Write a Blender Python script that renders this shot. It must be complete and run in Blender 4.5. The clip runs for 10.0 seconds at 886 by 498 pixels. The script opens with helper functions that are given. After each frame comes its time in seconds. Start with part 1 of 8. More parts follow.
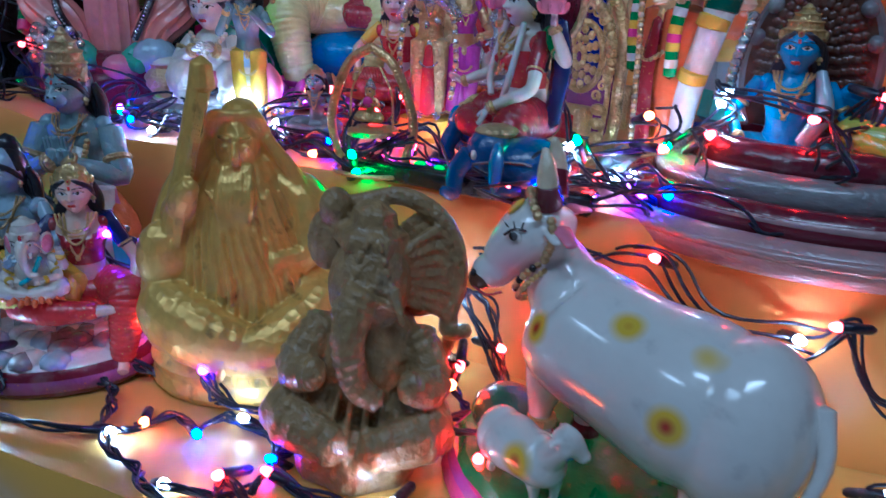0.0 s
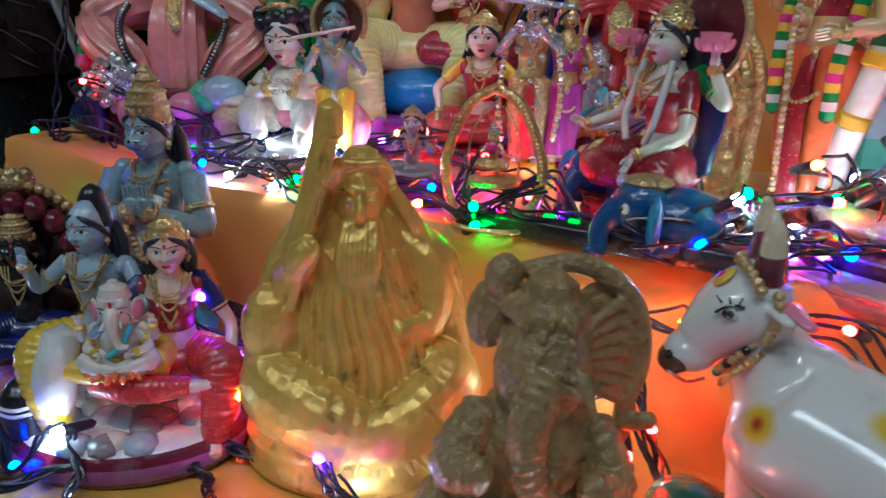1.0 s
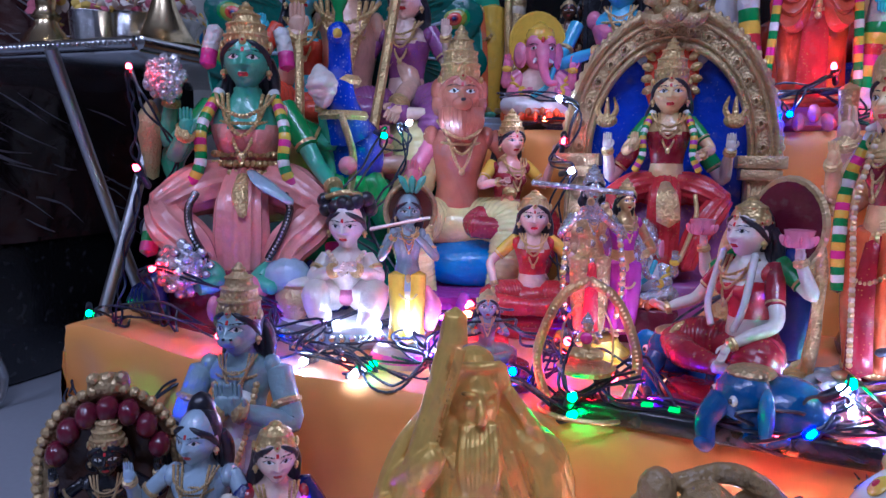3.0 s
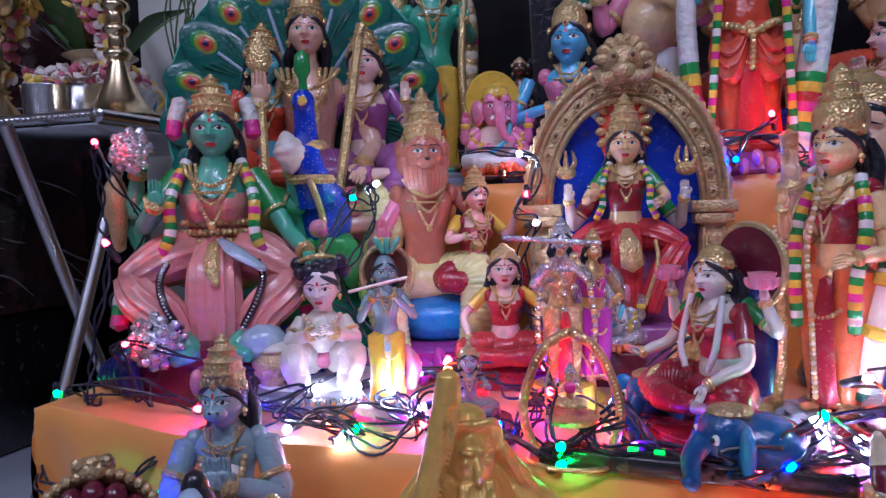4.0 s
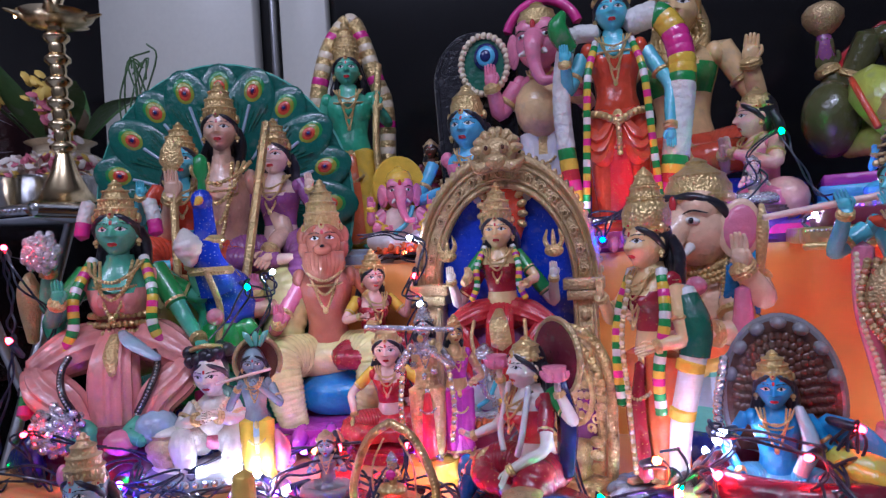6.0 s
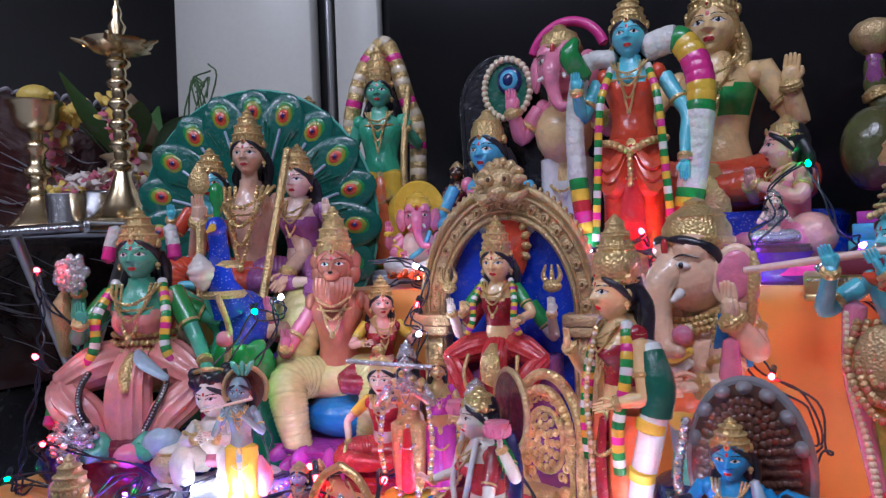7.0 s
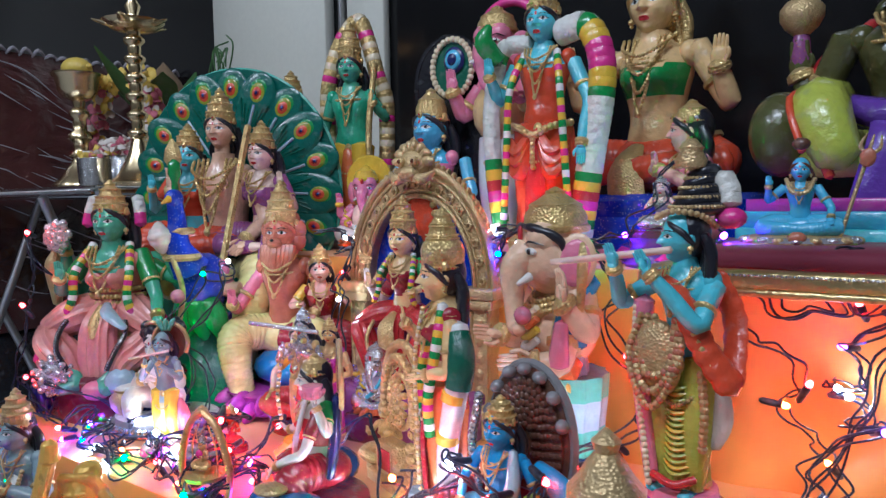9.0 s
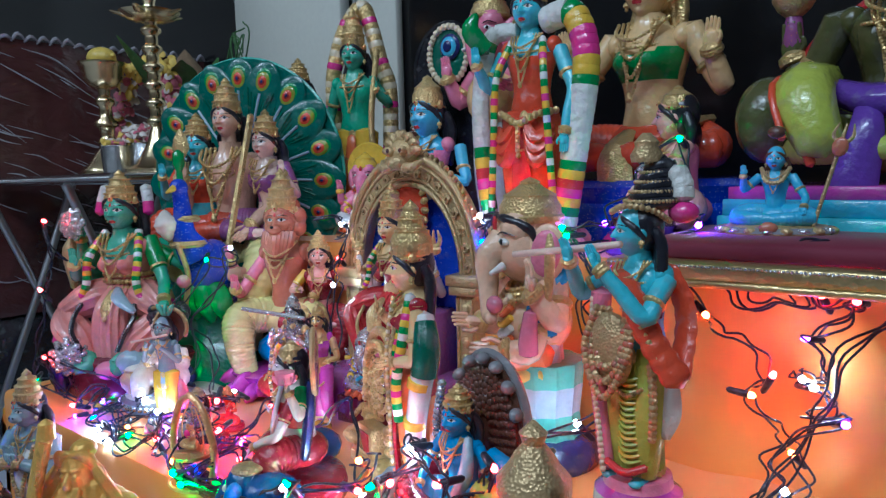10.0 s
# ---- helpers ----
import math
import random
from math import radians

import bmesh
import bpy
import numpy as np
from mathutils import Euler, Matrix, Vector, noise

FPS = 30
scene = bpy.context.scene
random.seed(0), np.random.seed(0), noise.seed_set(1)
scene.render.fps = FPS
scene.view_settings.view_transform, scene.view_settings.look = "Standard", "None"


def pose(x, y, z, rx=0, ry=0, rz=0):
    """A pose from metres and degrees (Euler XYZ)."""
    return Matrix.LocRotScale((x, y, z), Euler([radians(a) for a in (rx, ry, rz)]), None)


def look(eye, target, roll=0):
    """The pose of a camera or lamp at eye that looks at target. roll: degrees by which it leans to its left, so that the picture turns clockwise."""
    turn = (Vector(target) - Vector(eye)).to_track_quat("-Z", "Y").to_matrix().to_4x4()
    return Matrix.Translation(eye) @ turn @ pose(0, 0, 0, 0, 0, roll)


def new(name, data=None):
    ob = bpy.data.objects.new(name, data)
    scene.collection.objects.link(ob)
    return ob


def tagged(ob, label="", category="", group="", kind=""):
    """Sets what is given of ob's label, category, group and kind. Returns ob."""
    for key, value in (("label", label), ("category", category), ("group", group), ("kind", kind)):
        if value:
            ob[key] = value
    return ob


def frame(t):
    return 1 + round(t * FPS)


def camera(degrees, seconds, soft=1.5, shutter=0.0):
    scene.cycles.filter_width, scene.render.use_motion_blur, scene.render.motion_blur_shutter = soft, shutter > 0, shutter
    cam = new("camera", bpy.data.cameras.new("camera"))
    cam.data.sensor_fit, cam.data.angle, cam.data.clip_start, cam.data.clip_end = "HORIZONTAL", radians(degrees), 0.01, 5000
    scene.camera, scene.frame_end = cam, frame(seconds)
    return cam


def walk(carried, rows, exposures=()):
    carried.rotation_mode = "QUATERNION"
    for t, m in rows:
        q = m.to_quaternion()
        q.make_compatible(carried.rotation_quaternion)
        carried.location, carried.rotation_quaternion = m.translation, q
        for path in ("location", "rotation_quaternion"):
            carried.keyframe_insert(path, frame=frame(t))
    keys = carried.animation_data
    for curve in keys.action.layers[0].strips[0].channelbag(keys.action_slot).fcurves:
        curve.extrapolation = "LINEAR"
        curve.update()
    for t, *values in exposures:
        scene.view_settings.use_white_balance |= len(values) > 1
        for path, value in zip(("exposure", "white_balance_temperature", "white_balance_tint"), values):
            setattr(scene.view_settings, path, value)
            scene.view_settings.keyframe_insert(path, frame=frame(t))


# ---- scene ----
cam = camera(65.4, 10.0, soft=1.35, shutter=0.3)
METRES, EYE, TILT, LEAN, TURN = 0.75, 0.25, -21.0, -2.0, 24.0
ROWS = [
    (0.0, 0.0, 0.0, 0.0, 0.0, 0.0, 0.0),
    (0.5, -0.0508, 0.0269, 0.0217, -0.26, 1.76, 0.1),
    (1.0, -0.1032, 0.0661, 0.0244, -0.34, 2.59, -0.07),
    (1.5, -0.1512, 0.0823, 0.0222, -0.34, 3.47, -0.21),
    (2.0, -0.1713, 0.0735, 0.0447, -0.21, 6.29, -0.21),
    (2.5, -0.1826, 0.0603, 0.0594, -0.83, 10.3, 0.49),
    (4.0, -0.2192, 0.0364, 0.0758, -5.08, 17.42, 5.88),
    (4.5, -0.2115, 0.0195, 0.0683, -6.29, 18.26, 7.89),
    (5.0, -0.1691, -0.0117, 0.0732, -6.18, 19.4, 8.35),
    (5.5, -0.1161, -0.0395, 0.0774, -5.7, 20.37, 8.23),
    (7.0, 0.0748, -0.0747, 0.12, 3.81, 21.16, 2.99),
    (7.5, 0.1477, -0.0982, 0.1271, 6.16, 20.65, 1.53),
    (8.0, 0.2137, -0.1244, 0.1237, 7.79, 19.89, 0.51),
    (8.5, 0.278, -0.1362, 0.1226, 9.85, 18.89, -0.53),
    (9.0, 0.3506, -0.132, 0.1264, 11.38, 16.79, -1.22),
    (9.5, 0.405, -0.1322, 0.1338, 13.21, 15.17, -1.67),
    (10.0, 0.4349, -0.1385, 0.1406, 14.96, 14.58, -2.03),
]
walk(cam, [(t, pose(0, 0, EYE, TILT, LEAN, TURN) @ pose(METRES * x, METRES * y, METRES * z, 90 + pitch, roll, yaw)) for t, x, y, z, yaw, pitch, roll in ROWS],
     [(0.0, -0.70, 4300, 0), (0.5, -0.66, 4350, 0), (1.0, -0.48, 5500, -2), (2.0, -0.34, 4950, 4), (2.5, -0.18, 4600, 20), (4.0, -0.08, 5200, 34), (4.5, -0.06, 4800, 36), (5.5, 0.02, 5100, 34), (7.0, 0.18, 5500, 24), (8.0, 0.32, 5500, 21), (8.5, 0.40, 5750, 13), (9.0, 0.34, 5500, 10), (9.5, 0.16, 5550, 2), (10.0, 0.12, 5050, 2)])

# ---------------------------------------------------------------- light
world = bpy.data.worlds.new("room_dark")
world.use_nodes = True
world.node_tree.nodes["Background"].inputs[0].default_value = (0.75, 0.85, 1.0, 1)
world.node_tree.nodes["Background"].inputs[1].default_value = 0.02
scene.world = world


def area_lamp(name, eye, target, sx, sy, watts, colour):
    data = bpy.data.lights.new(name, "AREA")
    data.shape, data.size, data.size_y, data.energy, data.color = "RECTANGLE", sx, sy, watts, colour
    ob = new(name, data)
    ob.matrix_world = look(eye, target)
    return ob


area_lamp("tube_lamp_light", (0.3, -0.75, 2.2), (-0.2, 0.55, 0.2), 1.2, 0.14, 20.0, (0.93, 0.96, 1.0))
area_lamp("tube_lamp_light", (-1.4, -1.5, 2.2), (-0.3, 0.55, 0.2), 1.2, 0.14, 15.0, (0.93, 0.96, 1.0))


# ---------------------------------------------------------------- materials
def nodes_of(name):
    m = bpy.data.materials.new(name)
    m.use_nodes = True
    nt = m.node_tree
    return m, nt, nt.nodes["Principled BSDF"]


def varied(nt, bsdf, rgb, amount, scale, dirt=None, dirt_scale=9.0, dirt_cut=0.62):
    """Base colour with a fine mottling and sparse worn patches of another colour."""
    co = nt.nodes.new("ShaderNodeTexCoord")
    n1 = nt.nodes.new("ShaderNodeTexNoise")
    n1.inputs["Scale"].default_value, n1.inputs["Detail"].default_value = scale, 5
    nt.links.new(co.outputs["Object"], n1.inputs["Vector"])
    mix = nt.nodes.new("ShaderNodeMix")
    mix.data_type = "RGBA"
    lo = [max(0.0, c * (1 - amount)) for c in rgb]
    hi = [min(1.0, c * (1 + amount)) for c in rgb]
    mix.inputs[6].default_value, mix.inputs[7].default_value = (*lo, 1), (*hi, 1)
    nt.links.new(n1.outputs["Fac"], mix.inputs[0])
    out = mix.outputs[2]
    if dirt:
        n2 = nt.nodes.new("ShaderNodeTexNoise")
        n2.inputs["Scale"].default_value, n2.inputs["Detail"].default_value = dirt_scale, 8
        nt.links.new(co.outputs["Object"], n2.inputs["Vector"])
        ramp = nt.nodes.new("ShaderNodeMapRange")
        ramp.inputs[1].default_value, ramp.inputs[2].default_value = dirt_cut, dirt_cut + 0.12
        nt.links.new(n2.outputs["Fac"], ramp.inputs[0])
        mix2 = nt.nodes.new("ShaderNodeMix")
        mix2.data_type = "RGBA"
        mix2.inputs[7].default_value = (*dirt, 1)
        nt.links.new(ramp.outputs[0], mix2.inputs[0])
        nt.links.new(out, mix2.inputs[6])
        out = mix2.outputs[2]
    nt.links.new(out, bsdf.inputs["Base Color"])
    return co


def bump(nt, bsdf, co, scale, strength, distance, kind="NOISE"):
    tex = nt.nodes.new("ShaderNodeTexNoise" if kind == "NOISE" else "ShaderNodeTexVoronoi")
    tex.inputs["Scale"].default_value = scale
    if kind == "NOISE":
        tex.inputs["Detail"].default_value = 4
    nt.links.new(co.outputs["Object"], tex.inputs["Vector"])
    b = nt.nodes.new("ShaderNodeBump")
    b.inputs["Strength"].default_value, b.inputs["Distance"].default_value = strength, distance
    nt.links.new(tex.outputs[0], b.inputs["Height"])
    nt.links.new(b.outputs["Normal"], bsdf.inputs["Normal"])


def paint(name, rgb, rough=0.26, coat=0.5, amount=0.18, wear=True, lumps=0.42):
    """Hand-painted plaster or resin under a thin varnish."""
    m, nt, b = nodes_of(name)
    worn = [min(1.0, c * 0.75 + 0.06) for c in rgb] if wear else None
    co = varied(nt, b, rgb, amount, 110.0, worn, 60.0, 0.58)
    b.inputs["Roughness"].default_value, b.inputs["Coat Weight"].default_value = rough, coat
    b.inputs["Coat Roughness"].default_value = 0.15
    bump(nt, b, co, 150.0, lumps, 0.0035)
    return m


def gilt(name, rgb, metal=0.75, rough=0.34, relief=0.5, scale=330.0):
    """Gold paint or chased metal with small ornament in relief."""
    m, nt, b = nodes_of(name)
    co = varied(nt, b, rgb, 0.25, 120.0, [c * 0.35 for c in rgb], 60.0, 0.60)
    b.inputs["Metallic"].default_value, b.inputs["Roughness"].default_value = metal, rough
    bump(nt, b, co, scale, relief, 0.002, "VORONOI")
    return m


def metal(name, rgb, rough):
    m, nt, b = nodes_of(name)
    co = varied(nt, b, rgb, 0.12, 25.0)
    b.inputs["Metallic"].default_value, b.inputs["Roughness"].default_value = 1.0, rough
    bump(nt, b, co, 40.0, 0.08, 0.002)
    return m


def satin(name, rgb, rough=0.42):
    m, nt, b = nodes_of(name)
    co = varied(nt, b, rgb, 0.10, 14.0)
    b.inputs["Roughness"].default_value, b.inputs["Sheen Weight"].default_value = rough, 0.3
    b.inputs["Specular IOR Level"].default_value = 0.45
    bump(nt, b, co, 900.0, 0.12, 0.0006)
    return m


def lit(name, rgb, strength):
    m, nt, b = nodes_of(name)
    b.inputs["Base Color"].default_value = (*rgb, 1)
    b.inputs["Roughness"].default_value = 0.1
    b.inputs["Emission Color"].default_value, b.inputs["Emission Strength"].default_value = (*rgb, 1), strength
    return m


def brocade(name, rgb, spot=(0.55, 0.20, 0.06), scale=300.0, size=0.12):
    """Painted cloth strewn with small gold dots."""
    m = paint(name, rgb)
    nt = m.node_tree
    b = nt.nodes["Principled BSDF"]
    old = b.inputs["Base Color"].links[0].from_socket
    co = nt.nodes.new("ShaderNodeTexCoord")
    vor = nt.nodes.new("ShaderNodeTexVoronoi")
    vor.inputs["Scale"].default_value, vor.inputs["Randomness"].default_value = scale, 0.75
    nt.links.new(co.outputs["Object"], vor.inputs["Vector"])
    cut = nt.nodes.new("ShaderNodeMapRange")
    cut.inputs[1].default_value, cut.inputs[2].default_value, cut.inputs[3].default_value, cut.inputs[4].default_value = size, size + 0.06, 1.0, 0.0
    nt.links.new(vor.outputs["Distance"], cut.inputs[0])
    mix = nt.nodes.new("ShaderNodeMix")
    mix.data_type = "RGBA"
    mix.inputs[7].default_value = (*spot, 1)
    nt.links.new(cut.outputs[0], mix.inputs[0])
    nt.links.new(old, mix.inputs[6])
    nt.links.new(mix.outputs[2], b.inputs["Base Color"])
    return m


def spotted_cow(name, spots):
    """White enamel with air-brushed yellow and red spots and pink blushes."""
    m = paint(name, (0.80, 0.77, 0.72), 0.16, 0.7, 0.05, True, 0.05)
    nt = m.node_tree
    b = nt.nodes["Principled BSDF"]
    out = b.inputs["Base Color"].links[0].from_socket
    co = nt.nodes.new("ShaderNodeTexCoord")
    for place, rings in spots:
        far = nt.nodes.new("ShaderNodeVectorMath")
        far.operation = "DISTANCE"
        far.inputs[1].default_value = place
        nt.links.new(co.outputs["Object"], far.inputs[0])
        for rgb, a, z, top in rings:
            cut = nt.nodes.new("ShaderNodeMapRange")
            cut.inputs[1].default_value, cut.inputs[2].default_value, cut.inputs[3].default_value, cut.inputs[4].default_value = a, z, top, 0.0
            nt.links.new(far.outputs["Value"], cut.inputs[0])
            mix = nt.nodes.new("ShaderNodeMix")
            mix.data_type = "RGBA"
            mix.inputs[7].default_value = (*rgb, 1)
            nt.links.new(cut.outputs[0], mix.inputs[0])
            nt.links.new(out, mix.inputs[6])
            out = mix.outputs[2]
    nt.links.new(out, b.inputs["Base Color"])
    return m


YOLK = [((0.80, 0.55, 0.04), 0.0070, 0.0125, 1.0), ((0.45, 0.05, 0.02), 0.0018, 0.0058, 1.0)]
BLUSH = [((0.80, 0.25, 0.42), 0.004, 0.022, 0.55)]
COW_SPOTS = [((-0.046, -0.0365, 0.092), YOLK), ((0.046, -0.0438, 0.078), YOLK), ((0.006, -0.026, 0.1135), YOLK), ((0.052, -0.026, 0.1165), YOLK), ((-0.012, 0.02, 0.113), YOLK), ((-0.020, -0.073, 0.032), YOLK),
             ((-0.070, -0.030, 0.118), BLUSH), ((-0.062, -0.022, 0.078), BLUSH), ((-0.020, -0.040, 0.060), BLUSH)]

MAT = {
    "gold": gilt("gold_paint", (0.72, 0.52, 0.22), 0.6, 0.31, 0.6, 420.0),
    "oldgold": gilt("antique_gold_paint", (0.60, 0.43, 0.21), 0.45, 0.38, 0.45, 460.0),
    "sagegold": gilt("bright_gold_paint", (0.74, 0.47, 0.10), 0.32, 0.36, 0.45, 130.0),
    "silver": gilt("silver_paint", (0.72, 0.72, 0.74), 0.8, 0.25, 0.5, 480.0),
    "rose": gilt("rose_gold_metal", (0.82, 0.54, 0.24), 0.8, 0.28, 0.2, 500.0),
    "brass": metal("polished_brass", (0.78, 0.62, 0.36), 0.24),
    "steel": metal("stainless_steel", (0.72, 0.72, 0.72), 0.22),
    "pipe": metal("grey_steel_pipe", (0.55, 0.55, 0.56), 0.35),
    "black": paint("black_paint", (0.012, 0.012, 0.016), 0.25, 0.5),
    "hair": paint("black_hair_paint", (0.014, 0.014, 0.022), 0.3, 0.4),
    "white": paint("white_paint", (0.80, 0.79, 0.75), 0.25, 0.5, 0.06),
    "blossom": paint("white_flower_paint", (0.76, 0.75, 0.69), 0.4, 0.2, 0.14, True, 1.0),
    "cream": paint("cream_paint", (0.78, 0.66, 0.45)),
    "peach": paint("peach_paint", (0.88, 0.58, 0.38)),
    "ivory": paint("ivory_resin", (0.74, 0.67, 0.58), 0.3, 0.3, 0.08),
    "cowwhite": spotted_cow("white_cow_enamel", COW_SPOTS),
    "red": brocade("red_paint", (0.55, 0.035, 0.04)),
    "deepred": brocade("deep_red_paint", (0.32, 0.015, 0.03)),
    "maroon": paint("maroon_paint", (0.14, 0.012, 0.03), 0.2, 0.6),
    "orange": paint("orange_paint", (0.75, 0.17, 0.05)),
    "vermilion": paint("vermilion_paint", (0.68, 0.08, 0.03)),
    "pink": paint("pink_paint", (0.80, 0.24, 0.36)),
    "hotpink": paint("hot_pink_paint", (0.75, 0.04, 0.28)),
    "salmon": paint("salmon_paint", (0.78, 0.30, 0.26)),
    "magenta": paint("magenta_paint", (0.48, 0.05, 0.36)),
    "purple": paint("purple_paint", (0.13, 0.05, 0.36)),
    "plum": brocade("plum_paint", (0.28, 0.08, 0.24)),
    "yellow": paint("yellow_paint", (0.80, 0.52, 0.05)),
    "paleyellow": paint("pale_yellow_paint", (0.72, 0.64, 0.26)),
    "lime": paint("lime_paint", (0.48, 0.54, 0.08)),
    "elephant": paint("dark_blue_paint", (0.008, 0.085, 0.26)),
    "green": paint("green_paint", (0.02, 0.28, 0.06)),
    "darkgreen": paint("dark_green_paint", (0.01, 0.12, 0.07)),
    "jade": paint("jade_green_paint", (0.05, 0.42, 0.24)),
    "teal": paint("teal_paint", (0.0, 0.14, 0.13)),
    "seagreen": paint("sea_green_paint", (0.14, 0.52, 0.40)),
    "feather": paint("peacock_feather_paint", (0.008, 0.13, 0.095)),
    "featherlight": paint("feather_eye_paint", (0.30, 0.34, 0.03)),
    "olive": paint("olive_green_paint", (0.09, 0.09, 0.03)),
    "royal": brocade("royal_blue_glitter_paint", (0.012, 0.05, 0.52), (0.35, 0.45, 0.75), 330.0, 0.14),
    "navy": paint("navy_blue_paint", (0.01, 0.018, 0.12)),
    "blue": paint("blue_paint", (0.01, 0.20, 0.50)),
    "sky": paint("sky_blue_paint", (0.10, 0.46, 0.70)),
    "azure": paint("azure_paint", (0.03, 0.32, 0.66)),
    "cyan": paint("turquoise_paint", (0.12, 0.56, 0.66)),
    "paleblue": paint("pale_blue_paint", (0.40, 0.52, 0.62)),
    "greyblue": paint("grey_blue_paint", (0.27, 0.38, 0.42)),
    "skin": paint("peach_skin_paint", (0.78, 0.48, 0.33)),
    "pinkskin": paint("pink_skin_paint", (0.82, 0.44, 0.38)),
    "fair": paint("fair_skin_paint", (0.82, 0.58, 0.47)),
    "yellowskin": paint("golden_skin_paint", (0.82, 0.56, 0.26)),
    "tawny": paint("tawny_paint", (0.50, 0.17, 0.10)),
    "greenskin": paint("green_skin_paint", (0.09, 0.43, 0.28)),
    "wood": paint("brown_carved_wood", (0.34, 0.22, 0.09), 0.36, 0.3, 0.55, True, 1.0),
    "brown": paint("brown_paint", (0.12, 0.05, 0.03)),
    "grey": paint("grey_paint", (0.24, 0.23, 0.24)),
    "rosegrey": paint("rose_grey_paint", (0.42, 0.27, 0.27)),
    "leaf": paint("green_leaf", (0.05, 0.13, 0.03), 0.5, 0.1),
    "petal_pink": paint("pink_petal", (0.62, 0.16, 0.22), 0.6, 0.0),
    "petal_yellow": paint("yellow_petal", (0.78, 0.55, 0.10), 0.6, 0.0),
    "petal_white": paint("white_petal", (0.78, 0.70, 0.62), 0.6, 0.0),
    "lemon": paint("yellow_lemon_peel", (0.75, 0.55, 0.10), 0.45, 0.1),
    "coconut": paint("brown_coconut_husk", (0.20, 0.13, 0.07), 0.8, 0.0, 0.4),
    "wire": paint("dark_cable_plastic", (0.008, 0.012, 0.030), 0.35, 0.2),
}


# ---------------------------------------------------------------- modelling helpers
def ball_template(n, m):
    v, f = [(0, 0, 1)], []
    for i in range(1, m):
        a = math.pi * i / m
        for j in range(n):
            b = 2 * math.pi * j / n
            v.append((math.sin(a) * math.cos(b), math.sin(a) * math.sin(b), math.cos(a)))
    v.append((0, 0, -1))
    for j in range(n):
        k = (j + 1) % n
        f.append((0, 1 + j, 1 + k))
        for i in range(m - 2):
            p, q = 1 + i * n, 1 + (i + 1) * n
            f.append((p + j, q + j, q + k, p + k))
        p = 1 + (m - 2) * n
        f.append((len(v) - 1, p + k, p + j))
    return np.array(v, float), f


BALLS = {}


def rounded(pts, radii, per):
    """Catmull-Rom through points and radii."""
    p = np.array([[*a, r] for a, r in zip(pts, radii)], float)
    if len(p) < 3 or per < 2:
        if per >= 2 and len(p) == 2:
            return np.array([p[0] + (p[1] - p[0]) * i / per for i in range(per + 1)])
        return p
    q = np.vstack([2 * p[0] - p[1], p, 2 * p[-1] - p[-2]])
    out = []
    for i in range(1, len(q) - 2):
        a, b, c, d = q[i - 1], q[i], q[i + 1], q[i + 2]
        for s in range(per):
            t = s / per
            out.append(0.5 * (2 * b + (c - a) * t + (2 * a - 5 * b + 4 * c - d) * t * t + (3 * b - a - 3 * c + d) * t ** 3))
    out.append(p[-1])
    out = np.array(out)
    out[:, 3] = np.maximum(out[:, 3], 1e-5)
    return out


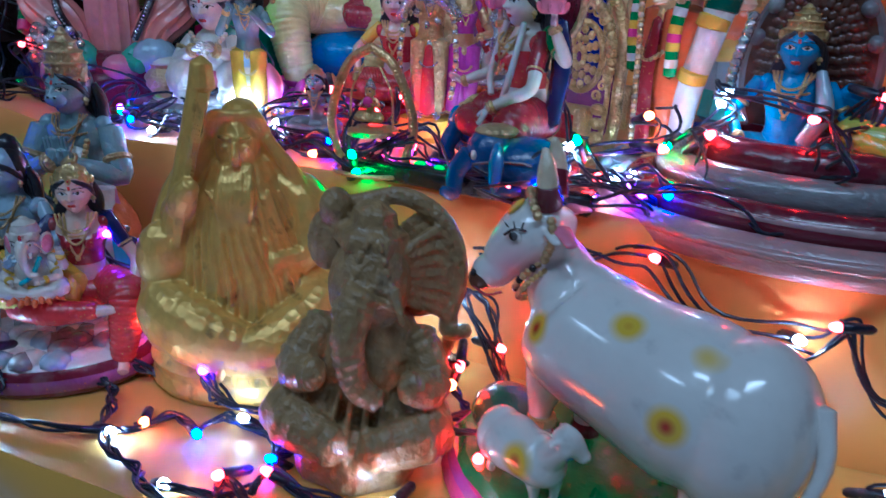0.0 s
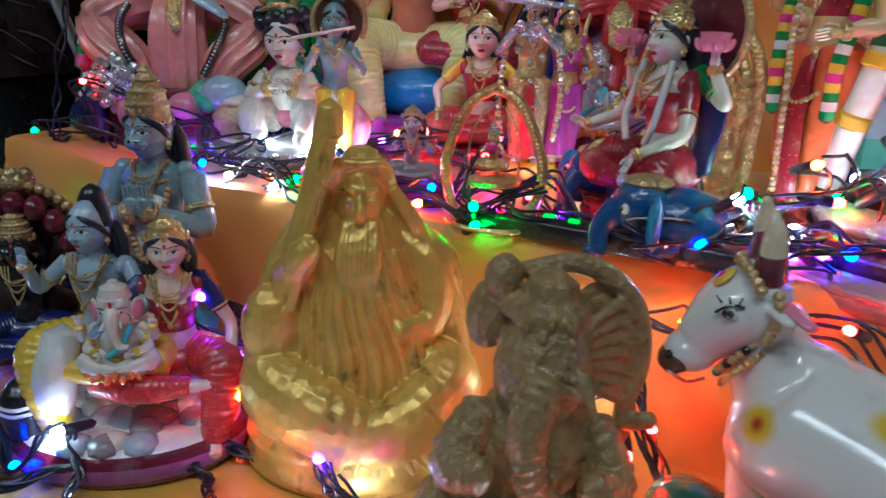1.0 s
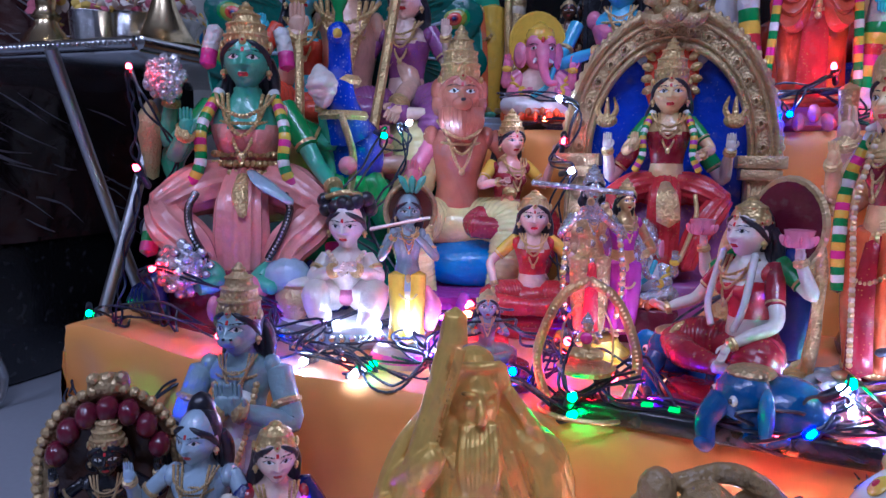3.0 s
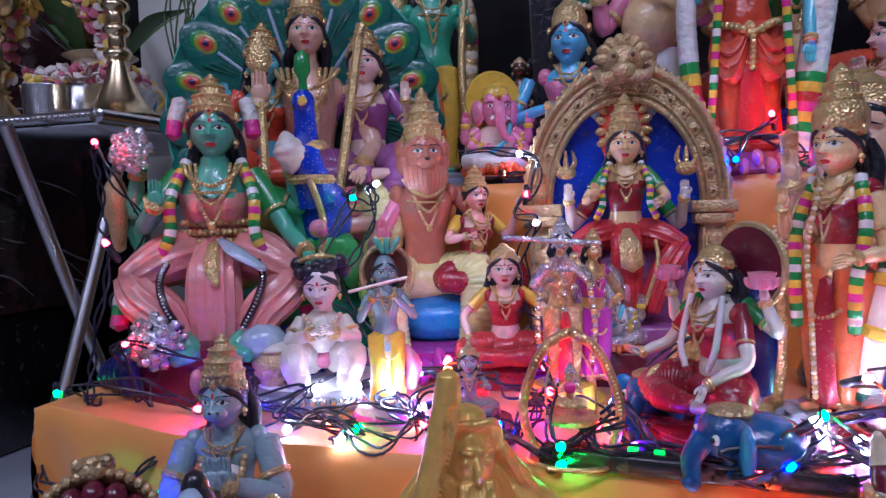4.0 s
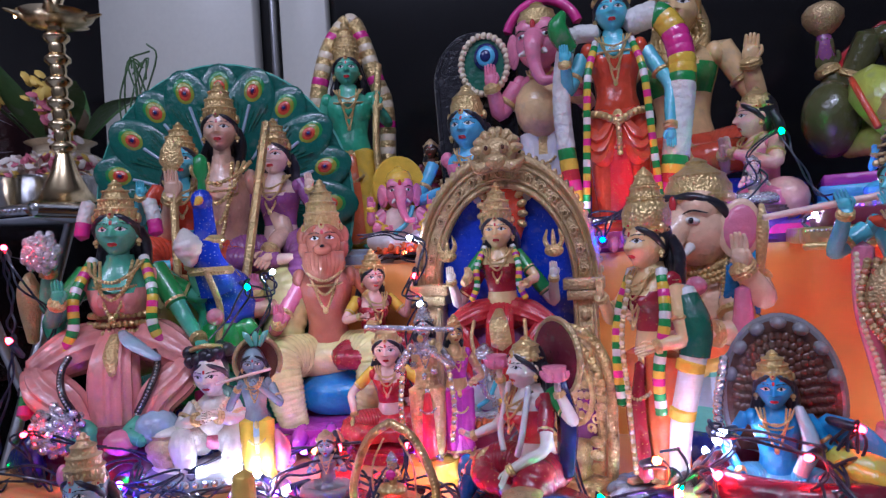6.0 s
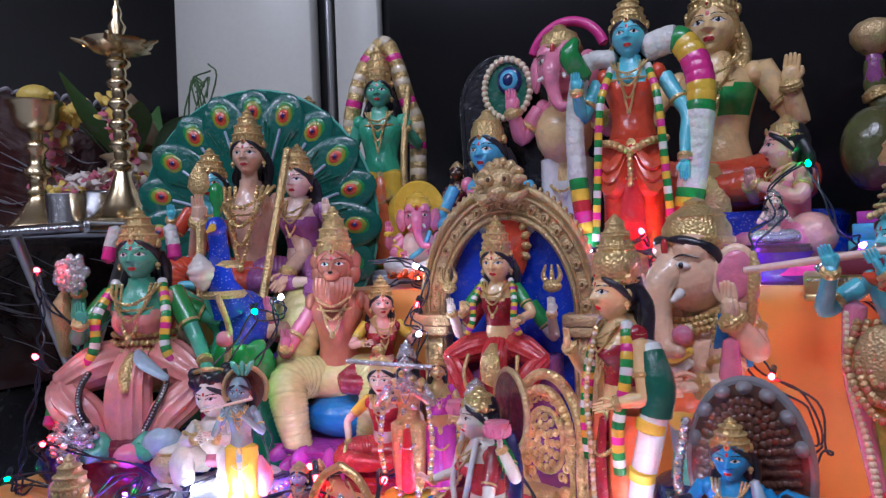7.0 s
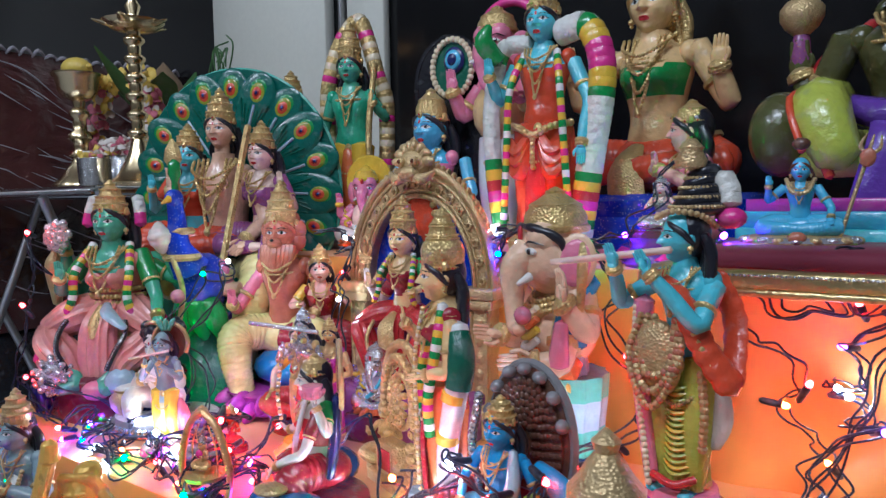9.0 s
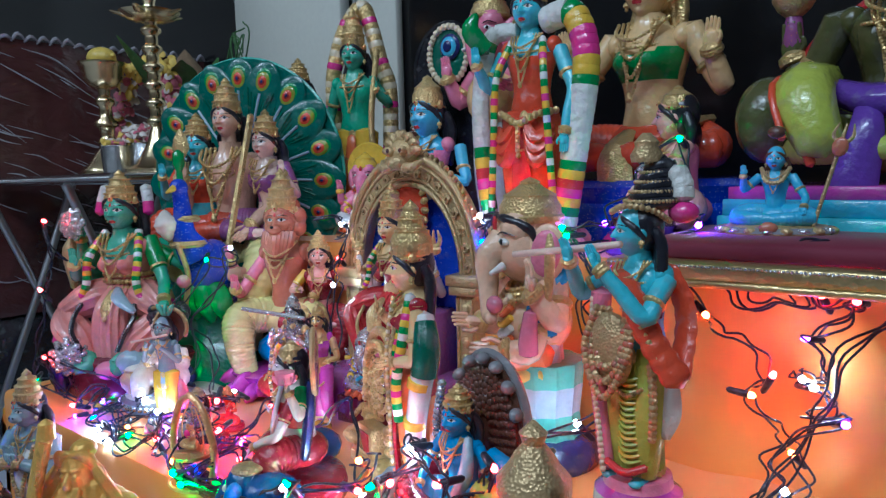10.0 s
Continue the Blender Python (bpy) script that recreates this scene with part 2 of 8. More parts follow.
class Sculpt:
    """Collects the surfaces of one mesh, with a material for each."""

    def __init__(self, scale=1.0):
        self.v, self.f, self.mi, self.mats, self.n = [], [], [], [], 0
        self.m = np.eye(4) * scale
        self.m[3, 3] = 1

    def put(self, verts, faces, mat):
        each = mat if isinstance(mat, list) else [mat] * len(faces)
        for q in dict.fromkeys(each):
            if q not in self.mats:
                self.mats.append(q)
        verts = np.asarray(verts, float)
        self.v.append(verts @ self.m[:3, :3].T + self.m[:3, 3])
        self.f.extend([tuple(i + self.n for i in f) for f in faces])
        self.mi.extend([self.mats.index(q) for q in each])
        self.n += len(verts)

    def at(self, x=0, y=0, z=0, rx=0, ry=0, rz=0, s=1.0):
        """Sets a local frame; returns the old one to go back to."""
        old = self.m.copy()
        self.m = self.m @ np.array(pose(x, y, z, rx, ry, rz) @ Matrix.Scale(s, 4))
        return old

    def ball(self, c, r, mat, rot=(0, 0, 0), n=12, m=8):
        if (n, m) not in BALLS:
            BALLS[n, m] = ball_template(n, m)
        v, f = BALLS[n, m]
        r = (r, r, r) if isinstance(r, (int, float)) else r
        turn = np.array(pose(0, 0, 0, *rot).to_3x3()) if any(rot) else np.eye(3)
        self.put((v * r) @ turn.T + np.array(c), f, mat)

    def tube(self, pts, radii, mat, n=8, per=4, flat=1.0, folds=0, deep=0.05, ridges=0, groove=0.05):
        if isinstance(radii, (int, float)):
            radii = [radii] * len(pts)
        p = rounded(pts, radii, per)
        c, r = p[:, :3], p[:, 3]
        if folds:
            r = r * (1 + deep * np.abs(np.sin(np.linspace(0, folds * np.pi, len(r)))) - deep / 2)
        d = np.gradient(c, axis=0)
        d /= np.linalg.norm(d, axis=1)[:, None] + 1e-12
        side = np.cross(d[0], (0, 0, 1) if abs(d[0][2]) < 0.9 else (0, 1, 0))
        rings = []
        ang = 2 * np.pi * np.arange(n) / n
        for i in range(len(c)):
            side = side - d[i] * (side @ d[i])
            side /= np.linalg.norm(side) + 1e-12
            up = np.cross(side, d[i])
            crease = (1 + groove * np.cos(ridges * ang))[:, None] if ridges else 1.0
            rings.append(c[i] + r[i] * crease * (np.cos(ang)[:, None] * side + flat * np.sin(ang)[:, None] * up))
        first, last = c[0] - d[0] * r[0] * 0.6, c[-1] + d[-1] * r[-1] * 0.6
        v = np.vstack([*rings, first[None], last[None]])
        k, f = len(c), []
        for i in range(k - 1):
            for j in range(n):
                q = (j + 1) % n
                f.append((i * n + j, i * n + q, (i + 1) * n + q, (i + 1) * n + j))
        for j in range(n):
            q = (j + 1) % n
            f.append((k * n, q, j))
            f.append((k * n + 1, (k - 1) * n + j, (k - 1) * n + q))
        self.put(v, f, mat)

    def lathe(self, prof, mat, c=(0, 0, 0), n=18, sy=1.0, pleats=0, depth=0.0, wide=1.0, rot=(0, 0, 0)):
        """Profile of (radius, z) turned about z; pleats fold the wall. mat may be a list, one for each band."""
        a = 2 * np.pi * np.arange(n) / n
        wave = 1 + depth * np.cos(pleats * a) if pleats else np.ones(n)
        v = np.vstack([np.stack([wide * r * wave * np.cos(a), sy * r * wave * np.sin(a), np.full(n, z)], 1) for r, z in prof])
        if any(rot):
            v = v @ np.array(pose(0, 0, 0, *rot).to_3x3()).T
        v = v + np.array(c)
        k = len(prof)
        bands = mat if isinstance(mat, list) else [mat]
        f = [(i * n + j, i * n + (j + 1) % n, (i + 1) * n + (j + 1) % n, (i + 1) * n + j) for i in range(k - 1) for j in range(n)]
        m = [bands[i % len(bands)] for i in range(k - 1) for j in range(n)]
        if prof[0][0] > 1e-4:
            f.append(tuple(range(n))[::-1])
            m.append(bands[0])
        if prof[-1][0] > 1e-4:
            f.append(tuple(range((k - 1) * n, k * n)))
            m.append(bands[-1])
        self.put(v, f, m)

    def beads(self, pts, r, mats, gap=1.7, n=6, m=4):
        mats = mats if isinstance(mats, list) else [mats]
        p = rounded(pts, [0.001] * len(pts), 8)[:, :3]
        seg = np.linalg.norm(np.diff(p, axis=0), axis=1)
        at = np.concatenate([[0], np.cumsum(seg)])
        count = max(2, int(at[-1] / (gap * r)))
        for i in range(count + 1):
            q = [np.interp(at[-1] * i / count, at, p[:, k]) for k in range(3)]
            self.ball(q, r, mats[i % len(mats)], n=n, m=m)

    def garland(self, pts, r, mats, pieces=None, n=9):
        """A thick flower garland in bands of colour."""
        p = rounded(pts, [r] * len(pts), 10)[:, :3]
        seg = np.linalg.norm(np.diff(p, axis=0), axis=1)
        at = np.concatenate([[0], np.cumsum(seg)])
        pieces = pieces or max(4, int(at[-1] / (1.1 * r)))
        for i in range(pieces):
            a, b = at[-1] * i / pieces, at[-1] * (i + 1) / pieces
            ends = [[np.interp(s, at, p[:, k]) for k in range(3)] for s in (a, (a + b) / 2, b)]
            self.tube(ends, [0.985 * r, 1.02 * r, 0.985 * r], mats[i % len(mats)], n=n + 9, per=4, ridges=7, groove=0.03)

    def slab(self, outline, y0, y1, mat, rim=None, rim_r=0.0):
        """An upright plate: outline of (x, z), from y0 to y1 in depth."""
        k = len(outline)
        v = [(x, y0, z) for x, z in outline] + [(x, y1, z) for x, z in outline]
        f = [tuple(range(k)), tuple(range(2 * k - 1, k - 1, -1))] + [(i, k + i, k + (i + 1) % k, (i + 1) % k) for i in range(k)]
        self.put(v, f, mat)
        if rim:
            self.tube([(x, (y0 + y1) / 2, z) for x, z in [*outline, outline[0]]], rim_r, rim, n=6, per=1)

    def block(self, c, s, mat, rot=(0, 0, 0), b=0.12):
        """A box with softened edges."""
        v, k = [], 1 - b
        for sx in (-1, 1):
            for sy in (-1, 1):
                for sz in (-1, 1):
                    e = min(s) * b / 2
                    x, y, z = sx * s[0] / 2, sy * s[1] / 2, sz * s[2] / 2
                    v += [(x - sx * e, y - sy * e, z), (x - sx * e, y, z - sz * e), (x, y - sy * e, z - sz * e)]
        bm = bmesh.new()
        for p in v:
            bm.verts.new(p)
        bmesh.ops.convex_hull(bm, input=bm.verts)
        bm.verts.index_update()
        vv = np.array([p.co for p in bm.verts])
        ff = [tuple(p.index for p in q.verts) for q in bm.faces]
        bm.free()
        turn = np.array(pose(0, 0, 0, *rot).to_3x3())
        self.put(vv @ turn.T + np.array(c), ff, mat)

    def fuse(self, other, voxel, mat, rounds=4):
        """Adds another sculpt's shapes, melted into one skin."""
        ob = bpy.data.objects.new("clay", other.mesh("clay"))
        scene.collection.objects.link(ob)
        re = ob.modifiers.new("remesh", "REMESH")
        re.mode, re.voxel_size = "VOXEL", voxel
        sm = ob.modifiers.new("smooth", "SMOOTH")
        sm.iterations, sm.factor = rounds, 0.6
        me = ob.evaluated_get(bpy.context.evaluated_depsgraph_get()).to_mesh()
        v = np.empty(len(me.vertices) * 3)
        me.vertices.foreach_get("co", v)
        faces = [tuple(p.vertices) for p in me.polygons]
        keep, self.m = self.m, np.eye(4)
        self.put(v.reshape(-1, 3), faces, mat)
        self.m = keep
        clay = ob.data
        bpy.data.objects.remove(ob)
        bpy.data.meshes.remove(clay)

    def mesh(self, name, smooth=True):
        me = bpy.data.meshes.new(name)
        me.from_pydata(np.vstack(self.v).tolist(), [], self.f)
        for k in self.mats:
            me.materials.append(MAT[k])
        me.polygons.foreach_set("material_index", self.mi)
        if smooth:
            me.shade_smooth()
            me.set_sharp_from_angle(angle=radians(50))
        me.update()
        return me


def thing(name, s, m, label, category, group="", kind=""):
    ob = new(name, s.mesh(name))
    ob.matrix_world = m
    return tagged(ob, label, category, group, kind)


def part(name, s, parent, label="", m=None):
    ob = new(name, s.mesh(name))
    ob.parent = parent
    if m is not None:
        ob.matrix_basis = m
    return tagged(ob, label)


def empty(name, m, label, category, group="", kind=""):
    ob = new(name)
    ob.empty_display_size = 0.02
    ob.matrix_world = m
    return tagged(ob, label, category, group, kind)


def arc(cx, cz, rx, rz, a0, a1, n):
    return [(cx + rx * math.cos(radians(a0 + (a1 - a0) * i / (n - 1))), cz + rz * math.sin(radians(a0 + (a1 - a0) * i / (n - 1)))) for i in range(n)]


# ---------------------------------------------------------------- the body of a figurine
KIRITA = [(0.76, 0.32), (0.82, 0.36), (0.83, 0.47), (0.76, 0.51), (0.79, 0.57), (0.77, 0.80), (0.80, 0.84), (0.79, 0.90), (0.70, 0.93), (0.66, 1.16), (0.69, 1.20), (0.66, 1.26), (0.54, 1.30), (0.47, 1.52),
          (0.50, 1.56), (0.36, 1.62), (0.24, 1.74), (0.27, 1.82), (0.14, 1.90), (0.12, 1.97), (0.01, 2.03)]
LOW = [(0.78, 0.32), (0.84, 0.37), (0.84, 0.48), (0.77, 0.52), (0.76, 0.72), (0.64, 0.92), (0.66, 0.98), (0.42, 1.12), (0.24, 1.25), (0.25, 1.31), (0.01, 1.42)]
DOME = [(0.78, 0.30), (0.86, 0.36), (0.88, 0.46), (0.82, 0.50), (0.90, 0.60), (0.92, 0.80), (0.82, 1.00), (0.70, 1.08), (0.73, 1.14), (0.60, 1.20), (0.54, 1.44), (0.58, 1.48), (0.46, 1.55), (0.34, 1.74), (0.37, 1.80), (0.22, 1.92), (0.01, 2.06)]


def ease(x, a, b):
    q = np.clip((np.asarray(x, float) - a) / (b - a), 0, 1)
    return q * q * (3 - 2 * q)


FACES = {}


def face_template(fine):
    """A head of unit radius that faces -y: brow, sockets, nose, lips and chin, with the painted features named by zone."""
    if fine in FACES:
        return FACES[fine]
    n, k = (72, 84) if fine else (40, 44)
    u = np.linspace(-1, 1, n + 1)[:-1]
    a = math.pi * (0.42 * u + 0.58 * u ** 3)
    w = np.linspace(-1, 1, k)
    e = 1.43 * (0.62 * w + 0.38 * w ** 3)
    A, EL = np.meshgrid(a, e)
    x, y, z = np.cos(EL) * np.sin(A), -np.cos(EL) * np.cos(A), np.sin(EL)
    jaw = 1 - 0.34 * ease(-z, 0.12, 0.95)
    X, Z = 0.74 * x * jaw, z * np.where(z < 0, 1.06, 1.10) + 0.02
    Y = 0.84 * y * np.where(y > 0, 1 - 0.45 * ease(-z, 0.0, 0.8), 1 - 0.04 * ease(-z, 0.2, 0.9))
    g = lambda cx, cz, sx, sz: np.exp(-((np.abs(X) - cx) / sx) ** 2 - ((Z - cz) / sz) ** 2)
    front = np.clip(np.cos(A), 0, 1) ** 0.6
    ramp = np.clip((0.20 - Z) / 0.36, 0, 1) * (1 - ease(-Z, 0.17, 0.27))
    out = 0.24 * ramp * np.exp(-(X / (0.075 + 0.075 * ramp)) ** 2) - 0.075 * g(0.31, 0.06, 0.17, 0.10) + 0.04 * g(0.30, 0.27, 0.22, 0.07) + 0.06 * g(0.36, -0.22, 0.20, 0.20)
    out += 0.085 * g(0, -0.43, 0.19, 0.05) + 0.085 * g(0, -0.53, 0.15, 0.05) + 0.10 * g(0, -0.76, 0.18, 0.12) + 0.035 * g(0.31, 0.06, 0.12, 0.055)
    Y = Y - front * out
    v = np.vstack([np.stack([X.ravel(), Y.ravel(), Z.ravel()], 1), [[0, 0.05, Z.min() - 0.01], [0, 0.1, Z.max() + 0.01]]])
    f, zone = [], []
    for i in range(k - 1):
        for j in range(n):
            q = (j + 1) % n
            f.append((i * n + j, i * n + q, (i + 1) * n + q, (i + 1) * n + j))
            cx = (X[i, j] + X[i, q] + X[i + 1, q] + X[i + 1, j]) / 4
            cz = (Z[i, j] + Z[i + 1, j]) / 2
            d = abs(cx) - 0.31
            lid = 0.080 * (1 - (d / 0.19) ** 2)
            mark = "skin"
            if Y[i, j] < -0.2:
                if (cx / 0.18) ** 2 + ((cz + 0.48) / 0.085) ** 2 < 1:
                    mark = "lips"
                elif lid > 0 and -0.8 * lid < cz - 0.07 < lid:
                    mark = "iris" if d * d + (cz - 0.08) ** 2 < 0.0046 else "eye"
                elif abs(d) < 0.22 and 0 <= cz - 0.07 - max(lid, 0) < 0.026:
                    mark = "iris"
                elif 0.10 < abs(cx) < 0.56 and abs(cz - 0.31 + 0.9 * (abs(cx) - 0.33) ** 2) < 0.019:
                    mark = "iris"
                elif abs(cx) < 0.045 and 0.26 < cz < 0.40:
                    mark = "tilak"
            zone.append(mark)
    for j in range(n):
        q = (j + 1) % n
        f += [(n * k, q, j), (n * k + 1, (k - 1) * n + j, (k - 1) * n + q)]
        zone += ["skin", "skin"]
    FACES[fine] = v, f, zone
    return FACES[fine]


def head(s, c, r, skin, crown=KIRITA, gold="gold", hair="hair", turn=0, nod=0, long_hair=0.0, lips="red", eyes=True, tilak="red", tall=1.0, beard=None):
    old = s.at(*c, nod, 0, turn)
    v, f, zone = face_template(abs(s.m[0, 0] * r) + abs(s.m[0, 1] * r) > 0.009)
    paints = {"skin": skin, "lips": lips, "eye": "white" if eyes else skin, "iris": "black" if eyes else skin, "tilak": tilak or skin}
    s.put(v * r, f, [paints[z] for z in zone])
    s.tube([(0, 0.10 * r, -0.55 * r), (0, 0.12 * r, -1.25 * r)], [0.38 * r, 0.42 * r], skin, n=14, per=2)
    for k in (-1, 1):
        s.ball((k * 0.72 * r, 0.04 * r, -0.05 * r), (0.08 * r, 0.16 * r, 0.24 * r), skin)
        s.lathe([(0.02 * r, 0.02 * r), (0.10 * r, -0.04 * r), (0.12 * r, -0.14 * r), (0.05 * r, -0.20 * r), (0.07 * r, -0.26 * r), (0.01 * r, -0.32 * r)], gold, (k * 0.76 * r, -0.02 * r, -0.26 * r), n=10)
    if hair:
        s.ball((0, 0.20 * r, 0.18 * r), (0.78 * r, 0.80 * r, 0.98 * r), hair, n=20, m=14)
        for k in (-1, 1):
            s.tube([(0, -0.62 * r, 0.66 * r), (k * 0.40 * r, -0.60 * r, 0.50 * r), (k * 0.70 * r, -0.25 * r, 0.20 * r), (k * 0.74 * r, 0.1 * r, -0.2 * r)], [0.05 * r, 0.11 * r, 0.13 * r, 0.10 * r], hair, n=8)
        if long_hair:
            for i, k in enumerate((-0.66, -0.48, -0.25, 0.0, 0.25, 0.48, 0.66)):
                w = 0.06 * (-1) ** i
                s.tube([(k * r, 0.50 * r, 0.15 * r), ((1.15 * k + w) * r, 0.72 * r, -0.5 * r), ((1.28 * k - w) * r, 0.70 * r, -0.5 * (0.5 + long_hair) * r), ((1.15 * k + w) * r, 0.66 * r, -long_hair * r)], [0.20 * r, 0.24 * r, 0.22 * r, 0.10 * r], hair, n=8)
    if beard:
        s.lathe([(0.1 * r, -1.45 * r), (0.40 * r, -1.1 * r), (0.62 * r, -0.6 * r), (0.70 * r, -0.1 * r)], beard, (0, -0.16 * r, 0), n=36, sy=0.8, pleats=12, depth=0.06)
    if crown:
        s.lathe([(0.93 * a * r, b * r * (tall if b > 0.6 else 1)) for a, b in crown], gold, (0, 0.06 * r, 0), n=42, pleats=14, depth=0.022)
        s.beads([(0.79 * r * math.cos(a), 0.06 * r + 0.79 * r * math.sin(a), 0.42 * r) for a in np.linspace(0, 2 * math.pi, 17)], 0.045 * r, [gold, gold, gold, "red"], 1.9)
        if crown is not LOW:
            for rr, zz in ((0.80, 0.86), (0.69, 1.23), (0.50, 1.56)):
                s.beads([(0.93 * rr * r * math.cos(a), 0.06 * r + 0.93 * rr * r * math.sin(a), zz * r * tall) for a in np.linspace(0, 2 * math.pi, 17)], 0.036 * r, gold, 1.9)
            for j in range(11):
                a = radians(180 + 18 * j)
                s.ball((0.71 * r * math.cos(a), 0.06 * r + 0.71 * r * math.sin(a), 0.68 * r * tall), (0.06 * r, 0.06 * r, 0.10 * r), gold, n=7, m=5)
                s.ball((0.61 * r * math.cos(a), 0.06 * r + 0.61 * r * math.sin(a), 1.05 * r * tall), (0.05 * r, 0.05 * r, 0.09 * r), gold, n=7, m=5)
        s.ball((0, -0.74 * r, 0.66 * r), (0.13 * r, 0.07 * r, 0.20 * r), gold)
        s.ball((0, -0.81 * r, 0.64 * r), 0.05 * r, "red", n=8, m=6)
        for k in (-1, 1):
            s.ball((k * 0.80 * r, 0.04 * r, 0.52 * r), (0.10 * r, 0.16 * r, 0.20 * r), gold)
    s.m = old


def hand(s, p, d, r, skin, palm=(0, -1, 0), curl=0.25):
    """A palm with four fingers and a thumb at p, that points along d."""
    p, d, n = Vector(p), Vector(d).normalized(), Vector(palm).normalized()
    side = d.cross(n).normalized()
    s.tube([p - d * r * 0.4, p + d * r * 0.5, p + d * r * 1.2], [r * 0.60, r * 0.85, r * 0.75], skin, n=8, per=3, flat=0.55)
    for k in (-1.5, -0.5, 0.5, 1.5):
        a = p + d * r * 1.2 + side * k * r * 0.38
        s.tube([a, a + d * r * 0.8 + n * curl * r * 0.3, a + d * r * (1.5 - 0.15 * abs(k)) + n * curl * r], [r * 0.23, r * 0.21, r * 0.14], skin, n=6, per=2)
    s.tube([p + side * r * 0.55, p + side * r * 1.05 + d * r * 0.7 + n * 0.3 * r, p + side * r * 0.95 + d * r * 1.3 + n * 0.5 * r], [r * 0.26, r * 0.24, r * 0.16], skin, n=6, per=2)


def arm(s, sh, el, ha, r, skin, sleeve=None, gold="gold", point=None, cuff=True, hand_r=None, palm=(0, -1, 0)):
    sh, el, ha = Vector(sh), Vector(el), Vector(ha)
    s.tube([sh, sh.lerp(el, 0.5), el, el.lerp(ha, 0.5), ha], [r * 1.12, r * 1.08, r * 0.92, r * 0.86, r * 0.60], skin, n=10, per=4)
    if sleeve:
        s.tube([sh.lerp(el, -0.12), sh.lerp(el, 0.3), sh.lerp(el, 0.66)], [r * 1.24, r * 1.34, r * 1.26], sleeve, n=10, per=4)
    if cuff:
        for a, b, t, w in ((sh, el, 0.62, 1.28), (el, ha, 0.86, 0.98), (el, ha, 0.93, 0.92)):
            q, d = a.lerp(b, t), (b - a).normalized()
            s.tube([q - d * r * 0.16, q + d * r * 0.16], r * w, gold, n=10, per=1)
    d = Vector(point) if point else (ha - el)
    hand(s, ha, d, hand_r or r * 0.85, skin, palm)


def necklaces(s, c, w, drop, gold, rows=2, y=-0.06, r=0.007):
    for i in range(rows):
        k = 1 - 0.2 * i
        d = drop * (0.45 + 0.38 * i)
        s.beads([(c[0] - w * k, c[1] + 0.3 * y, c[2]), (c[0] - w * k * 0.7, c[1] + y * 0.9, c[2] - d * 0.6), (c[0], c[1] + y * 1.12, c[2] - d),
                 (c[0] + w * k * 0.7, c[1] + y * 0.9, c[2] - d * 0.6), (c[0] + w * k, c[1] + 0.3 * y, c[2])], r, gold, 1.6)
    s.ball((c[0], c[1] + y * 1.2, c[2] - drop * (0.45 + 0.38 * (rows - 1)) - r), (1.8 * r, r, 2.2 * r), gold)


def lotus(s, c, r, h, mat, n=14, rows=2):
    s.lathe([(0.80 * r, 0), (0.95 * r, 0.2 * h), (0.86 * r, 0.6 * h), (0.96 * r, 0.95 * h), (0.5 * r, h)], mat, c, n=24)
    for k in range(rows):
        for i in range(n):
            a = 2 * math.pi * (i + 0.5 * k) / n
            s.ball((c[0] + r * 0.93 * math.cos(a), c[1] + r * 0.93 * math.sin(a), c[2] + h * (0.35 + 0.35 * k)), (0.10 * r, 0.22 * r, 0.36 * h), mat, (25, 0, math.degrees(a) + 90), n=8, m=6)


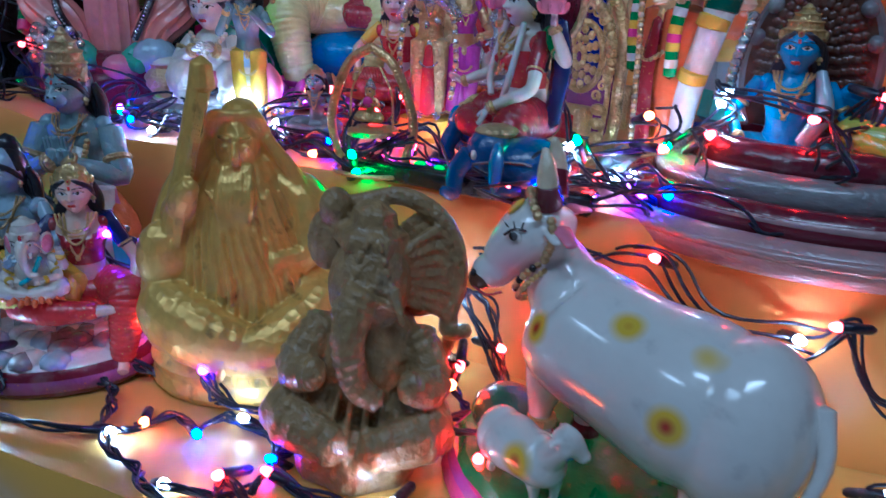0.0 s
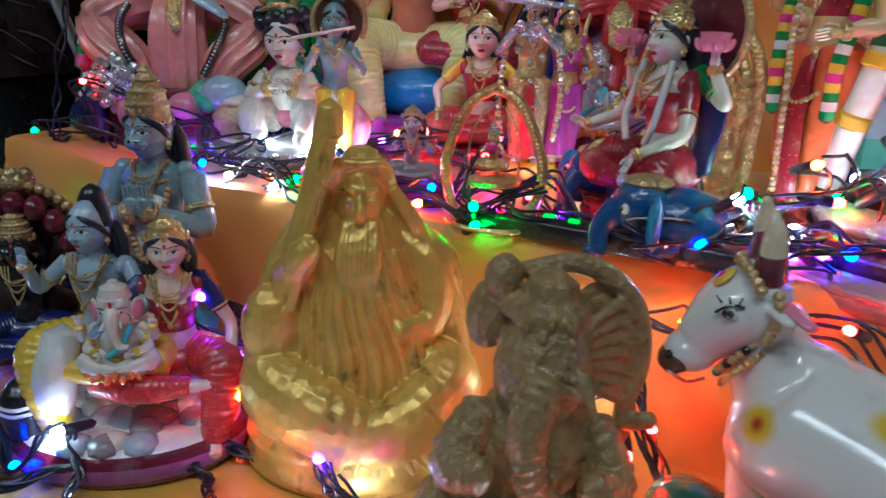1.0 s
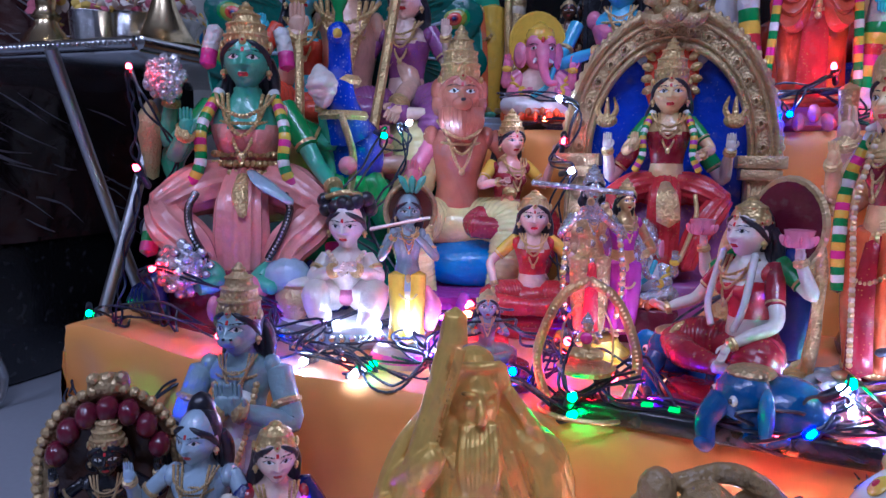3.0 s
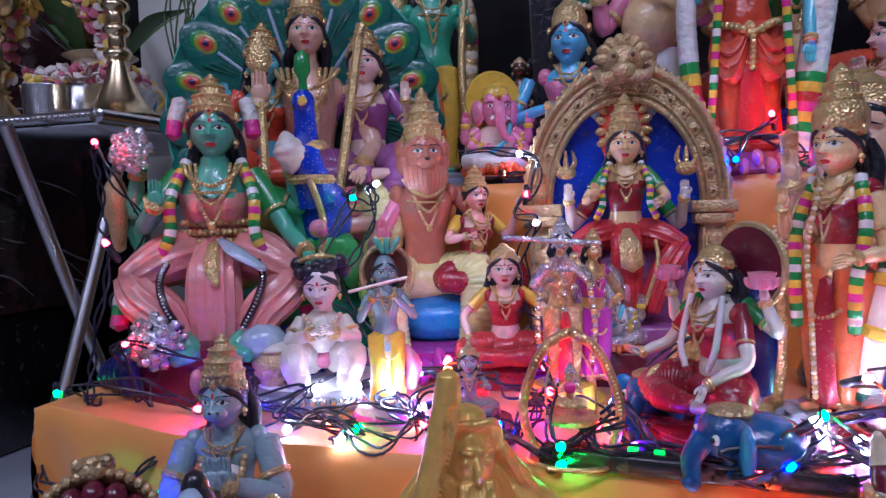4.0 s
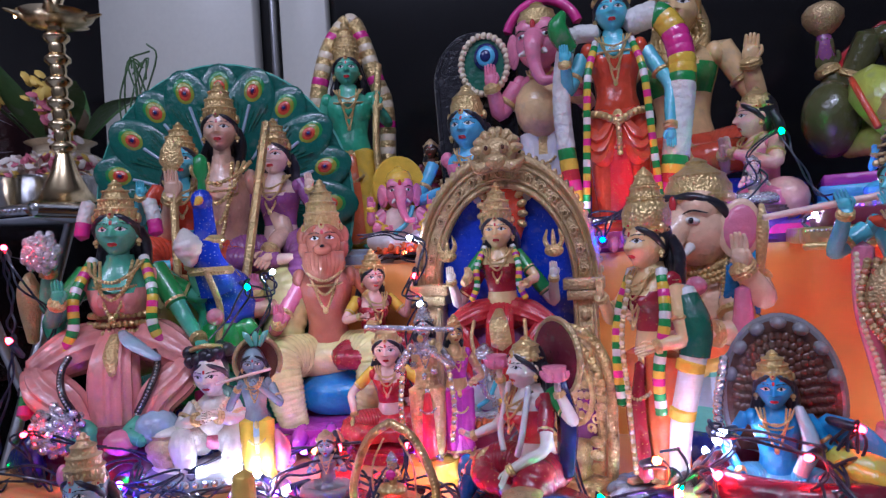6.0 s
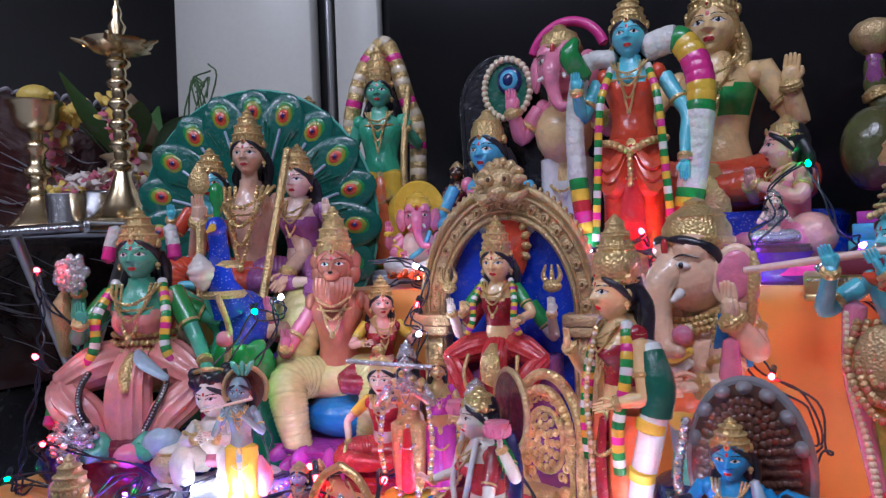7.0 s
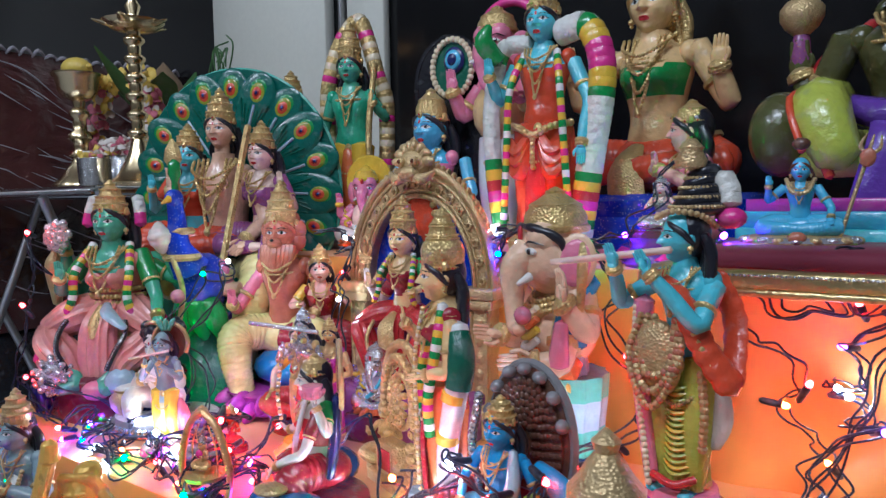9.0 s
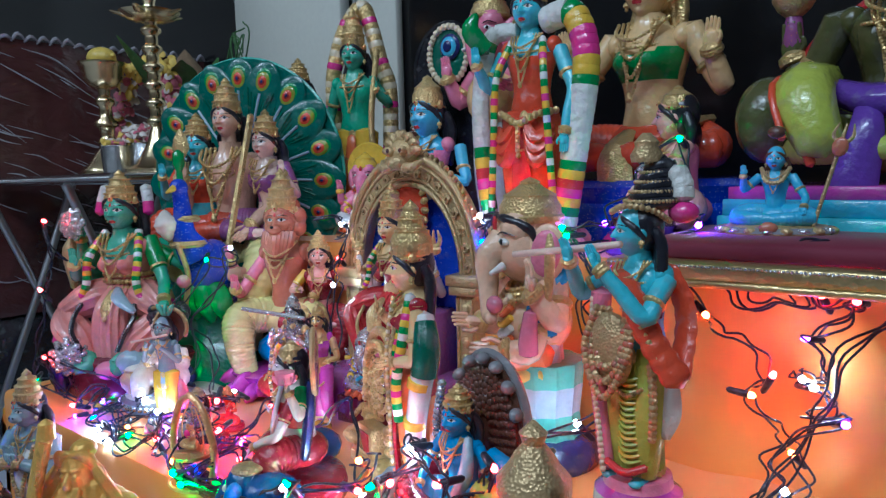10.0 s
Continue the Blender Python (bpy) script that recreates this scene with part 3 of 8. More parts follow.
def torso(s, hips, neck, w, d, skin, top=None, female=False, belt="gold", bust=None):
    """Trunk from hips to neck; w and d are half widths at the shoulder."""
    hz_, nz = hips[2], neck[2]
    h = nz - hz_
    lean = np.array(neck, float) - np.array(hips, float)
    n, k = 32, 26
    ts = np.linspace(0, 1.08, k)
    wide = np.interp(ts, [0, 0.15, 0.33, 0.52, 0.70, 0.80, 0.88, 0.94, 1.0, 1.08], [0.82, 0.74, 0.62, 0.70, 0.86, 0.92, 0.84, 0.58, 0.36, 0.32])
    wide = np.convolve(np.pad(wide, 1, "edge"), [0.25, 0.5, 0.25], "valid")
    ang = 2 * np.pi * np.arange(n) / n
    ring = []
    for t, q in zip(ts, wide):
        c = np.array(hips, float) + lean * t
        x, y = w * q * np.cos(ang), d * (0.5 + 0.5 * q) * np.sin(ang)
        for side in (-1, 1):
            swell = np.exp(-((x - side * 0.38 * w) / (0.26 * w)) ** 2 - ((t - 0.66) / (0.11 if female else 0.13)) ** 2) * (np.sin(ang) < 0)
            y = y - swell * d * (0.72 if female else 0.26)
        y = y - 0.18 * d * np.exp(-(x / (0.5 * w)) ** 2 - ((t - 0.20) / 0.14) ** 2) * (np.sin(ang) < 0)
        ring.append(np.stack([c[0] + x, c[1] + y, np.full(n, c[2])], 1))
    f, m = [], []
    for i in range(k - 1):
        t = (ts[i] + ts[i + 1]) / 2
        for j in range(n):
            f.append((i * n + j, i * n + (j + 1) % n, (i + 1) * n + (j + 1) % n, (i + 1) * n + j))
            on = (0.34 if female else -1) < t < (0.86 - 0.12 * max(0.0, -math.sin(ang[j])))
            m.append((bust if bust and 0.5 < t < 0.8 and math.sin(ang[j]) < -0.2 else top or skin) if on and (top or bust) else skin)
    s.put(np.vstack(ring), f, m)
    for q in (-1, 1):
        p = np.array(hips, float) + lean * 0.86 + np.array((q * w * 0.82, 0, 0))
        s.ball(p, (w * 0.25, d * 0.58, h * 0.12), top or skin, n=16, m=10)
    if belt:
        c = np.array(hips, float) + lean * 0.93
        for r, z in ((0.46, 0.0), (0.58, -0.05), (0.68, -0.10)):
            s.beads([(c[0] + w * r * math.cos(a), c[1] + d * 1.05 * r * math.sin(a) - d * (0.10 - 4.2 * z) * max(0.0, -math.sin(a)), c[2] + z * h - 0.05 * h * max(0.0, -math.sin(a))) for a in np.linspace(0, 2 * math.pi, 19)], 0.042 * w, belt, 1.6)
        s.lathe([(w * 0.80, 0), (w * 0.86, 0.02 * h), (w * 0.84, 0.05 * h), (w * 0.87, 0.08 * h), (w * 0.80, 0.11 * h)], belt, (hips[0], hips[1], hz_ - 0.02 * h), n=30, sy=d / w * 1.05, pleats=10, depth=0.015)
        s.ball((hips[0], hips[1] - d * 1.0, hz_ + 0.02 * h), (w * 0.17, d * 0.12, h * 0.09), belt, n=12)
        for q in (-1, 1):
            p = np.array(hips, float) + lean * 0.90 + np.array((q * w * 0.86, 0, 0))
            s.ball(p, (w * 0.22, d * 0.5, h * 0.045), belt, (0, q * 25, 0), n=12)


def lap_skirt(s, z, mat, knee=0.235, foot=0.13, drop=0.16, border=None):
    """Cloth drawn over two crossed legs in long pleats, falling between the knees."""
    for q in (-1, 1):
        s.tube([(q * 0.04, 0.03, z + 0.075), (q * 0.55 * knee, -0.06, z + 0.070), (q * knee, -0.105, z + 0.020)], [0.070, 0.068, 0.042], mat, n=48, per=14, ridges=13, groove=0.05)
        s.tube([(q * 0.98 * knee, -0.095, z + 0.028), (q * 0.80 * knee, -0.135, z - 0.02), (q * 0.55 * knee, -0.150, z - 0.5 * drop), (q * 0.6 * foot, -0.150, z - drop)], [0.042, 0.060, 0.060, 0.050], mat, n=48, per=12, flat=0.8, ridges=11, groove=0.09)
        if border:
            s.tube([(q * 0.5 * knee, -0.135, z + 0.05), (q * 0.52 * knee, -0.195, z - 0.2 * drop), (q * 0.3 * knee, -0.195, z - 0.9 * drop)], 0.010, border, n=8)
    s.tube([(0, -0.05, z + 0.11), (0, -0.12, z + 0.04), (0, -0.140, z - 0.35 * drop), (0, -0.140, z - 0.95 * drop)], [0.050, 0.062, 0.066, 0.060], mat, n=60, per=10, flat=0.6, ridges=13, groove=0.10)


def seated(s, k):
    """A figure seated with legs crossed or one leg hanging; unit height, faces -y."""
    g = k.get
    skin, cloth, gold = g("skin", "skin"), g("cloth", "red"), g("gold", "gold")
    z = g("seat", 0.10)
    w = 0.86 * g("w", 0.132)
    hip, neck = (0, 0.02, z + 0.07), (0, 0.0, z + 0.395)
    if g("base"):
        g("base")(s)
    z += g("lap", 0.0)
    s.ball((0, 0.02, z + 0.055), (0.16, 0.13, 0.085), cloth, n=18, m=10)
    knees, f = g("spread", 0.25), g("leg", 1.0)
    if g("skirt"):
        lap_skirt(s, z, cloth, knees, *g("skirt"))
    for q in () if g("skirt") else (-1, 1):
        hang = g("hang", 0)
        if hang in (q, 2):
            s.tube([(q * 0.07, 0, z + 0.07), (q * 0.16, -0.12, z + 0.07), (q * 0.15, -0.17, z - 0.04 * g("drop", 1.0)), (q * 0.12, -0.17, z - 0.20 * g("drop", 1.0))], [0.085 * f, 0.082 * f, 0.068 * f, 0.050 * f], cloth, n=14, per=30, folds=g("folds", 18), deep=0.06)
            s.tube([(q * 0.12, -0.17, z - 0.20 * g("drop", 1.0)), (q * 0.12, -0.23, z - 0.24 * g("drop", 1.0))], [0.03, 0.025], skin)
        else:
            s.tube([(q * 0.06, 0.01, z + 0.06), (q * knees * 0.66, -0.05, z + 0.065), (q * knees, -0.10, z + 0.045)], [0.085 * f, 0.086 * f, 0.066 * f], cloth, n=14, per=30, folds=15, deep=0.035)
            s.tube([(q * knees, -0.10, z + 0.045), (q * knees * 0.45, -0.18, z + 0.035), (-q * 0.05, -0.185, z + 0.03)], [0.062 * f, 0.056 * f, 0.035 * f], cloth, n=14, per=30, folds=15, deep=0.035)
            s.tube([(-q * 0.05, -0.19, z + 0.03), (-q * 0.14, -0.20, z + 0.035)], [0.026, 0.018], skin, n=8)
            if g("border"):
                s.tube([(q * knees * 0.80, -0.02, z + 0.125), (q * knees * 0.83, -0.13, z + 0.11), (q * knees * 0.78, -0.19, z + 0.05)], 0.013, g("border"), n=6)
    if g("fall"):
        s.tube([(0, -0.12, z + 0.10), (0.01, -0.21, z + 0.04), (0.02, -0.22, z - 0.06)], [0.02, 0.045, 0.05], g("fall"), flat=0.4)
    z -= g("lap", 0.0)
    torso(s, hip, neck, w, 0.085, skin, g("top"), g("female", False), gold, g("bust"))
    hc = (g("tilt", 0.0), -0.02, z + 0.488)
    head(s, hc, g("head", 0.088), skin, g("crown", KIRITA), gold, g("hair", "hair"), g("turn", 0), g("nod", 0), g("long", 1.8), tilak=g("tilak", "red"), tall=g("tall", 1.0), beard=g("beard"))
    for a in g("arms", ()):
        sh, el, ha = a[:3]
        arm(s, (0.88 * sh[0], sh[1], z + sh[2]), (0.94 * el[0], el[1], z + el[2]), (ha[0], ha[1], z + ha[2]), 0.86 * g("arm", 0.030), skin, g("sleeve"), gold, a[3] if len(a) > 3 else None)
    necklaces(s, (0, -0.02, z + 0.40), 0.075, 0.13, gold, g("rows", 2) + 1, -0.085, 0.0058)
    if g("garland"):
        for q in (-1, 1):
            s.garland([(q * 0.07, -0.02, z + 0.41), (q * 0.105, -0.090, z + 0.31), (q * 0.105, -0.110, z + 0.22), (q * 0.135, -0.115, z + 0.15)], 0.0155, g("garland"))


def standing(s, k):
    """A standing figure; unit height, faces -y."""
    g = k.get
    skin, cloth, gold = g("skin", "skin"), g("cloth", "red"), g("gold", "gold")
    z = g("foot", 0.05)
    sway = g("sway", 0.0)
    if g("base"):
        g("base")(s)
    w = g("w", 0.092)
    hip, neck = (sway, 0, z + 0.36), (sway * 0.3, 0, z + 0.63)
    s.lathe([(0.050, 0.0), (0.062, 0.012), (0.088, 0.02), (0.082, 0.10), (0.080, 0.20), (0.090, 0.30), (0.080, 0.38)], g("bands", cloth), (sway * 0.5, 0, z), n=40, sy=0.72, pleats=g("pleats", 11), depth=0.055, wide=g("wide", 1.0))
    for q in (-1, 1):
        s.tube([(sway + q * 0.045, -0.01, z + 0.38), (sway * 0.6 + q * 0.045, -0.028, z + 0.2), (q * 0.04, -0.02, z + 0.02)], [0.056, 0.048, 0.034], cloth, n=12)
        s.tube([(q * 0.04, -0.03, z + 0.012), (q * 0.05, -0.085, z + 0.010)], [0.022, 0.018], skin, n=8, flat=0.6)
    s.lathe([(0.089, 0.022), (0.091, 0.028), (0.089, 0.036)], gold, (sway * 0.5, 0, z), n=40, sy=0.73, pleats=g("pleats", 11), depth=0.055, wide=g("wide", 1.0))
    s.beads([(sway - 0.08, -0.02, z + 0.34), (sway - 0.04, -0.075, z + 0.28), (sway, -0.085, z + 0.26), (sway + 0.04, -0.075, z + 0.28), (sway + 0.08, -0.02, z + 0.34)], 0.007, gold, 1.7)
    if g("fall"):
        s.tube([(sway, -0.068, z + 0.36), (sway * 0.7, -0.082, z + 0.22), (sway * 0.3, -0.075, z + 0.04)], [0.018, 0.032, 0.040], g("fall"), flat=0.35, n=10)
    torso(s, hip, neck, w, 0.058, skin, g("top"), g("female", False), gold)
    head(s, (g("tilt", 0.0) + sway * 0.3, -0.014, z + 0.708), g("head", 0.066), skin, g("crown", KIRITA), gold, g("hair", "hair"), g("turn", 0), g("nod", 0), g("long", 1.8), tilak=g("tilak", "red"), tall=g("tall", 1.0))
    for a in g("arms", ()):
        sh, el, ha = a[:3]
        arm(s, (sh[0], sh[1], z + sh[2]), (el[0], el[1], z + el[2]), (ha[0], ha[1], z + ha[2]), g("arm", 0.023), skin, g("sleeve"), gold, a[3] if len(a) > 3 else None)
    necklaces(s, (sway * 0.3, -0.012, z + 0.63), 0.055, 0.10, gold, g("rows", 2) + 1, -0.06, 0.0042)
    if g("garland"):
        lo = g("garland_low", 0.14)
        for q in (-1, 1):
            s.garland([(q * 0.06, -0.01, z + 0.64), (q * 0.098, -0.07, z + 0.52), (q * 0.092, -0.085, z + 0.36), (q * 0.075, -0.085, z + lo)], g("garland_r", 0.017), g("garland"))


def elephant_head(s, c, r, skin, gold="gold", turn=0, crown=LOW, inner="pink", trunk=1):
    old = s.at(*c, 0, 0, turn)
    s.ball((0, 0, 0), (0.85 * r, 0.85 * r, 0.95 * r), skin, n=16, m=12)
    s.ball((-0.3 * r, -0.25 * r, 0.45 * r), 0.5 * r, skin)
    s.ball((0.3 * r, -0.25 * r, 0.45 * r), 0.5 * r, skin)
    s.tube([(0, -0.55 * r, 0.1 * r), (0, -0.98 * r, -0.3 * r), (0.05 * trunk * r, -1.0 * r, -1.0 * r), (0.3 * trunk * r, -1.05 * r, -1.6 * r), (0.75 * trunk * r, -1.1 * r, -1.65 * r)],
           [0.44 * r, 0.33 * r, 0.25 * r, 0.20 * r, 0.14 * r], skin, n=16, per=10, folds=26, deep=0.03)
    for k in (-1, 1):
        s.ball((k * 1.02 * r, 0.18 * r, -0.1 * r), (0.48 * r, 0.12 * r, 0.70 * r), skin, (0, k * 8, k * 50), n=18, m=12)
        s.ball((k * 1.08 * r, 0.13 * r, -0.1 * r), (0.37 * r, 0.105 * r, 0.56 * r), inner, (0, k * 8, k * 50), n=16)
        s.tube([(k * 0.36 * r, -0.7 * r, -0.45 * r), (k * 0.5 * r, -1.05 * r, -0.6 * r)], [0.12 * r, 0.06 * r], "white")
        s.ball((k * 0.46 * r, -0.70 * r, 0.15 * r), (0.17 * r, 0.09 * r, 0.085 * r), "white", (0, k * 12, k * 30), n=14)
        s.ball((k * 0.48 * r, -0.765 * r, 0.15 * r), (0.065 * r, 0.04 * r, 0.072 * r), "black", (0, 0, k * 30))
        s.tube([(k * 0.24 * r, -0.80 * r, 0.30 * r), (k * 0.5 * r, -0.74 * r, 0.38 * r), (k * 0.74 * r, -0.5 * r, 0.30 * r)], [0.012 * r, 0.026 * r, 0.010 * r], "black", n=5)
    s.ball((0, -0.80 * r, 0.55 * r), (0.10 * r, 0.06 * r, 0.2 * r), "red")
    if crown:
        s.lathe([(a * r, b * r + 0.15 * r) for a, b in crown], gold, (0, 0.1 * r, 0.1 * r), n=18)
    s.m = old


# ---------------------------------------------------------------- the room
def plain_wall(name, s, m, label, category="wall"):
    return thing(name, s, m, label, category, kind="structure")


def sheet(x0, x1, y0, y1, z0, z1, mat, seed, ripple=0.003, fold=0.006, step=0.012, left=True, right=True, lift=0.0):
    """Cloth laid over a platform, falling in soft folds down its front and sides."""
    h, r = z1 - z0, 0.010
    us = np.arange(-h if left else 0, (x1 - x0) + (h if right else 0) + 1e-6, step)
    vs = np.concatenate([np.arange(-h, 0, step * 0.8), np.arange(0, y1 - y0 + step, step)])
    s = Sculpt()
    v = []
    for b in vs:
        for a in us:
            du = max(0.0, -a, a - (x1 - x0))
            dv = max(0.0, -b)
            x, y = x0 + min(max(a, 0), x1 - x0), y0 + max(b, 0)
            drop = max(du, dv)
            q = noise.noise((a * 7 + seed, b * 7, 3.1)) + 0.5 * noise.noise((a * 19, b * 19 + seed, 1.7))
            z = z1 - drop + (ripple * q if drop == 0 else 0) + lift * max(0.0, 1 - max(a, 0) / 0.12)
            wave = fold * min(1.0, drop / 0.05) * (math.sin(a * 60 + seed + 3 * noise.noise((a * 9, seed, 0))) + q)
            if dv >= du and dv > 0:
                y -= wave + r * min(1, dv / r) * 0.6 + 0.02 * drop
            elif du > 0:
                wave = fold * min(1.0, drop / 0.05) * math.sin(b * 60 + seed)
                x += (-1 if a < 0 else 1) * (wave + 0.006)
            v.append((x, y, max(z, z0 + 0.001)))
    n = len(us)
    f = [(i * n + j, i * n + j + 1, (i + 1) * n + j + 1, (i + 1) * n + j) for i in range(len(vs) - 1) for j in range(n - 1)]
    s.put(v, f, mat)
    return s


MAT["orange_cloth"] = satin("orange_satin_cloth", (0.82, 0.34, 0.06))
MAT["golden_cloth"] = satin("golden_satin_cloth", (0.70, 0.38, 0.05), 0.34)
MAT["floor"] = paint("grey_floor_tile", (0.42, 0.44, 0.48), 0.35, 0.1, 0.08, False, 0.03)
MAT["wallpaint"] = paint("pale_wall_paint", (0.62, 0.60, 0.55), 0.6, 0.0, 0.05, False, 0.1)
MAT["blackgloss"] = paint("black_lacquer", (0.006, 0.006, 0.007), 0.22, 0.4, 0.3, False, 0.02)
MAT["greypanel"] = paint("pale_reflection_grey", (0.74, 0.73, 0.64), 0.30, 0.1, 0.05, False, 0.02)

s = Sculpt()
s.put([(-4, -3, 0), (3, -3, 0), (3, 3, 0), (-4, 3, 0)], [(0, 1, 2, 3)], "floor")
thing("floor", s, pose(0, 0, -0.14), "pale grey polished floor tiles", "floor", kind="structure")
for nm, c, size, mat, lab in (
    ("wall_north", (-0.5, 1.18, 1.0), (7.0, 0.12, 2.6), "blackgloss", "black glossy panelled wall behind the display"),
    # the unseen walls and ceiling are added, pale so that they bounce fill light
    ("wall_south", (-0.5, -3.06, 1.0), (7.0, 0.12, 2.6), "wallpaint", "plain pale wall out of view, added to bounce fill light"),
    ("wall_west", (-4.06, -0.5, 1.0), (0.12, 5.0, 2.6), "wallpaint", "plain pale wall out of view, added to bounce fill light"),
    ("wall_east", (3.06, -0.5, 1.0), (0.12, 5.0, 2.6), "wallpaint", "plain pale wall out of view, added to bounce fill light"),
    ("ceiling", (-0.5, -0.5, 2.36), (7.3, 5.4, 0.12), "wallpaint", "plain white ceiling out of view, added to bounce fill light"),
):
    s = Sculpt()
    s.block((0, 0, 0), size, mat, b=0.02)
    thing(nm, s, pose(*c), lab, "ceiling" if nm == "ceiling" else "wall", kind="structure")

# pale slab coloured as the blurred reflection of something pale in the gloss wall
s = Sculpt()
s.block((0, 0, 0), (0.36, 0.03, 2.3), "greypanel", b=0.2)
thing("wall_reflection", s, pose(-0.935, 1.105, 0.86), "pale grey panel as a painted reflection on the black wall", "panel", kind="structure")
s = Sculpt()
s.block((0, 0, 0), (0.008, 0.03, 2.3), "pipe", b=0.2)
thing("trim", s, pose(-0.715, 1.105, 0.86), "thin steel edge strip of the wall panel", "trim", kind="structure")

# second, narrower slab: the reflection right of the trim, put in as pale colour
s = Sculpt()
s.block((0, 0, 0), (0.095, 0.02, 2.3), "greypanel", b=0.2)
thing("wall_reflection", s, pose(-0.655, 1.108, 0.86), "narrow pale grey strip as a painted reflection beside the steel trim", "panel", kind="structure")

# the steps
T0, T1, T2 = 0.012, 0.130, 0.312
s = sheet(-0.60, 0.45, 0.185, 0.42, -0.135, T0, "golden_cloth", 1.3, 0.004)
thing("step_cloth", s, pose(0, 0, 0), "golden yellow satin cloth draped over the lowest step", "cloth")
s = sheet(-0.630, 0.42, 0.385, 0.72, -0.02, T1, "orange_cloth", 4.7, 0.002, lift=0.018)
thing("step_cloth", s, pose(0, 0, 0), "orange satin cloth draped over the middle step", "cloth")
s = sheet(-0.60, 0.285, 0.686, 1.05, T1 - 0.01, T2, "orange_cloth", 8.1, 0.002, 0.0035)
thing("step_cloth", s, pose(0, 0, 0), "smooth orange satin cloth draped over the top step", "cloth")

STRIPES = ["white", "green", "yellow", "hotpink", "yellow", "green"]


def plinth(mat, r=0.30, h=0.07, z=0.0, sy=0.8, rim=None):
    def make(s):
        s.lathe([(r * 0.98, z), (r, z + 0.1 * h), (r, z + 0.55 * h), (r * 0.93, z + 0.65 * h), (r * 0.97, z + 0.9 * h), (r * 0.9, z + h)], [mat, mat, rim or mat, mat], n=28, sy=sy)
    return make


def figure(name, kind, k, place, height, turn, label, extra=None, group="painted figurines on the steps"):
    s = Sculpt(height)
    kind(s, k)
    if extra:
        extra(s)
    return thing(name, s, pose(*place, 0, 0, turn), label, "figurine", group)


# four-armed goddess in green and salmon
def green_extra(s):
    for q in (-1, 1):
        arm(s, (q * 0.11, 0.02, 0.55), (q * 0.22, 0.03, 0.50), (q * 0.20, 0.0, 0.61), 0.026, "greenskin", "green")
        s.garland([(q * 0.085, 0.02, 0.80), (q * 0.098, 0.01, 0.75), (q * 0.105, 0.0, 0.70)], 0.021, ["blossom", "blossom", "blossom", "hotpink", "hotpink"], 5)
        s.tube([(q * 0.10, 0.08, 0.58), (q * 0.22, 0.09, 0.46), (q * 0.20, 0.06, 0.36)], [0.04, 0.06, 0.03], "jade", n=12, flat=0.5)
        s.garland([(q * 0.19, -0.04, 0.36), (q * 0.225, -0.09, 0.30), (q * 0.235, -0.13, 0.21)], 0.022, ["hotpink", "yellow", "green", "blossom", "blossom", "green", "hotpink"], 7)
    # petalled discus and conch in the upper hands
    for i in range(26):
        a, u = i * 2.4, i / 26
        s.ball((-0.205 + 0.05 * math.sqrt(u) * math.cos(a), -0.03 - 0.02 * (1 - u), 0.66 + 0.055 * math.sqrt(u) * math.sin(a)), (0.014, 0.014, 0.018), "silver", n=8, m=6)
    s.tube([(0.205, -0.03, 0.60), (0.20, -0.04, 0.655), (0.19, -0.03, 0.705)], [0.018, 0.042, 0.012], "ivory", n=14, per=14, folds=5, deep=0.1)
    s.tube([(-0.26, 0.02, 0.40), (-0.265, 0.02, 0.54), (-0.26, 0.02, 0.60)], [0.016, 0.034, 0.012], "oldgold", n=10)
    s.tube([(0.27, -0.06, 0.34), (0.285, -0.05, 0.46), (0.25, -0.05, 0.58)], 0.010, "oldgold", n=8)
    s.ball((0.27, -0.06, 0.44), 0.026, "pink")
    # dark woven borders and a tucked fold on the skirt
    for q in (-1, 1):
        s.tube([(q * 0.11, -0.140, 0.365), (q * 0.125, -0.165, 0.325), (q * 0.110, -0.205, 0.27), (q * 0.075, -0.205, 0.205)], 0.010, "black", n=7)
        s.beads([(q * 0.11, -0.150, 0.365), (q * 0.125, -0.175, 0.325), (q * 0.110, -0.215, 0.27), (q * 0.075, -0.215, 0.205)], 0.004, "silver", 2.4)
        s.tube([(q * 0.12, -0.15, 0.20), (q * 0.05, -0.19, 0.15), (q * 0.09, -0.23, 0.135)], [0.03, 0.026, 0.018], "greenskin", n=10)
    s.tube([(0.02, -0.10, 0.42), (0.06, -0.155, 0.39), (0.13, -0.175, 0.345)], [0.012, 0.026, 0.014], "paleblue", n=8, flat=0.5)
    for z, w in ((0.415, 0.104), (0.44, 0.100), (0.465, 0.094)):
        s.beads([(w * math.cos(a), 0.01 + 0.085 * math.sin(a), z) for a in np.linspace(math.pi, 2 * math.pi, 9)], 0.010, "gold", 1.5)
    s.tube([(0, -0.10, 0.41), (0.0, -0.15, 0.36), (0.01, -0.18, 0.31)], [0.016, 0.022, 0.010], "gold", n=8, flat=0.5)
    # lion's head and rocks at her feet
    s.ball((-0.13, -0.20, 0.18), (0.055, 0.055, 0.06), "silver", n=16, m=12)
    for i in range(34):
        a, u = i * 2.4, i / 33
        s.ball((-0.13 + 0.06 * math.sin(math.acos(1 - 1.6 * u)) * math.cos(a), -0.20 - 0.055 * (1 - 1.6 * u), 0.18 + 0.065 * math.sin(math.acos(1 - 1.6 * u)) * math.sin(a)), (0.014, 0.014, 0.012), "silver", n=7, m=5)
    s.ball((0.03, -0.20, 0.13), (0.05, 0.045, 0.035), "pink", n=12)
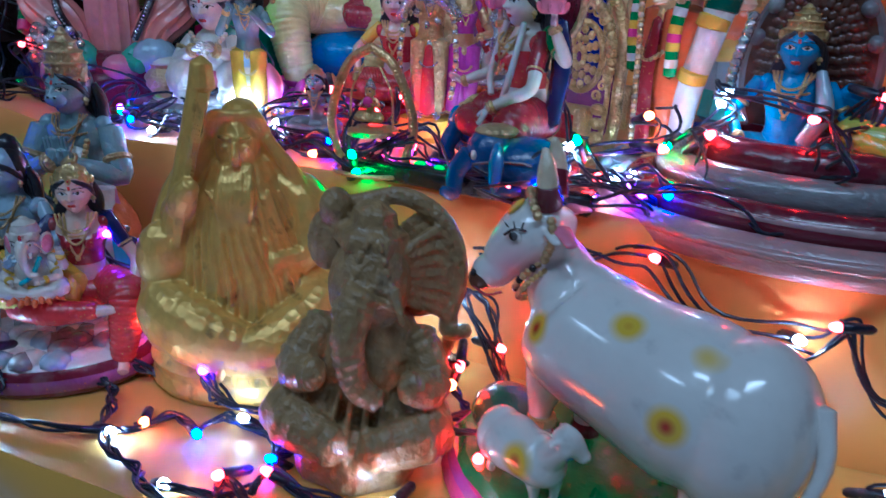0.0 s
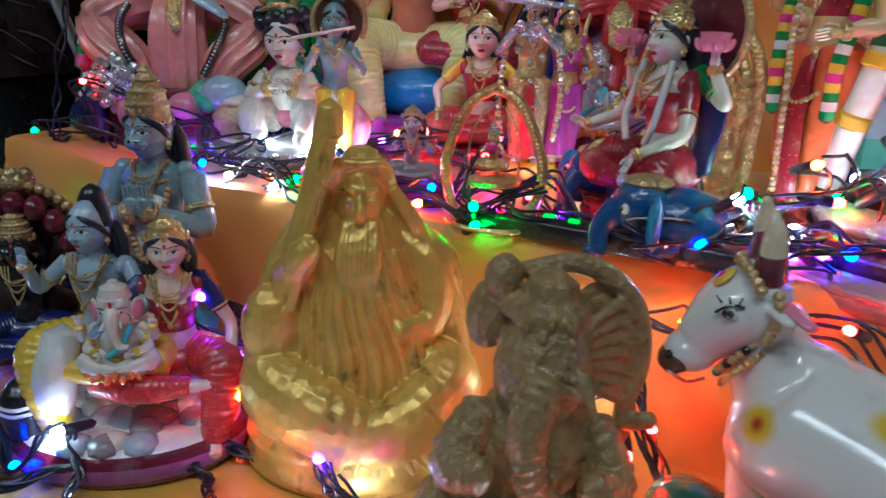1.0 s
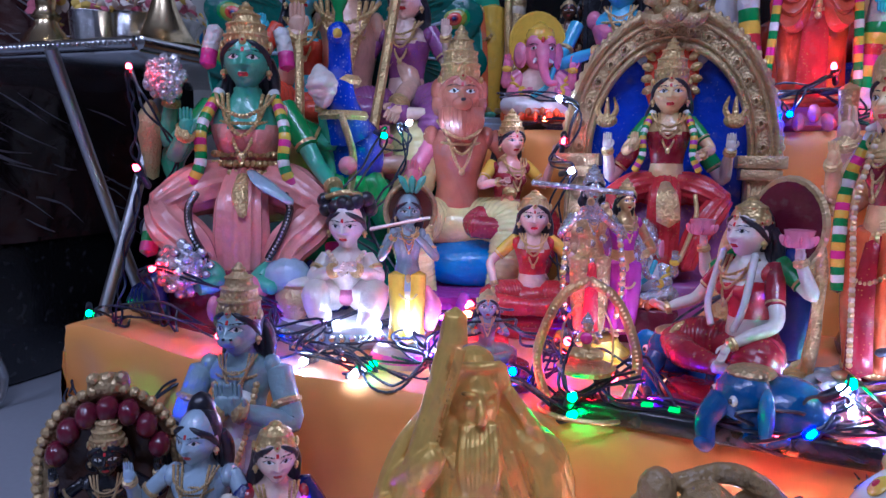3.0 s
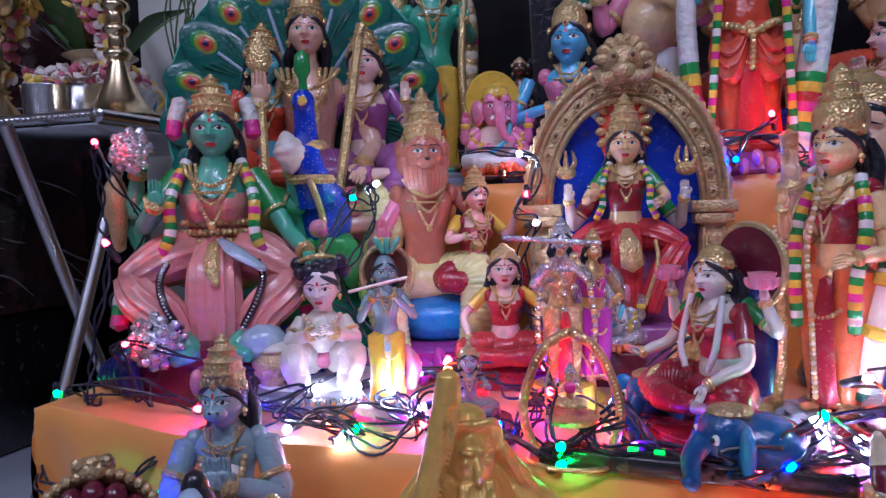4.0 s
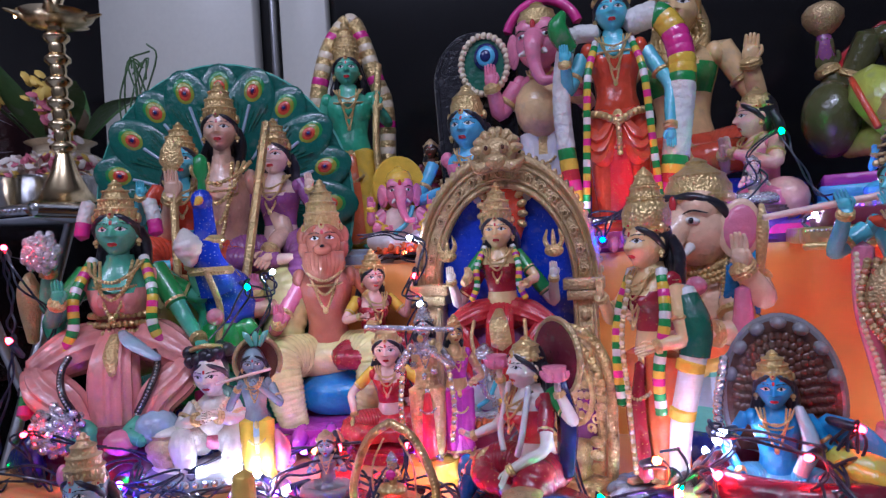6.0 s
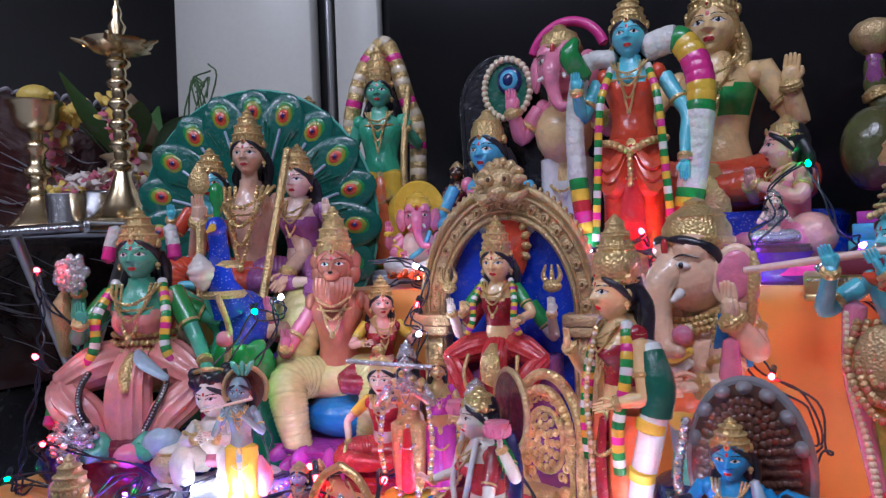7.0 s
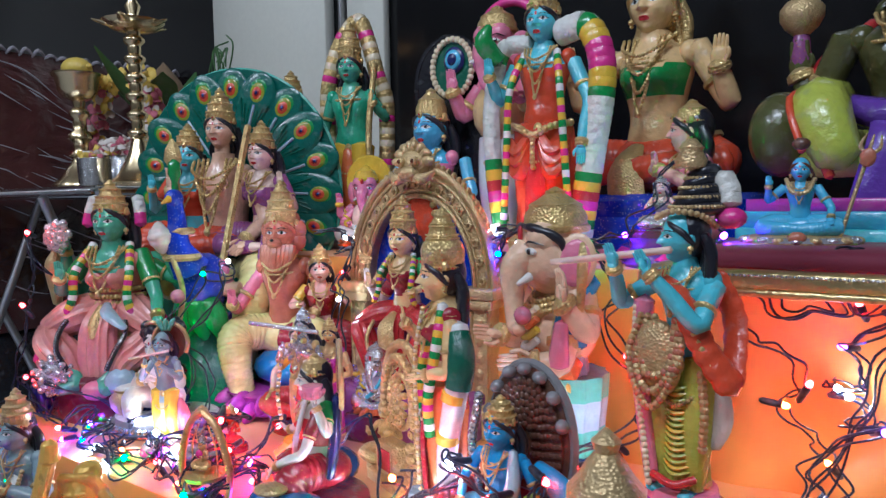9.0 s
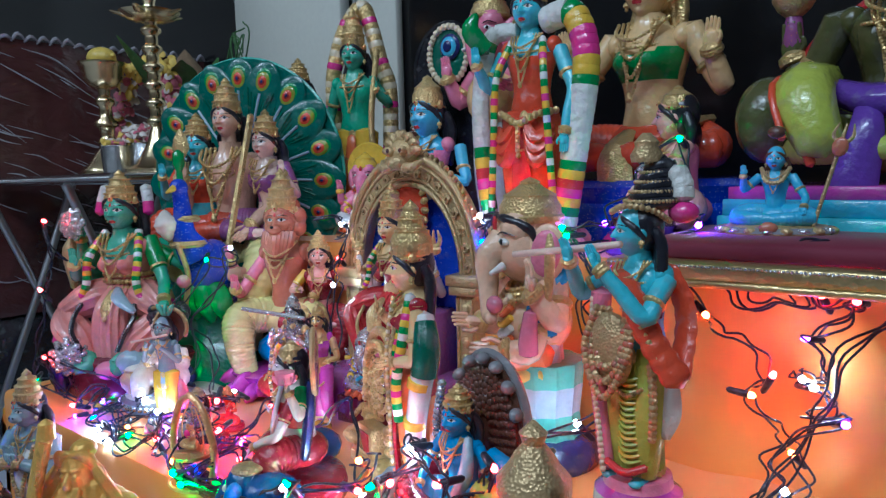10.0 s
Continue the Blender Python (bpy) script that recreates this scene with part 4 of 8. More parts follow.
    s.ball((0.12, -0.19, 0.16), (0.06, 0.05, 0.05), "paleblue", n=14)
    for q in (-1, 1):
        for j in range(4):
            s.tube([(q * (0.20 + 0.02 * j), -0.16 + 0.03 * j, 0.05), (q * (0.21 + 0.02 * j), -0.17 + 0.03 * j, 0.12 - 0.01 * j), (q * 0.17, -0.15 + 0.03 * j, 0.19 - 0.015 * j)], [0.03, 0.034, 0.012], "navy", n=8)


figure("goddess_figurine", seated, dict(skin="greenskin", cloth="salmon", top="salmon", female=True, seat=0.22, border=None, sleeve="green", hair="hair", long=2.6, crown=KIRITA,
       garland=STRIPES, head=0.078, spread=0.215, skirt=(0.15, 0.14), lap=0.08, fall=None, base=plinth("maroon", 0.27, 0.17),
       arms=[((-0.12, 0, 0.36), (-0.19, -0.06, 0.24), (-0.13, -0.14, 0.30), (0, 0, 1)), ((0.12, 0, 0.36), (0.20, -0.06, 0.22), (0.24, -0.15, 0.16))]),
       (-0.546, 0.5065, T1), 0.326, 28, "green-skinned seated goddess figurine with salmon skirt on maroon base", green_extra)


# three figures before a peacock tail, peacock in front
def fan_extra(s):
    s.slab(arc(-0.018, 0.60, 0.345, 0.385, -50, 230, 60), 0.105, 0.13, "feather", "seagreen", 0.007)
    n = 15
    for i in range(n):
        a = radians(-40 + 260 * i / (n - 1))
        tip = Vector((math.cos(a), 0, 1.12 * math.sin(a)))
        c = Vector((-0.018, 0, 0.60))
        tilt = (0, 90 - math.degrees(math.atan2(tip.z, tip.x)), 0)
        y = 0.100 if i % 2 else 0.094
        p = c + tip * 0.215
        s.ball((p.x, y, p.z), (0.074, 0.013, 0.148), "feather", tilt, n=18, m=14)
        p = c + tip * 0.285
        for rx, rz, dy, mat in ((0.034, 0.046, 0.010, "green"), (0.025, 0.034, 0.013, "featherlight"), (0.017, 0.022, 0.0155, "vermilion"), (0.0105, 0.0125, 0.0175, "deepred"), (0.006, 0.007, 0.0195, "navy")):
            s.ball((p.x, y - dy + 0.004, p.z), (rx, 0.006, rz), mat, tilt, n=16, m=10)
        for w in range(-3, 4):
            d = Vector((-tip.z, 0, tip.x)).normalized()
            e0, e1 = c + tip * (0.17 + 0.006 * abs(w)) + d * 0.008 * w, c + tip * (0.225 + 0.012 * abs(w)) + d * 0.016 * w
            s.tube([(e0.x, y - 0.013, e0.z), (e1.x, y - 0.013, e1.z)], [0.0016, 0.0026], "darkgreen", n=5, per=2)
        e0, e1 = c + tip * 0.13, c + tip * 0.250
        s.tube([(e0.x, y - 0.012, e0.z), (e1.x, y - 0.014, e1.z)], 0.0045, "paleblue", n=6, per=2)


def side_lady(s, x, z, size, skin, top, cloth, q):
    old = s.at(x, -0.02, z, 0, 0, q * -12, size)
    seated(s, dict(skin=skin, cloth=cloth, top=top, female=True, seat=0.10, hang=q, long=2.2, garland=None, sleeve=top,
           arms=[((-0.12, 0, 0.36), (-0.20, -0.02, 0.22), (-0.16, -0.12, 0.34), (0, 0, 1)), ((0.12, 0, 0.36), (0.20, -0.02, 0.22), (0.18, -0.12, 0.34), (0, 0, 1))]))
    s.m = old


def muru_extra(s):
    fan_extra(s)
    side_lady(s, -0.105, 0.36, 0.58, "cyan", "vermilion", "vermilion", -1)
    side_lady(s, 0.138, 0.36, 0.58, "fair", "plum", "plum", 1)
    s.tube([(-0.085, -0.18, 0.30), (-0.10, -0.12, 0.66)], 0.010, "gold", n=6, per=1)
    s.lathe([(0.008, 0), (0.030, 0.03), (0.024, 0.06), (0.004, 0.09)], "gold", (-0.10, -0.12, 0.66), n=12, sy=0.4)
    s.tube([(0.05, -0.18, 0.28), (0.13, -0.10, 0.78)], 0.011, "gold", n=6, per=1)
    # peacock
    old = s.at(0.045, 0.0, -0.065)
    s.ball((-0.01, -0.20, 0.405), (0.062, 0.085, 0.085), "royal", n=20, m=14)
    s.tube([(-0.02, -0.255, 0.45), (-0.035, -0.285, 0.51), (-0.036, -0.285, 0.58), (-0.038, -0.290, 0.635)], [0.052, 0.034, 0.024, 0.021], "royal", n=14, per=6)
    for z, r in ((0.475, 0.046), (0.545, 0.031)):
        s.lathe([(r, 0), (r + 0.006, 0.008), (r, 0.018)], "gold", (-0.030, -0.277, z), n=16)
    s.ball((-0.038, -0.292, 0.640), (0.024, 0.028, 0.026), "royal", n=14)
    s.lathe([(0.010, 0), (0.008, 0.025), (0.017, 0.045), (0.015, 0.075), (0.004, 0.085)], "green", (-0.038, -0.285, 0.660), n=10)
    s.tube([(-0.038, -0.312, 0.640), (-0.040, -0.345, 0.628)], [0.011, 0.003], "yellow")
    for i in range(5):
        a = radians(-120 + 40 * i)
        s.tube([(-0.01 + 0.05 * math.sin(a), -0.22 - 0.03 * math.cos(a), 0.36), (0.065 * math.sin(a), -0.22 - 0.03 * math.cos(a), 0.31), (0.075 * math.sin(a), -0.20 - 0.03 * math.cos(a), 0.255)], [0.028, 0.034, 0.014], "green", n=10)
    s.m = old
    s.lathe([(0.24, 0), (0.25, 0.03), (0.19, 0.06), (0.13, 0.16), (0.09, 0.30)], "darkgreen", (0.0, -0.12, 0), n=26, pleats=9, depth=0.05)
    s.ball((0, -0.02, 0.22), (0.26, 0.10, 0.22), "darkgreen", n=18)


figure("deity_group_figurine", seated, dict(skin="skin", cloth="paleyellow", top=None, seat=0.29, w=0.095, head=0.056, tall=1.15, long=1.5, spread=0.16, leg=0.7, hang=1, base=None,
       arms=[((-0.11, 0, 0.36), (-0.15, -0.04, 0.22), (-0.10, -0.13, 0.32), (0, 0, 1)), ((0.11, 0, 0.36), (0.16, -0.05, 0.22), (0.12, -0.13, 0.16))], rows=3),
       (-0.531, 0.66, T1), 0.4486, 24, "deity with two consorts before a green peacock tail fan", muru_extra)


# lion-faced deity with consort
def nara_extra(s):
    lotus(s, (0, -0.03, 0.0), 0.26, 0.10, "magenta")
    s.ball((0.05, -0.02, 0.17), (0.19, 0.15, 0.09), "blue", n=18)
    s.ball((0, -0.100, 0.695), (0.034, 0.022, 0.022), "tawny")
    s.ball((0, -0.122, 0.706), (0.009, 0.005, 0.006), "black", n=8, m=6)
    for i in range(9):
        k = (i - 4) / 4
        s.tube([(0.060 * k, -0.085 + 0.03 * abs(k), 0.68), (0.055 * k, -0.105 + 0.03 * abs(k), 0.63), (0.035 * k, -0.11 + 0.02 * abs(k), 0.575)], [0.017, 0.019, 0.007], "tawny", n=7)
    for i in range(9):
        a = radians(-60 + 300 * i / 8)
        s.ball((0.072 * math.cos(a), 0.01, 0.725 + 0.070 * math.sin(a)), (0.028, 0.045, 0.042), "tawny")
    old = s.at(0.17, -0.03, 0.20, 0, 0, 15, 0.62)
    seated(s, dict(skin="pinkskin", cloth="deepred", top="deepred", female=True, sleeve="yellow", hang=1, seat=0.12, long=2.4,
           arms=[((-0.12, 0, 0.36), (-0.20, -0.06, 0.26), (-0.12, -0.16, 0.28)), ((0.12, 0, 0.36), (0.20, -0.05, 0.26), (0.20, -0.14, 0.42), (0, 0, 1))]))
    s.m = old
    arm(s, (-0.11, 0.02, 0.56), (-0.22, 0.0, 0.46), (-0.25, -0.05, 0.56), 0.028, "pink", None, point=(0, 0, 1))
    arm(s, (-0.10, 0.0, 0.56), (-0.18, -0.08, 0.42), (-0.16, -0.17, 0.45), 0.028, "pink", None, point=(0, 0, 1))
    s.tube([(-0.15, 0.03, 0.48), (-0.28, 0.02, 0.34), (-0.30, -0.02, 0.22)], [0.03, 0.05, 0.03], "purple", flat=0.4)


figure("lion_deity_figurine", seated, dict(skin="tawny", cloth="paleyellow", top=None, seat=0.24, hang=2, leg=0.92, drop=0.85, folds=24, spread=0.20, head=0.086, tall=1.3, beard="tawny", long=0, hair="tawny", border=None, fall=None,
       arms=[((0.12, 0, 0.36), (0.20, -0.04, 0.24), (0.16, -0.10, 0.16))]),
       (-0.395, 0.638, T1), 0.2926, 26, "seated orange lion-faced deity with crowned consort on lap", nara_extra)


# goddess under the gilt arch
def arch_extra(s):
    wide = s.m.copy()
    s.m = s.m @ Matrix.Diagonal((0.80, 1, 1, 1))
    s.slab([(0.30, 0.02), *arc(0, 0.50, 0.30, 0.35, 0, 180, 30), (-0.30, 0.02)], 0.105, 0.125, "royal")
    for q in (-1, 1):
        s.block((q * 0.315, 0.07, 0.25), (0.095, 0.08, 0.46), "oldgold")
        s.block((q * 0.315, 0.06, 0.49), (0.160, 0.11, 0.035), "oldgold")
        s.block((q * 0.315, 0.06, 0.455), (0.135, 0.10, 0.03), "oldgold")
        s.block((q * 0.315, 0.06, 0.06), (0.16, 0.11, 0.12), "oldgold")
        for i in range(5):
            s.ball((q * 0.315, 0.028, 0.16 + 0.058 * i), (0.022, 0.010, 0.020), "oldgold", n=10)
        for e in (-0.036, 0.036):
            s.tube([(q * 0.315 + e, 0.030, 0.13), (q * 0.315 + e, 0.030, 0.43)], 0.009, "oldgold", n=6, per=1)
    # broad gilt band with raised rims and scrolls
    n = 48
    a = np.radians(np.linspace(0, 180, n))
    ring = lambda rx, rz, y: np.stack([rx * np.cos(a), np.full(n, y), 0.50 + rz * np.sin(a)], 1)
    loops = [ring(0.280, 0.320, 0.12), ring(0.280, 0.320, 0.055), ring(0.37, 0.415, 0.055), ring(0.37, 0.415, 0.12)]
    s.put(np.vstack(loops), [(k * n + i, k * n + i + 1, (k + 1) % 4 * n + i + 1, (k + 1) % 4 * n + i) for k in range(4) for i in range(n - 1)], "oldgold")
    for rx, rz, w, y in ((0.372, 0.417, 0.015, 0.055), (0.345, 0.388, 0.007, 0.052), (0.300, 0.342, 0.006, 0.052), (0.281, 0.321, 0.011, 0.055)):
        s.tube(ring(rx, rz, y).tolist(), w, "oldgold", n=8, per=1)
    for i in range(17):
        b = radians(5 + 170 * i / 16)
        c = (0.318 * math.cos(b), 0.050, 0.50 + 0.360 * math.sin(b))
        s.tube([(c[0] + 0.018 * math.cos(k) * (1 - k / 16), c[1], c[2] + 0.018 * math.sin(k) * (1 - k / 16)) for k in np.linspace(0, 10, 16)], 0.0048, "oldgold", n=5, per=1)
    for i in range(44):
        b = radians(180 * i / 43)
        s.ball((0.385 * math.cos(b), 0.07, 0.50 + 0.432 * math.sin(b)), (0.011, 0.014, 0.013), "oldgold", n=6, m=5)
    # lion mask at the crown of the arch
    s.ball((0, 0.05, 0.925), (0.080, 0.055, 0.060), "oldgold", n=16)
    s.ball((0, 0.0, 0.895), (0.050, 0.030, 0.026), "oldgold", n=12)
    for q in (-1, 1):
        s.ball((q * 0.034, 0.0, 0.935), 0.019, "oldgold")
        s.ball((q * 0.034, -0.016, 0.937), 0.008, "brown")
        s.tube([(q * 0.02, 0.01, 0.885), (q * 0.07, 0.0, 0.875), (q * 0.11, 0.03, 0.90)], [0.018, 0.020, 0.008], "oldgold")
        for j in range(4):
            b = radians(90 - q * (10 + 24 * j))
            s.tube([(0.06 * math.cos(b), 0.04, 0.93 + 0.05 * math.sin(b)), (0.082 * math.cos(b), 0.03, 0.93 + 0.066 * math.sin(b)), (0.095 * math.cos(b) + 0.012 * q, 0.03, 0.93 + 0.058 * math.sin(b))], [0.024, 0.018, 0.008], "oldgold", n=8)
    # pale serpent hood and flame halo behind the crown
    for i in range(5):
        b = radians(40 + 25 * i)
        s.ball((0.115 * math.cos(b), 0.085, 0.72 + 0.135 * math.sin(b)), (0.045, 0.014, 0.050), "paleblue", (0, 90 - math.degrees(b), 0), n=14)
        for e in (-0.012, 0.014):
            s.ball((0.125 * math.cos(b) + e, 0.068, 0.72 + 0.150 * math.sin(b)), (0.006, 0.006, 0.008), "navy", n=6, m=5)
    s.ball((0, 0.075, 0.735), (0.095, 0.012, 0.135), "vermilion", n=18)
    for i in range(15):
        b = radians(-20 + 220 * i / 14)
        s.ball((0.085 * math.cos(b), 0.064, 0.735 + 0.122 * math.sin(b)), (0.013, 0.010, 0.022), "gold", (0, 90 - math.degrees(b), 0), n=7, m=5)
    s.m = wide
    for q, it in ((-1, 0), (1, 1)):
        arm(s, (q * 0.09, 0.04, 0.53), (q * 0.155, 0.03, 0.44), (q * 0.165, -0.03, 0.525), 0.019, "ivory", "green" if q > 0 else "deepred", point=(0, 0, 1))
        s.ball((q * 0.17, -0.03, 0.60), (0.030, 0.016, 0.020), "gold")
        for j in (-1, 0, 1):
            s.tube([(q * 0.17 + 0.008 * j, -0.03, 0.60), (q * 0.17 + 0.026 * j, -0.03, 0.63), (q * 0.17 + 0.018 * j, -0.03, 0.665)], [0.009, 0.008, 0.003], "gold", n=6)
    s.block((0, -0.02, 0.08), (0.54, 0.26, 0.16), "plum")
    s.block((0, 0.02, 0.23), (0.34, 0.16, 0.30), "plum")


def small_goddess(s):
    old = s.at(0, -0.03, 0.294, 0, 0, 0, 0.62)
    seated(s, dict(skin="yellowskin", cloth="red", top="deepred", female=True, seat=0.12, long=1.6, head=0.098, spread=0.25, skirt=(0.16, 0.26, "gold"), garland=["white", "green", "yellow", "magenta", "yellow", "green"], sleeve="green", border="royal",
           crown=KIRITA, tall=1.25, fall="gold", arms=[((0.11, 0, 0.36), (0.19, -0.05, 0.25), (0.14, -0.14, 0.22)), ((-0.11, 0, 0.36), (-0.19, -0.05, 0.24), (-0.14, -0.15, 0.26), (0, 0, 1))]))
    s.m = old


s = Sculpt(0.313)
arch_extra(s)
small_goddess(s)
thing("goddess_figurine", s, pose(-0.198, 0.640, T1, 0, 0, 4), "red-robed goddess seated under gilt arch with blue back", "figurine", "painted figurines on the steps")


# small pink elephant-headed figure
def ganesha(s, skin, cloth, crown_mat, halo=None, body=None):
    s.ball((0, 0.0, 0.30), (0.19, 0.16, 0.20), body or skin, n=18, m=12)
    for q in (-1, 1):
        s.tube([(q * 0.10, -0.02, 0.14), (q * 0.26, -0.12, 0.13), (q * 0.08, -0.22, 0.10), (-q * 0.06, -0.24, 0.09)], [0.10, 0.10, 0.075, 0.04], cloth, n=12)
        arm(s, (q * 0.17, 0, 0.42), (q * 0.30, -0.04, 0.33), (q * 0.30, -0.10, 0.47), 0.05, skin, None, "yellow", point=(0, -0.2, 1))
        arm(s, (q * 0.16, -0.02, 0.38), (q * 0.26, -0.10, 0.25), (q * 0.16, -0.22, 0.25), 0.045, skin, None, "yellow")
    elephant_head(s, (0, -0.07, 0.60), 0.17, skin, crown_mat)
    if halo:
        s.slab(arc(0, 0.70, 0.25, 0.28, 0, 360, 28)[:-1], 0.06, 0.09, halo, halo, 0.02)
    s.tube([(0.12, -0.12, 0.46), (0.05, -0.20, 0.30), (-0.08, -0.18, 0.20)], 0.025, "cyan", n=8)
    lotus(s, (0, -0.02, 0), 0.30, 0.10, "orange")


s = Sculpt(0.118)
ganesha(s, "pink", "white", "yellow", "yellow", "fair")
thing("elephant_deity_figurine", s, pose(-0.342, 0.738, T2 + 0.012, 0, 0, 24), "small pink and yellow elephant-headed figurine seated", "figurine", "painted figurines on the steps")


# blue-skinned bust with feather crown
def feather_extra(s):
    s.slab(arc(0.10, 0.80, 0.19, 0.24, 0, 360, 26)[:-1], 0.06, 0.085, "darkgreen")
    s.beads([(x, 0.05, z) for x, z in arc(0.10, 0.80, 0.185, 0.23, 0, 360, 26)], 0.030, "cream", 1.5)
    s.ball((0.12, 0.05, 0.86), (0.10, 0.03, 0.11), "navy", n=16)
    s.ball((0.12, 0.03, 0.86), (0.075, 0.025, 0.082), "sky", n=16)
    s.ball((0.12, 0.015, 0.86), (0.045, 0.02, 0.05), "navy", n=14)
    s.slab([(-0.28, -0.7), *arc(0, 0.70, 0.32, 0.38, 180, 0, 24), (0.28, -0.7)][::-1], 0.16, 0.20, "black", "black", 0.03)


s = Sculpt(0.311)
standing(s, dict(skin="sky", cloth="plum", top="pink", foot=-0.20, head=0.090, w=0.11, crown=LOW, tall=1.35, long=2.2, turn=-8, rows=3, arms=[((-0.15, 0, 0.58), (-0.20, -0.06, 0.44), (-0.05, -0.14, 0.47)), ((0.15, 0, 0.58), (0.21, -0.06, 0.44), (0.05, -0.14, 0.50))]))
old = s.at(0.02, 0.02, 0.36, 0, 0, 0, 0.5)
feather_extra(s)
s.m = old
s.lathe([(0.17, 0), (0.175, 0.03), (0.14, 0.06), (0.12, 0.12), (0.10, 0.20)], "pink", n=24)
thing("flute_player_bust", s, pose(-0.262, 0.775, T2, 0, 0, 4), "blue-faced bust with peacock feather crown", "figurine", "painted figurines on the steps")


# green standing archer under a garland
def rama_extra(s):
    s.garland([(-0.12, 0.05, 0.25), (-0.130, 0.04, 0.60), (-0.105, 0.03, 0.76), (-0.055, 0.04, 0.90), (0.02, 0.05, 0.985), (0.065, 0.04, 0.90), (0.110, 0.03, 0.74), (0.145, 0.04, 0.60), (0.13, 0.05, 0.20)], 0.034, ["gold", "cream", "gold", "gold", "hotpink", "gold", "cream"], 60)
    s.tube([(0.125, -0.05, 0.10), (0.10, -0.08, 0.45), (0.125, -0.05, 0.78)], 0.014, "gold", n=8)


figure("archer_figurine", standing, dict(skin="greenskin", cloth="yellow", top="jade", bands=["yellow", "yellow", "yellow", "orange", "magenta"], fall="orange", long=1.8, head=0.068, tall=1.5, w=0.105, foot=0.06,
       sleeve=None, base=plinth("paleblue", 0.14, 0.06), rows=3,
       arms=[((-0.09, 0, 0.58), (-0.13, 0.01, 0.46), (-0.12, -0.06, 0.38)), ((0.09, 0, 0.58), (0.15, 0.0, 0.50), (0.11, -0.07, 0.56), (0, 0, 1))]),
       (-0.439, 0.818, T2), 0.34, 22, "green-skinned standing archer figurine with golden dhoti and garland", rama_extra)
s = Sculpt(0.30)
standing(s, dict(skin="skin", cloth="orange", top="orange", head=0.07, long=1.0, arms=[((0.09, 0, 0.58), (0.14, -0.02, 0.46), (0.10, -0.08, 0.46))], base=plinth("royal", 0.16, 0.06)))
thing("attendant_figurine", s, pose(-0.545, 0.80, T2, 0, 0, 20), "small standing figurine with tall gold crown", "figurine", "painted figurines on the steps")

# standing elephant-headed figure in pink
def pinkgan_extra(s):
    elephant_head(s, (0, -0.05, 0.80), 0.10, "pink", "gold", crown=LOW)
    s.tube([(x, 0.05, z) for x, z in arc(0, 0.84, 0.15, 0.16, 20, 160, 14)], 0.02, "hotpink")
    s.ball((0, -0.03, 0.56), (0.11, 0.10, 0.12), "yellowskin", n=16)


s = Sculpt(0.312)
standing(s, dict(skin="pink", cloth="white", bands=["hotpink", "hotpink", "white", "white", "white", "gold"], head=0.02, crown=None, hair=None, eyes=False, w=0.11, arm=0.035, rows=1, foot=0.08,
                 base=plinth("yellow", 0.15, 0.08, rim="blue"), arms=[((-0.10, 0, 0.58), (-0.17, -0.03, 0.48), (-0.18, -0.10, 0.58), (0, 0, 1)), ((0.10, 0, 0.58), (0.17, -0.03, 0.48), (0.15, -0.10, 0.50))]))
pinkgan_extra(s)
thing("elephant_deity_figurine", s, pose(-0.172, 0.80, T2, 0, 0, -2), "pink standing elephant-headed figurine in white dhoti", "figurine", "painted figurines on the steps")


# large blue deity with thick striped garland
def vis_extra(s):
    left = [(-0.05, 0.0, 0.72), (-0.14, -0.02, 0.70), (-0.175, -0.035, 0.52), (-0.165, -0.045, 0.30), (-0.13, -0.05, 0.06)]
    right = [(0.05, 0.0, 0.74), (0.15, -0.01, 0.745), (0.205, -0.03, 0.60), (0.175, -0.045, 0.34), (0.13, -0.05, 0.06)]
    s.garland(left, 0.029, ["blossom", "blossom", "blossom", "green", "blossom", "blossom", "blossom", "blossom", "blossom", "blossom", "blossom", "blossom", "blossom", "green", "yellow", "red", "hotpink", "yellow", "green", "blossom", "blossom"], 21, 14)
    s.garland(right, 0.042, ["blossom", "blossom", "blossom", "green", "yellow", "yellow", "hotpink", "hotpink", "hotpink", "yellow", "yellow", "green", "blossom", "blossom", "blossom", "blossom", "blossom", "blossom", "blossom", "blossom", "green", "yellow", "red", "hotpink", "yellow", "green", "blossom", "blossom"], 28, 12)
    for q in (-1, 1):
        s.garland([(q * 0.055, -0.03, 0.68), (q * 0.085, -0.085, 0.56), (q * 0.10, -0.085, 0.35), (q * 0.115, -0.08, 0.12)], 0.012, STRIPES, 26)
    lotus(s, (0, 0, 0), 0.17, 0.065, "pink", 14)
    s.ball((0, -0.06, 0.075), (0.13, 0.08, 0.02), "vermilion", n=18)
    s.tube([(-0.14, -0.06, 0.66), (-0.17, -0.10, 0.72), (-0.15, -0.10, 0.77)], [0.03, 0.034, 0.012], "green")
    for q in (-1, 1):
        for j in range(3):
            s.tube([(q * 0.012, -0.078, 0.425 - 0.02 * j), (q * 0.055, -0.088, 0.36 - 0.035 * j), (q * 0.098, -0.050, 0.40 - 0.025 * j)], [0.010, 0.022, 0.012], "vermilion", n=12, per=8, ridges=4, groove=0.12)
        s.tube([(q * 0.03, -0.085, 0.37), (q * 0.065, -0.092, 0.315), (q * 0.10, -0.055, 0.35)], 0.006, "gold", n=6)
    s.beads([(-0.10, -0.03, 0.45), (-0.05, -0.085, 0.435), (0, -0.098, 0.41), (0.05, -0.085, 0.435), (0.10, -0.03, 0.45)], 0.013, "gold", 1.3)
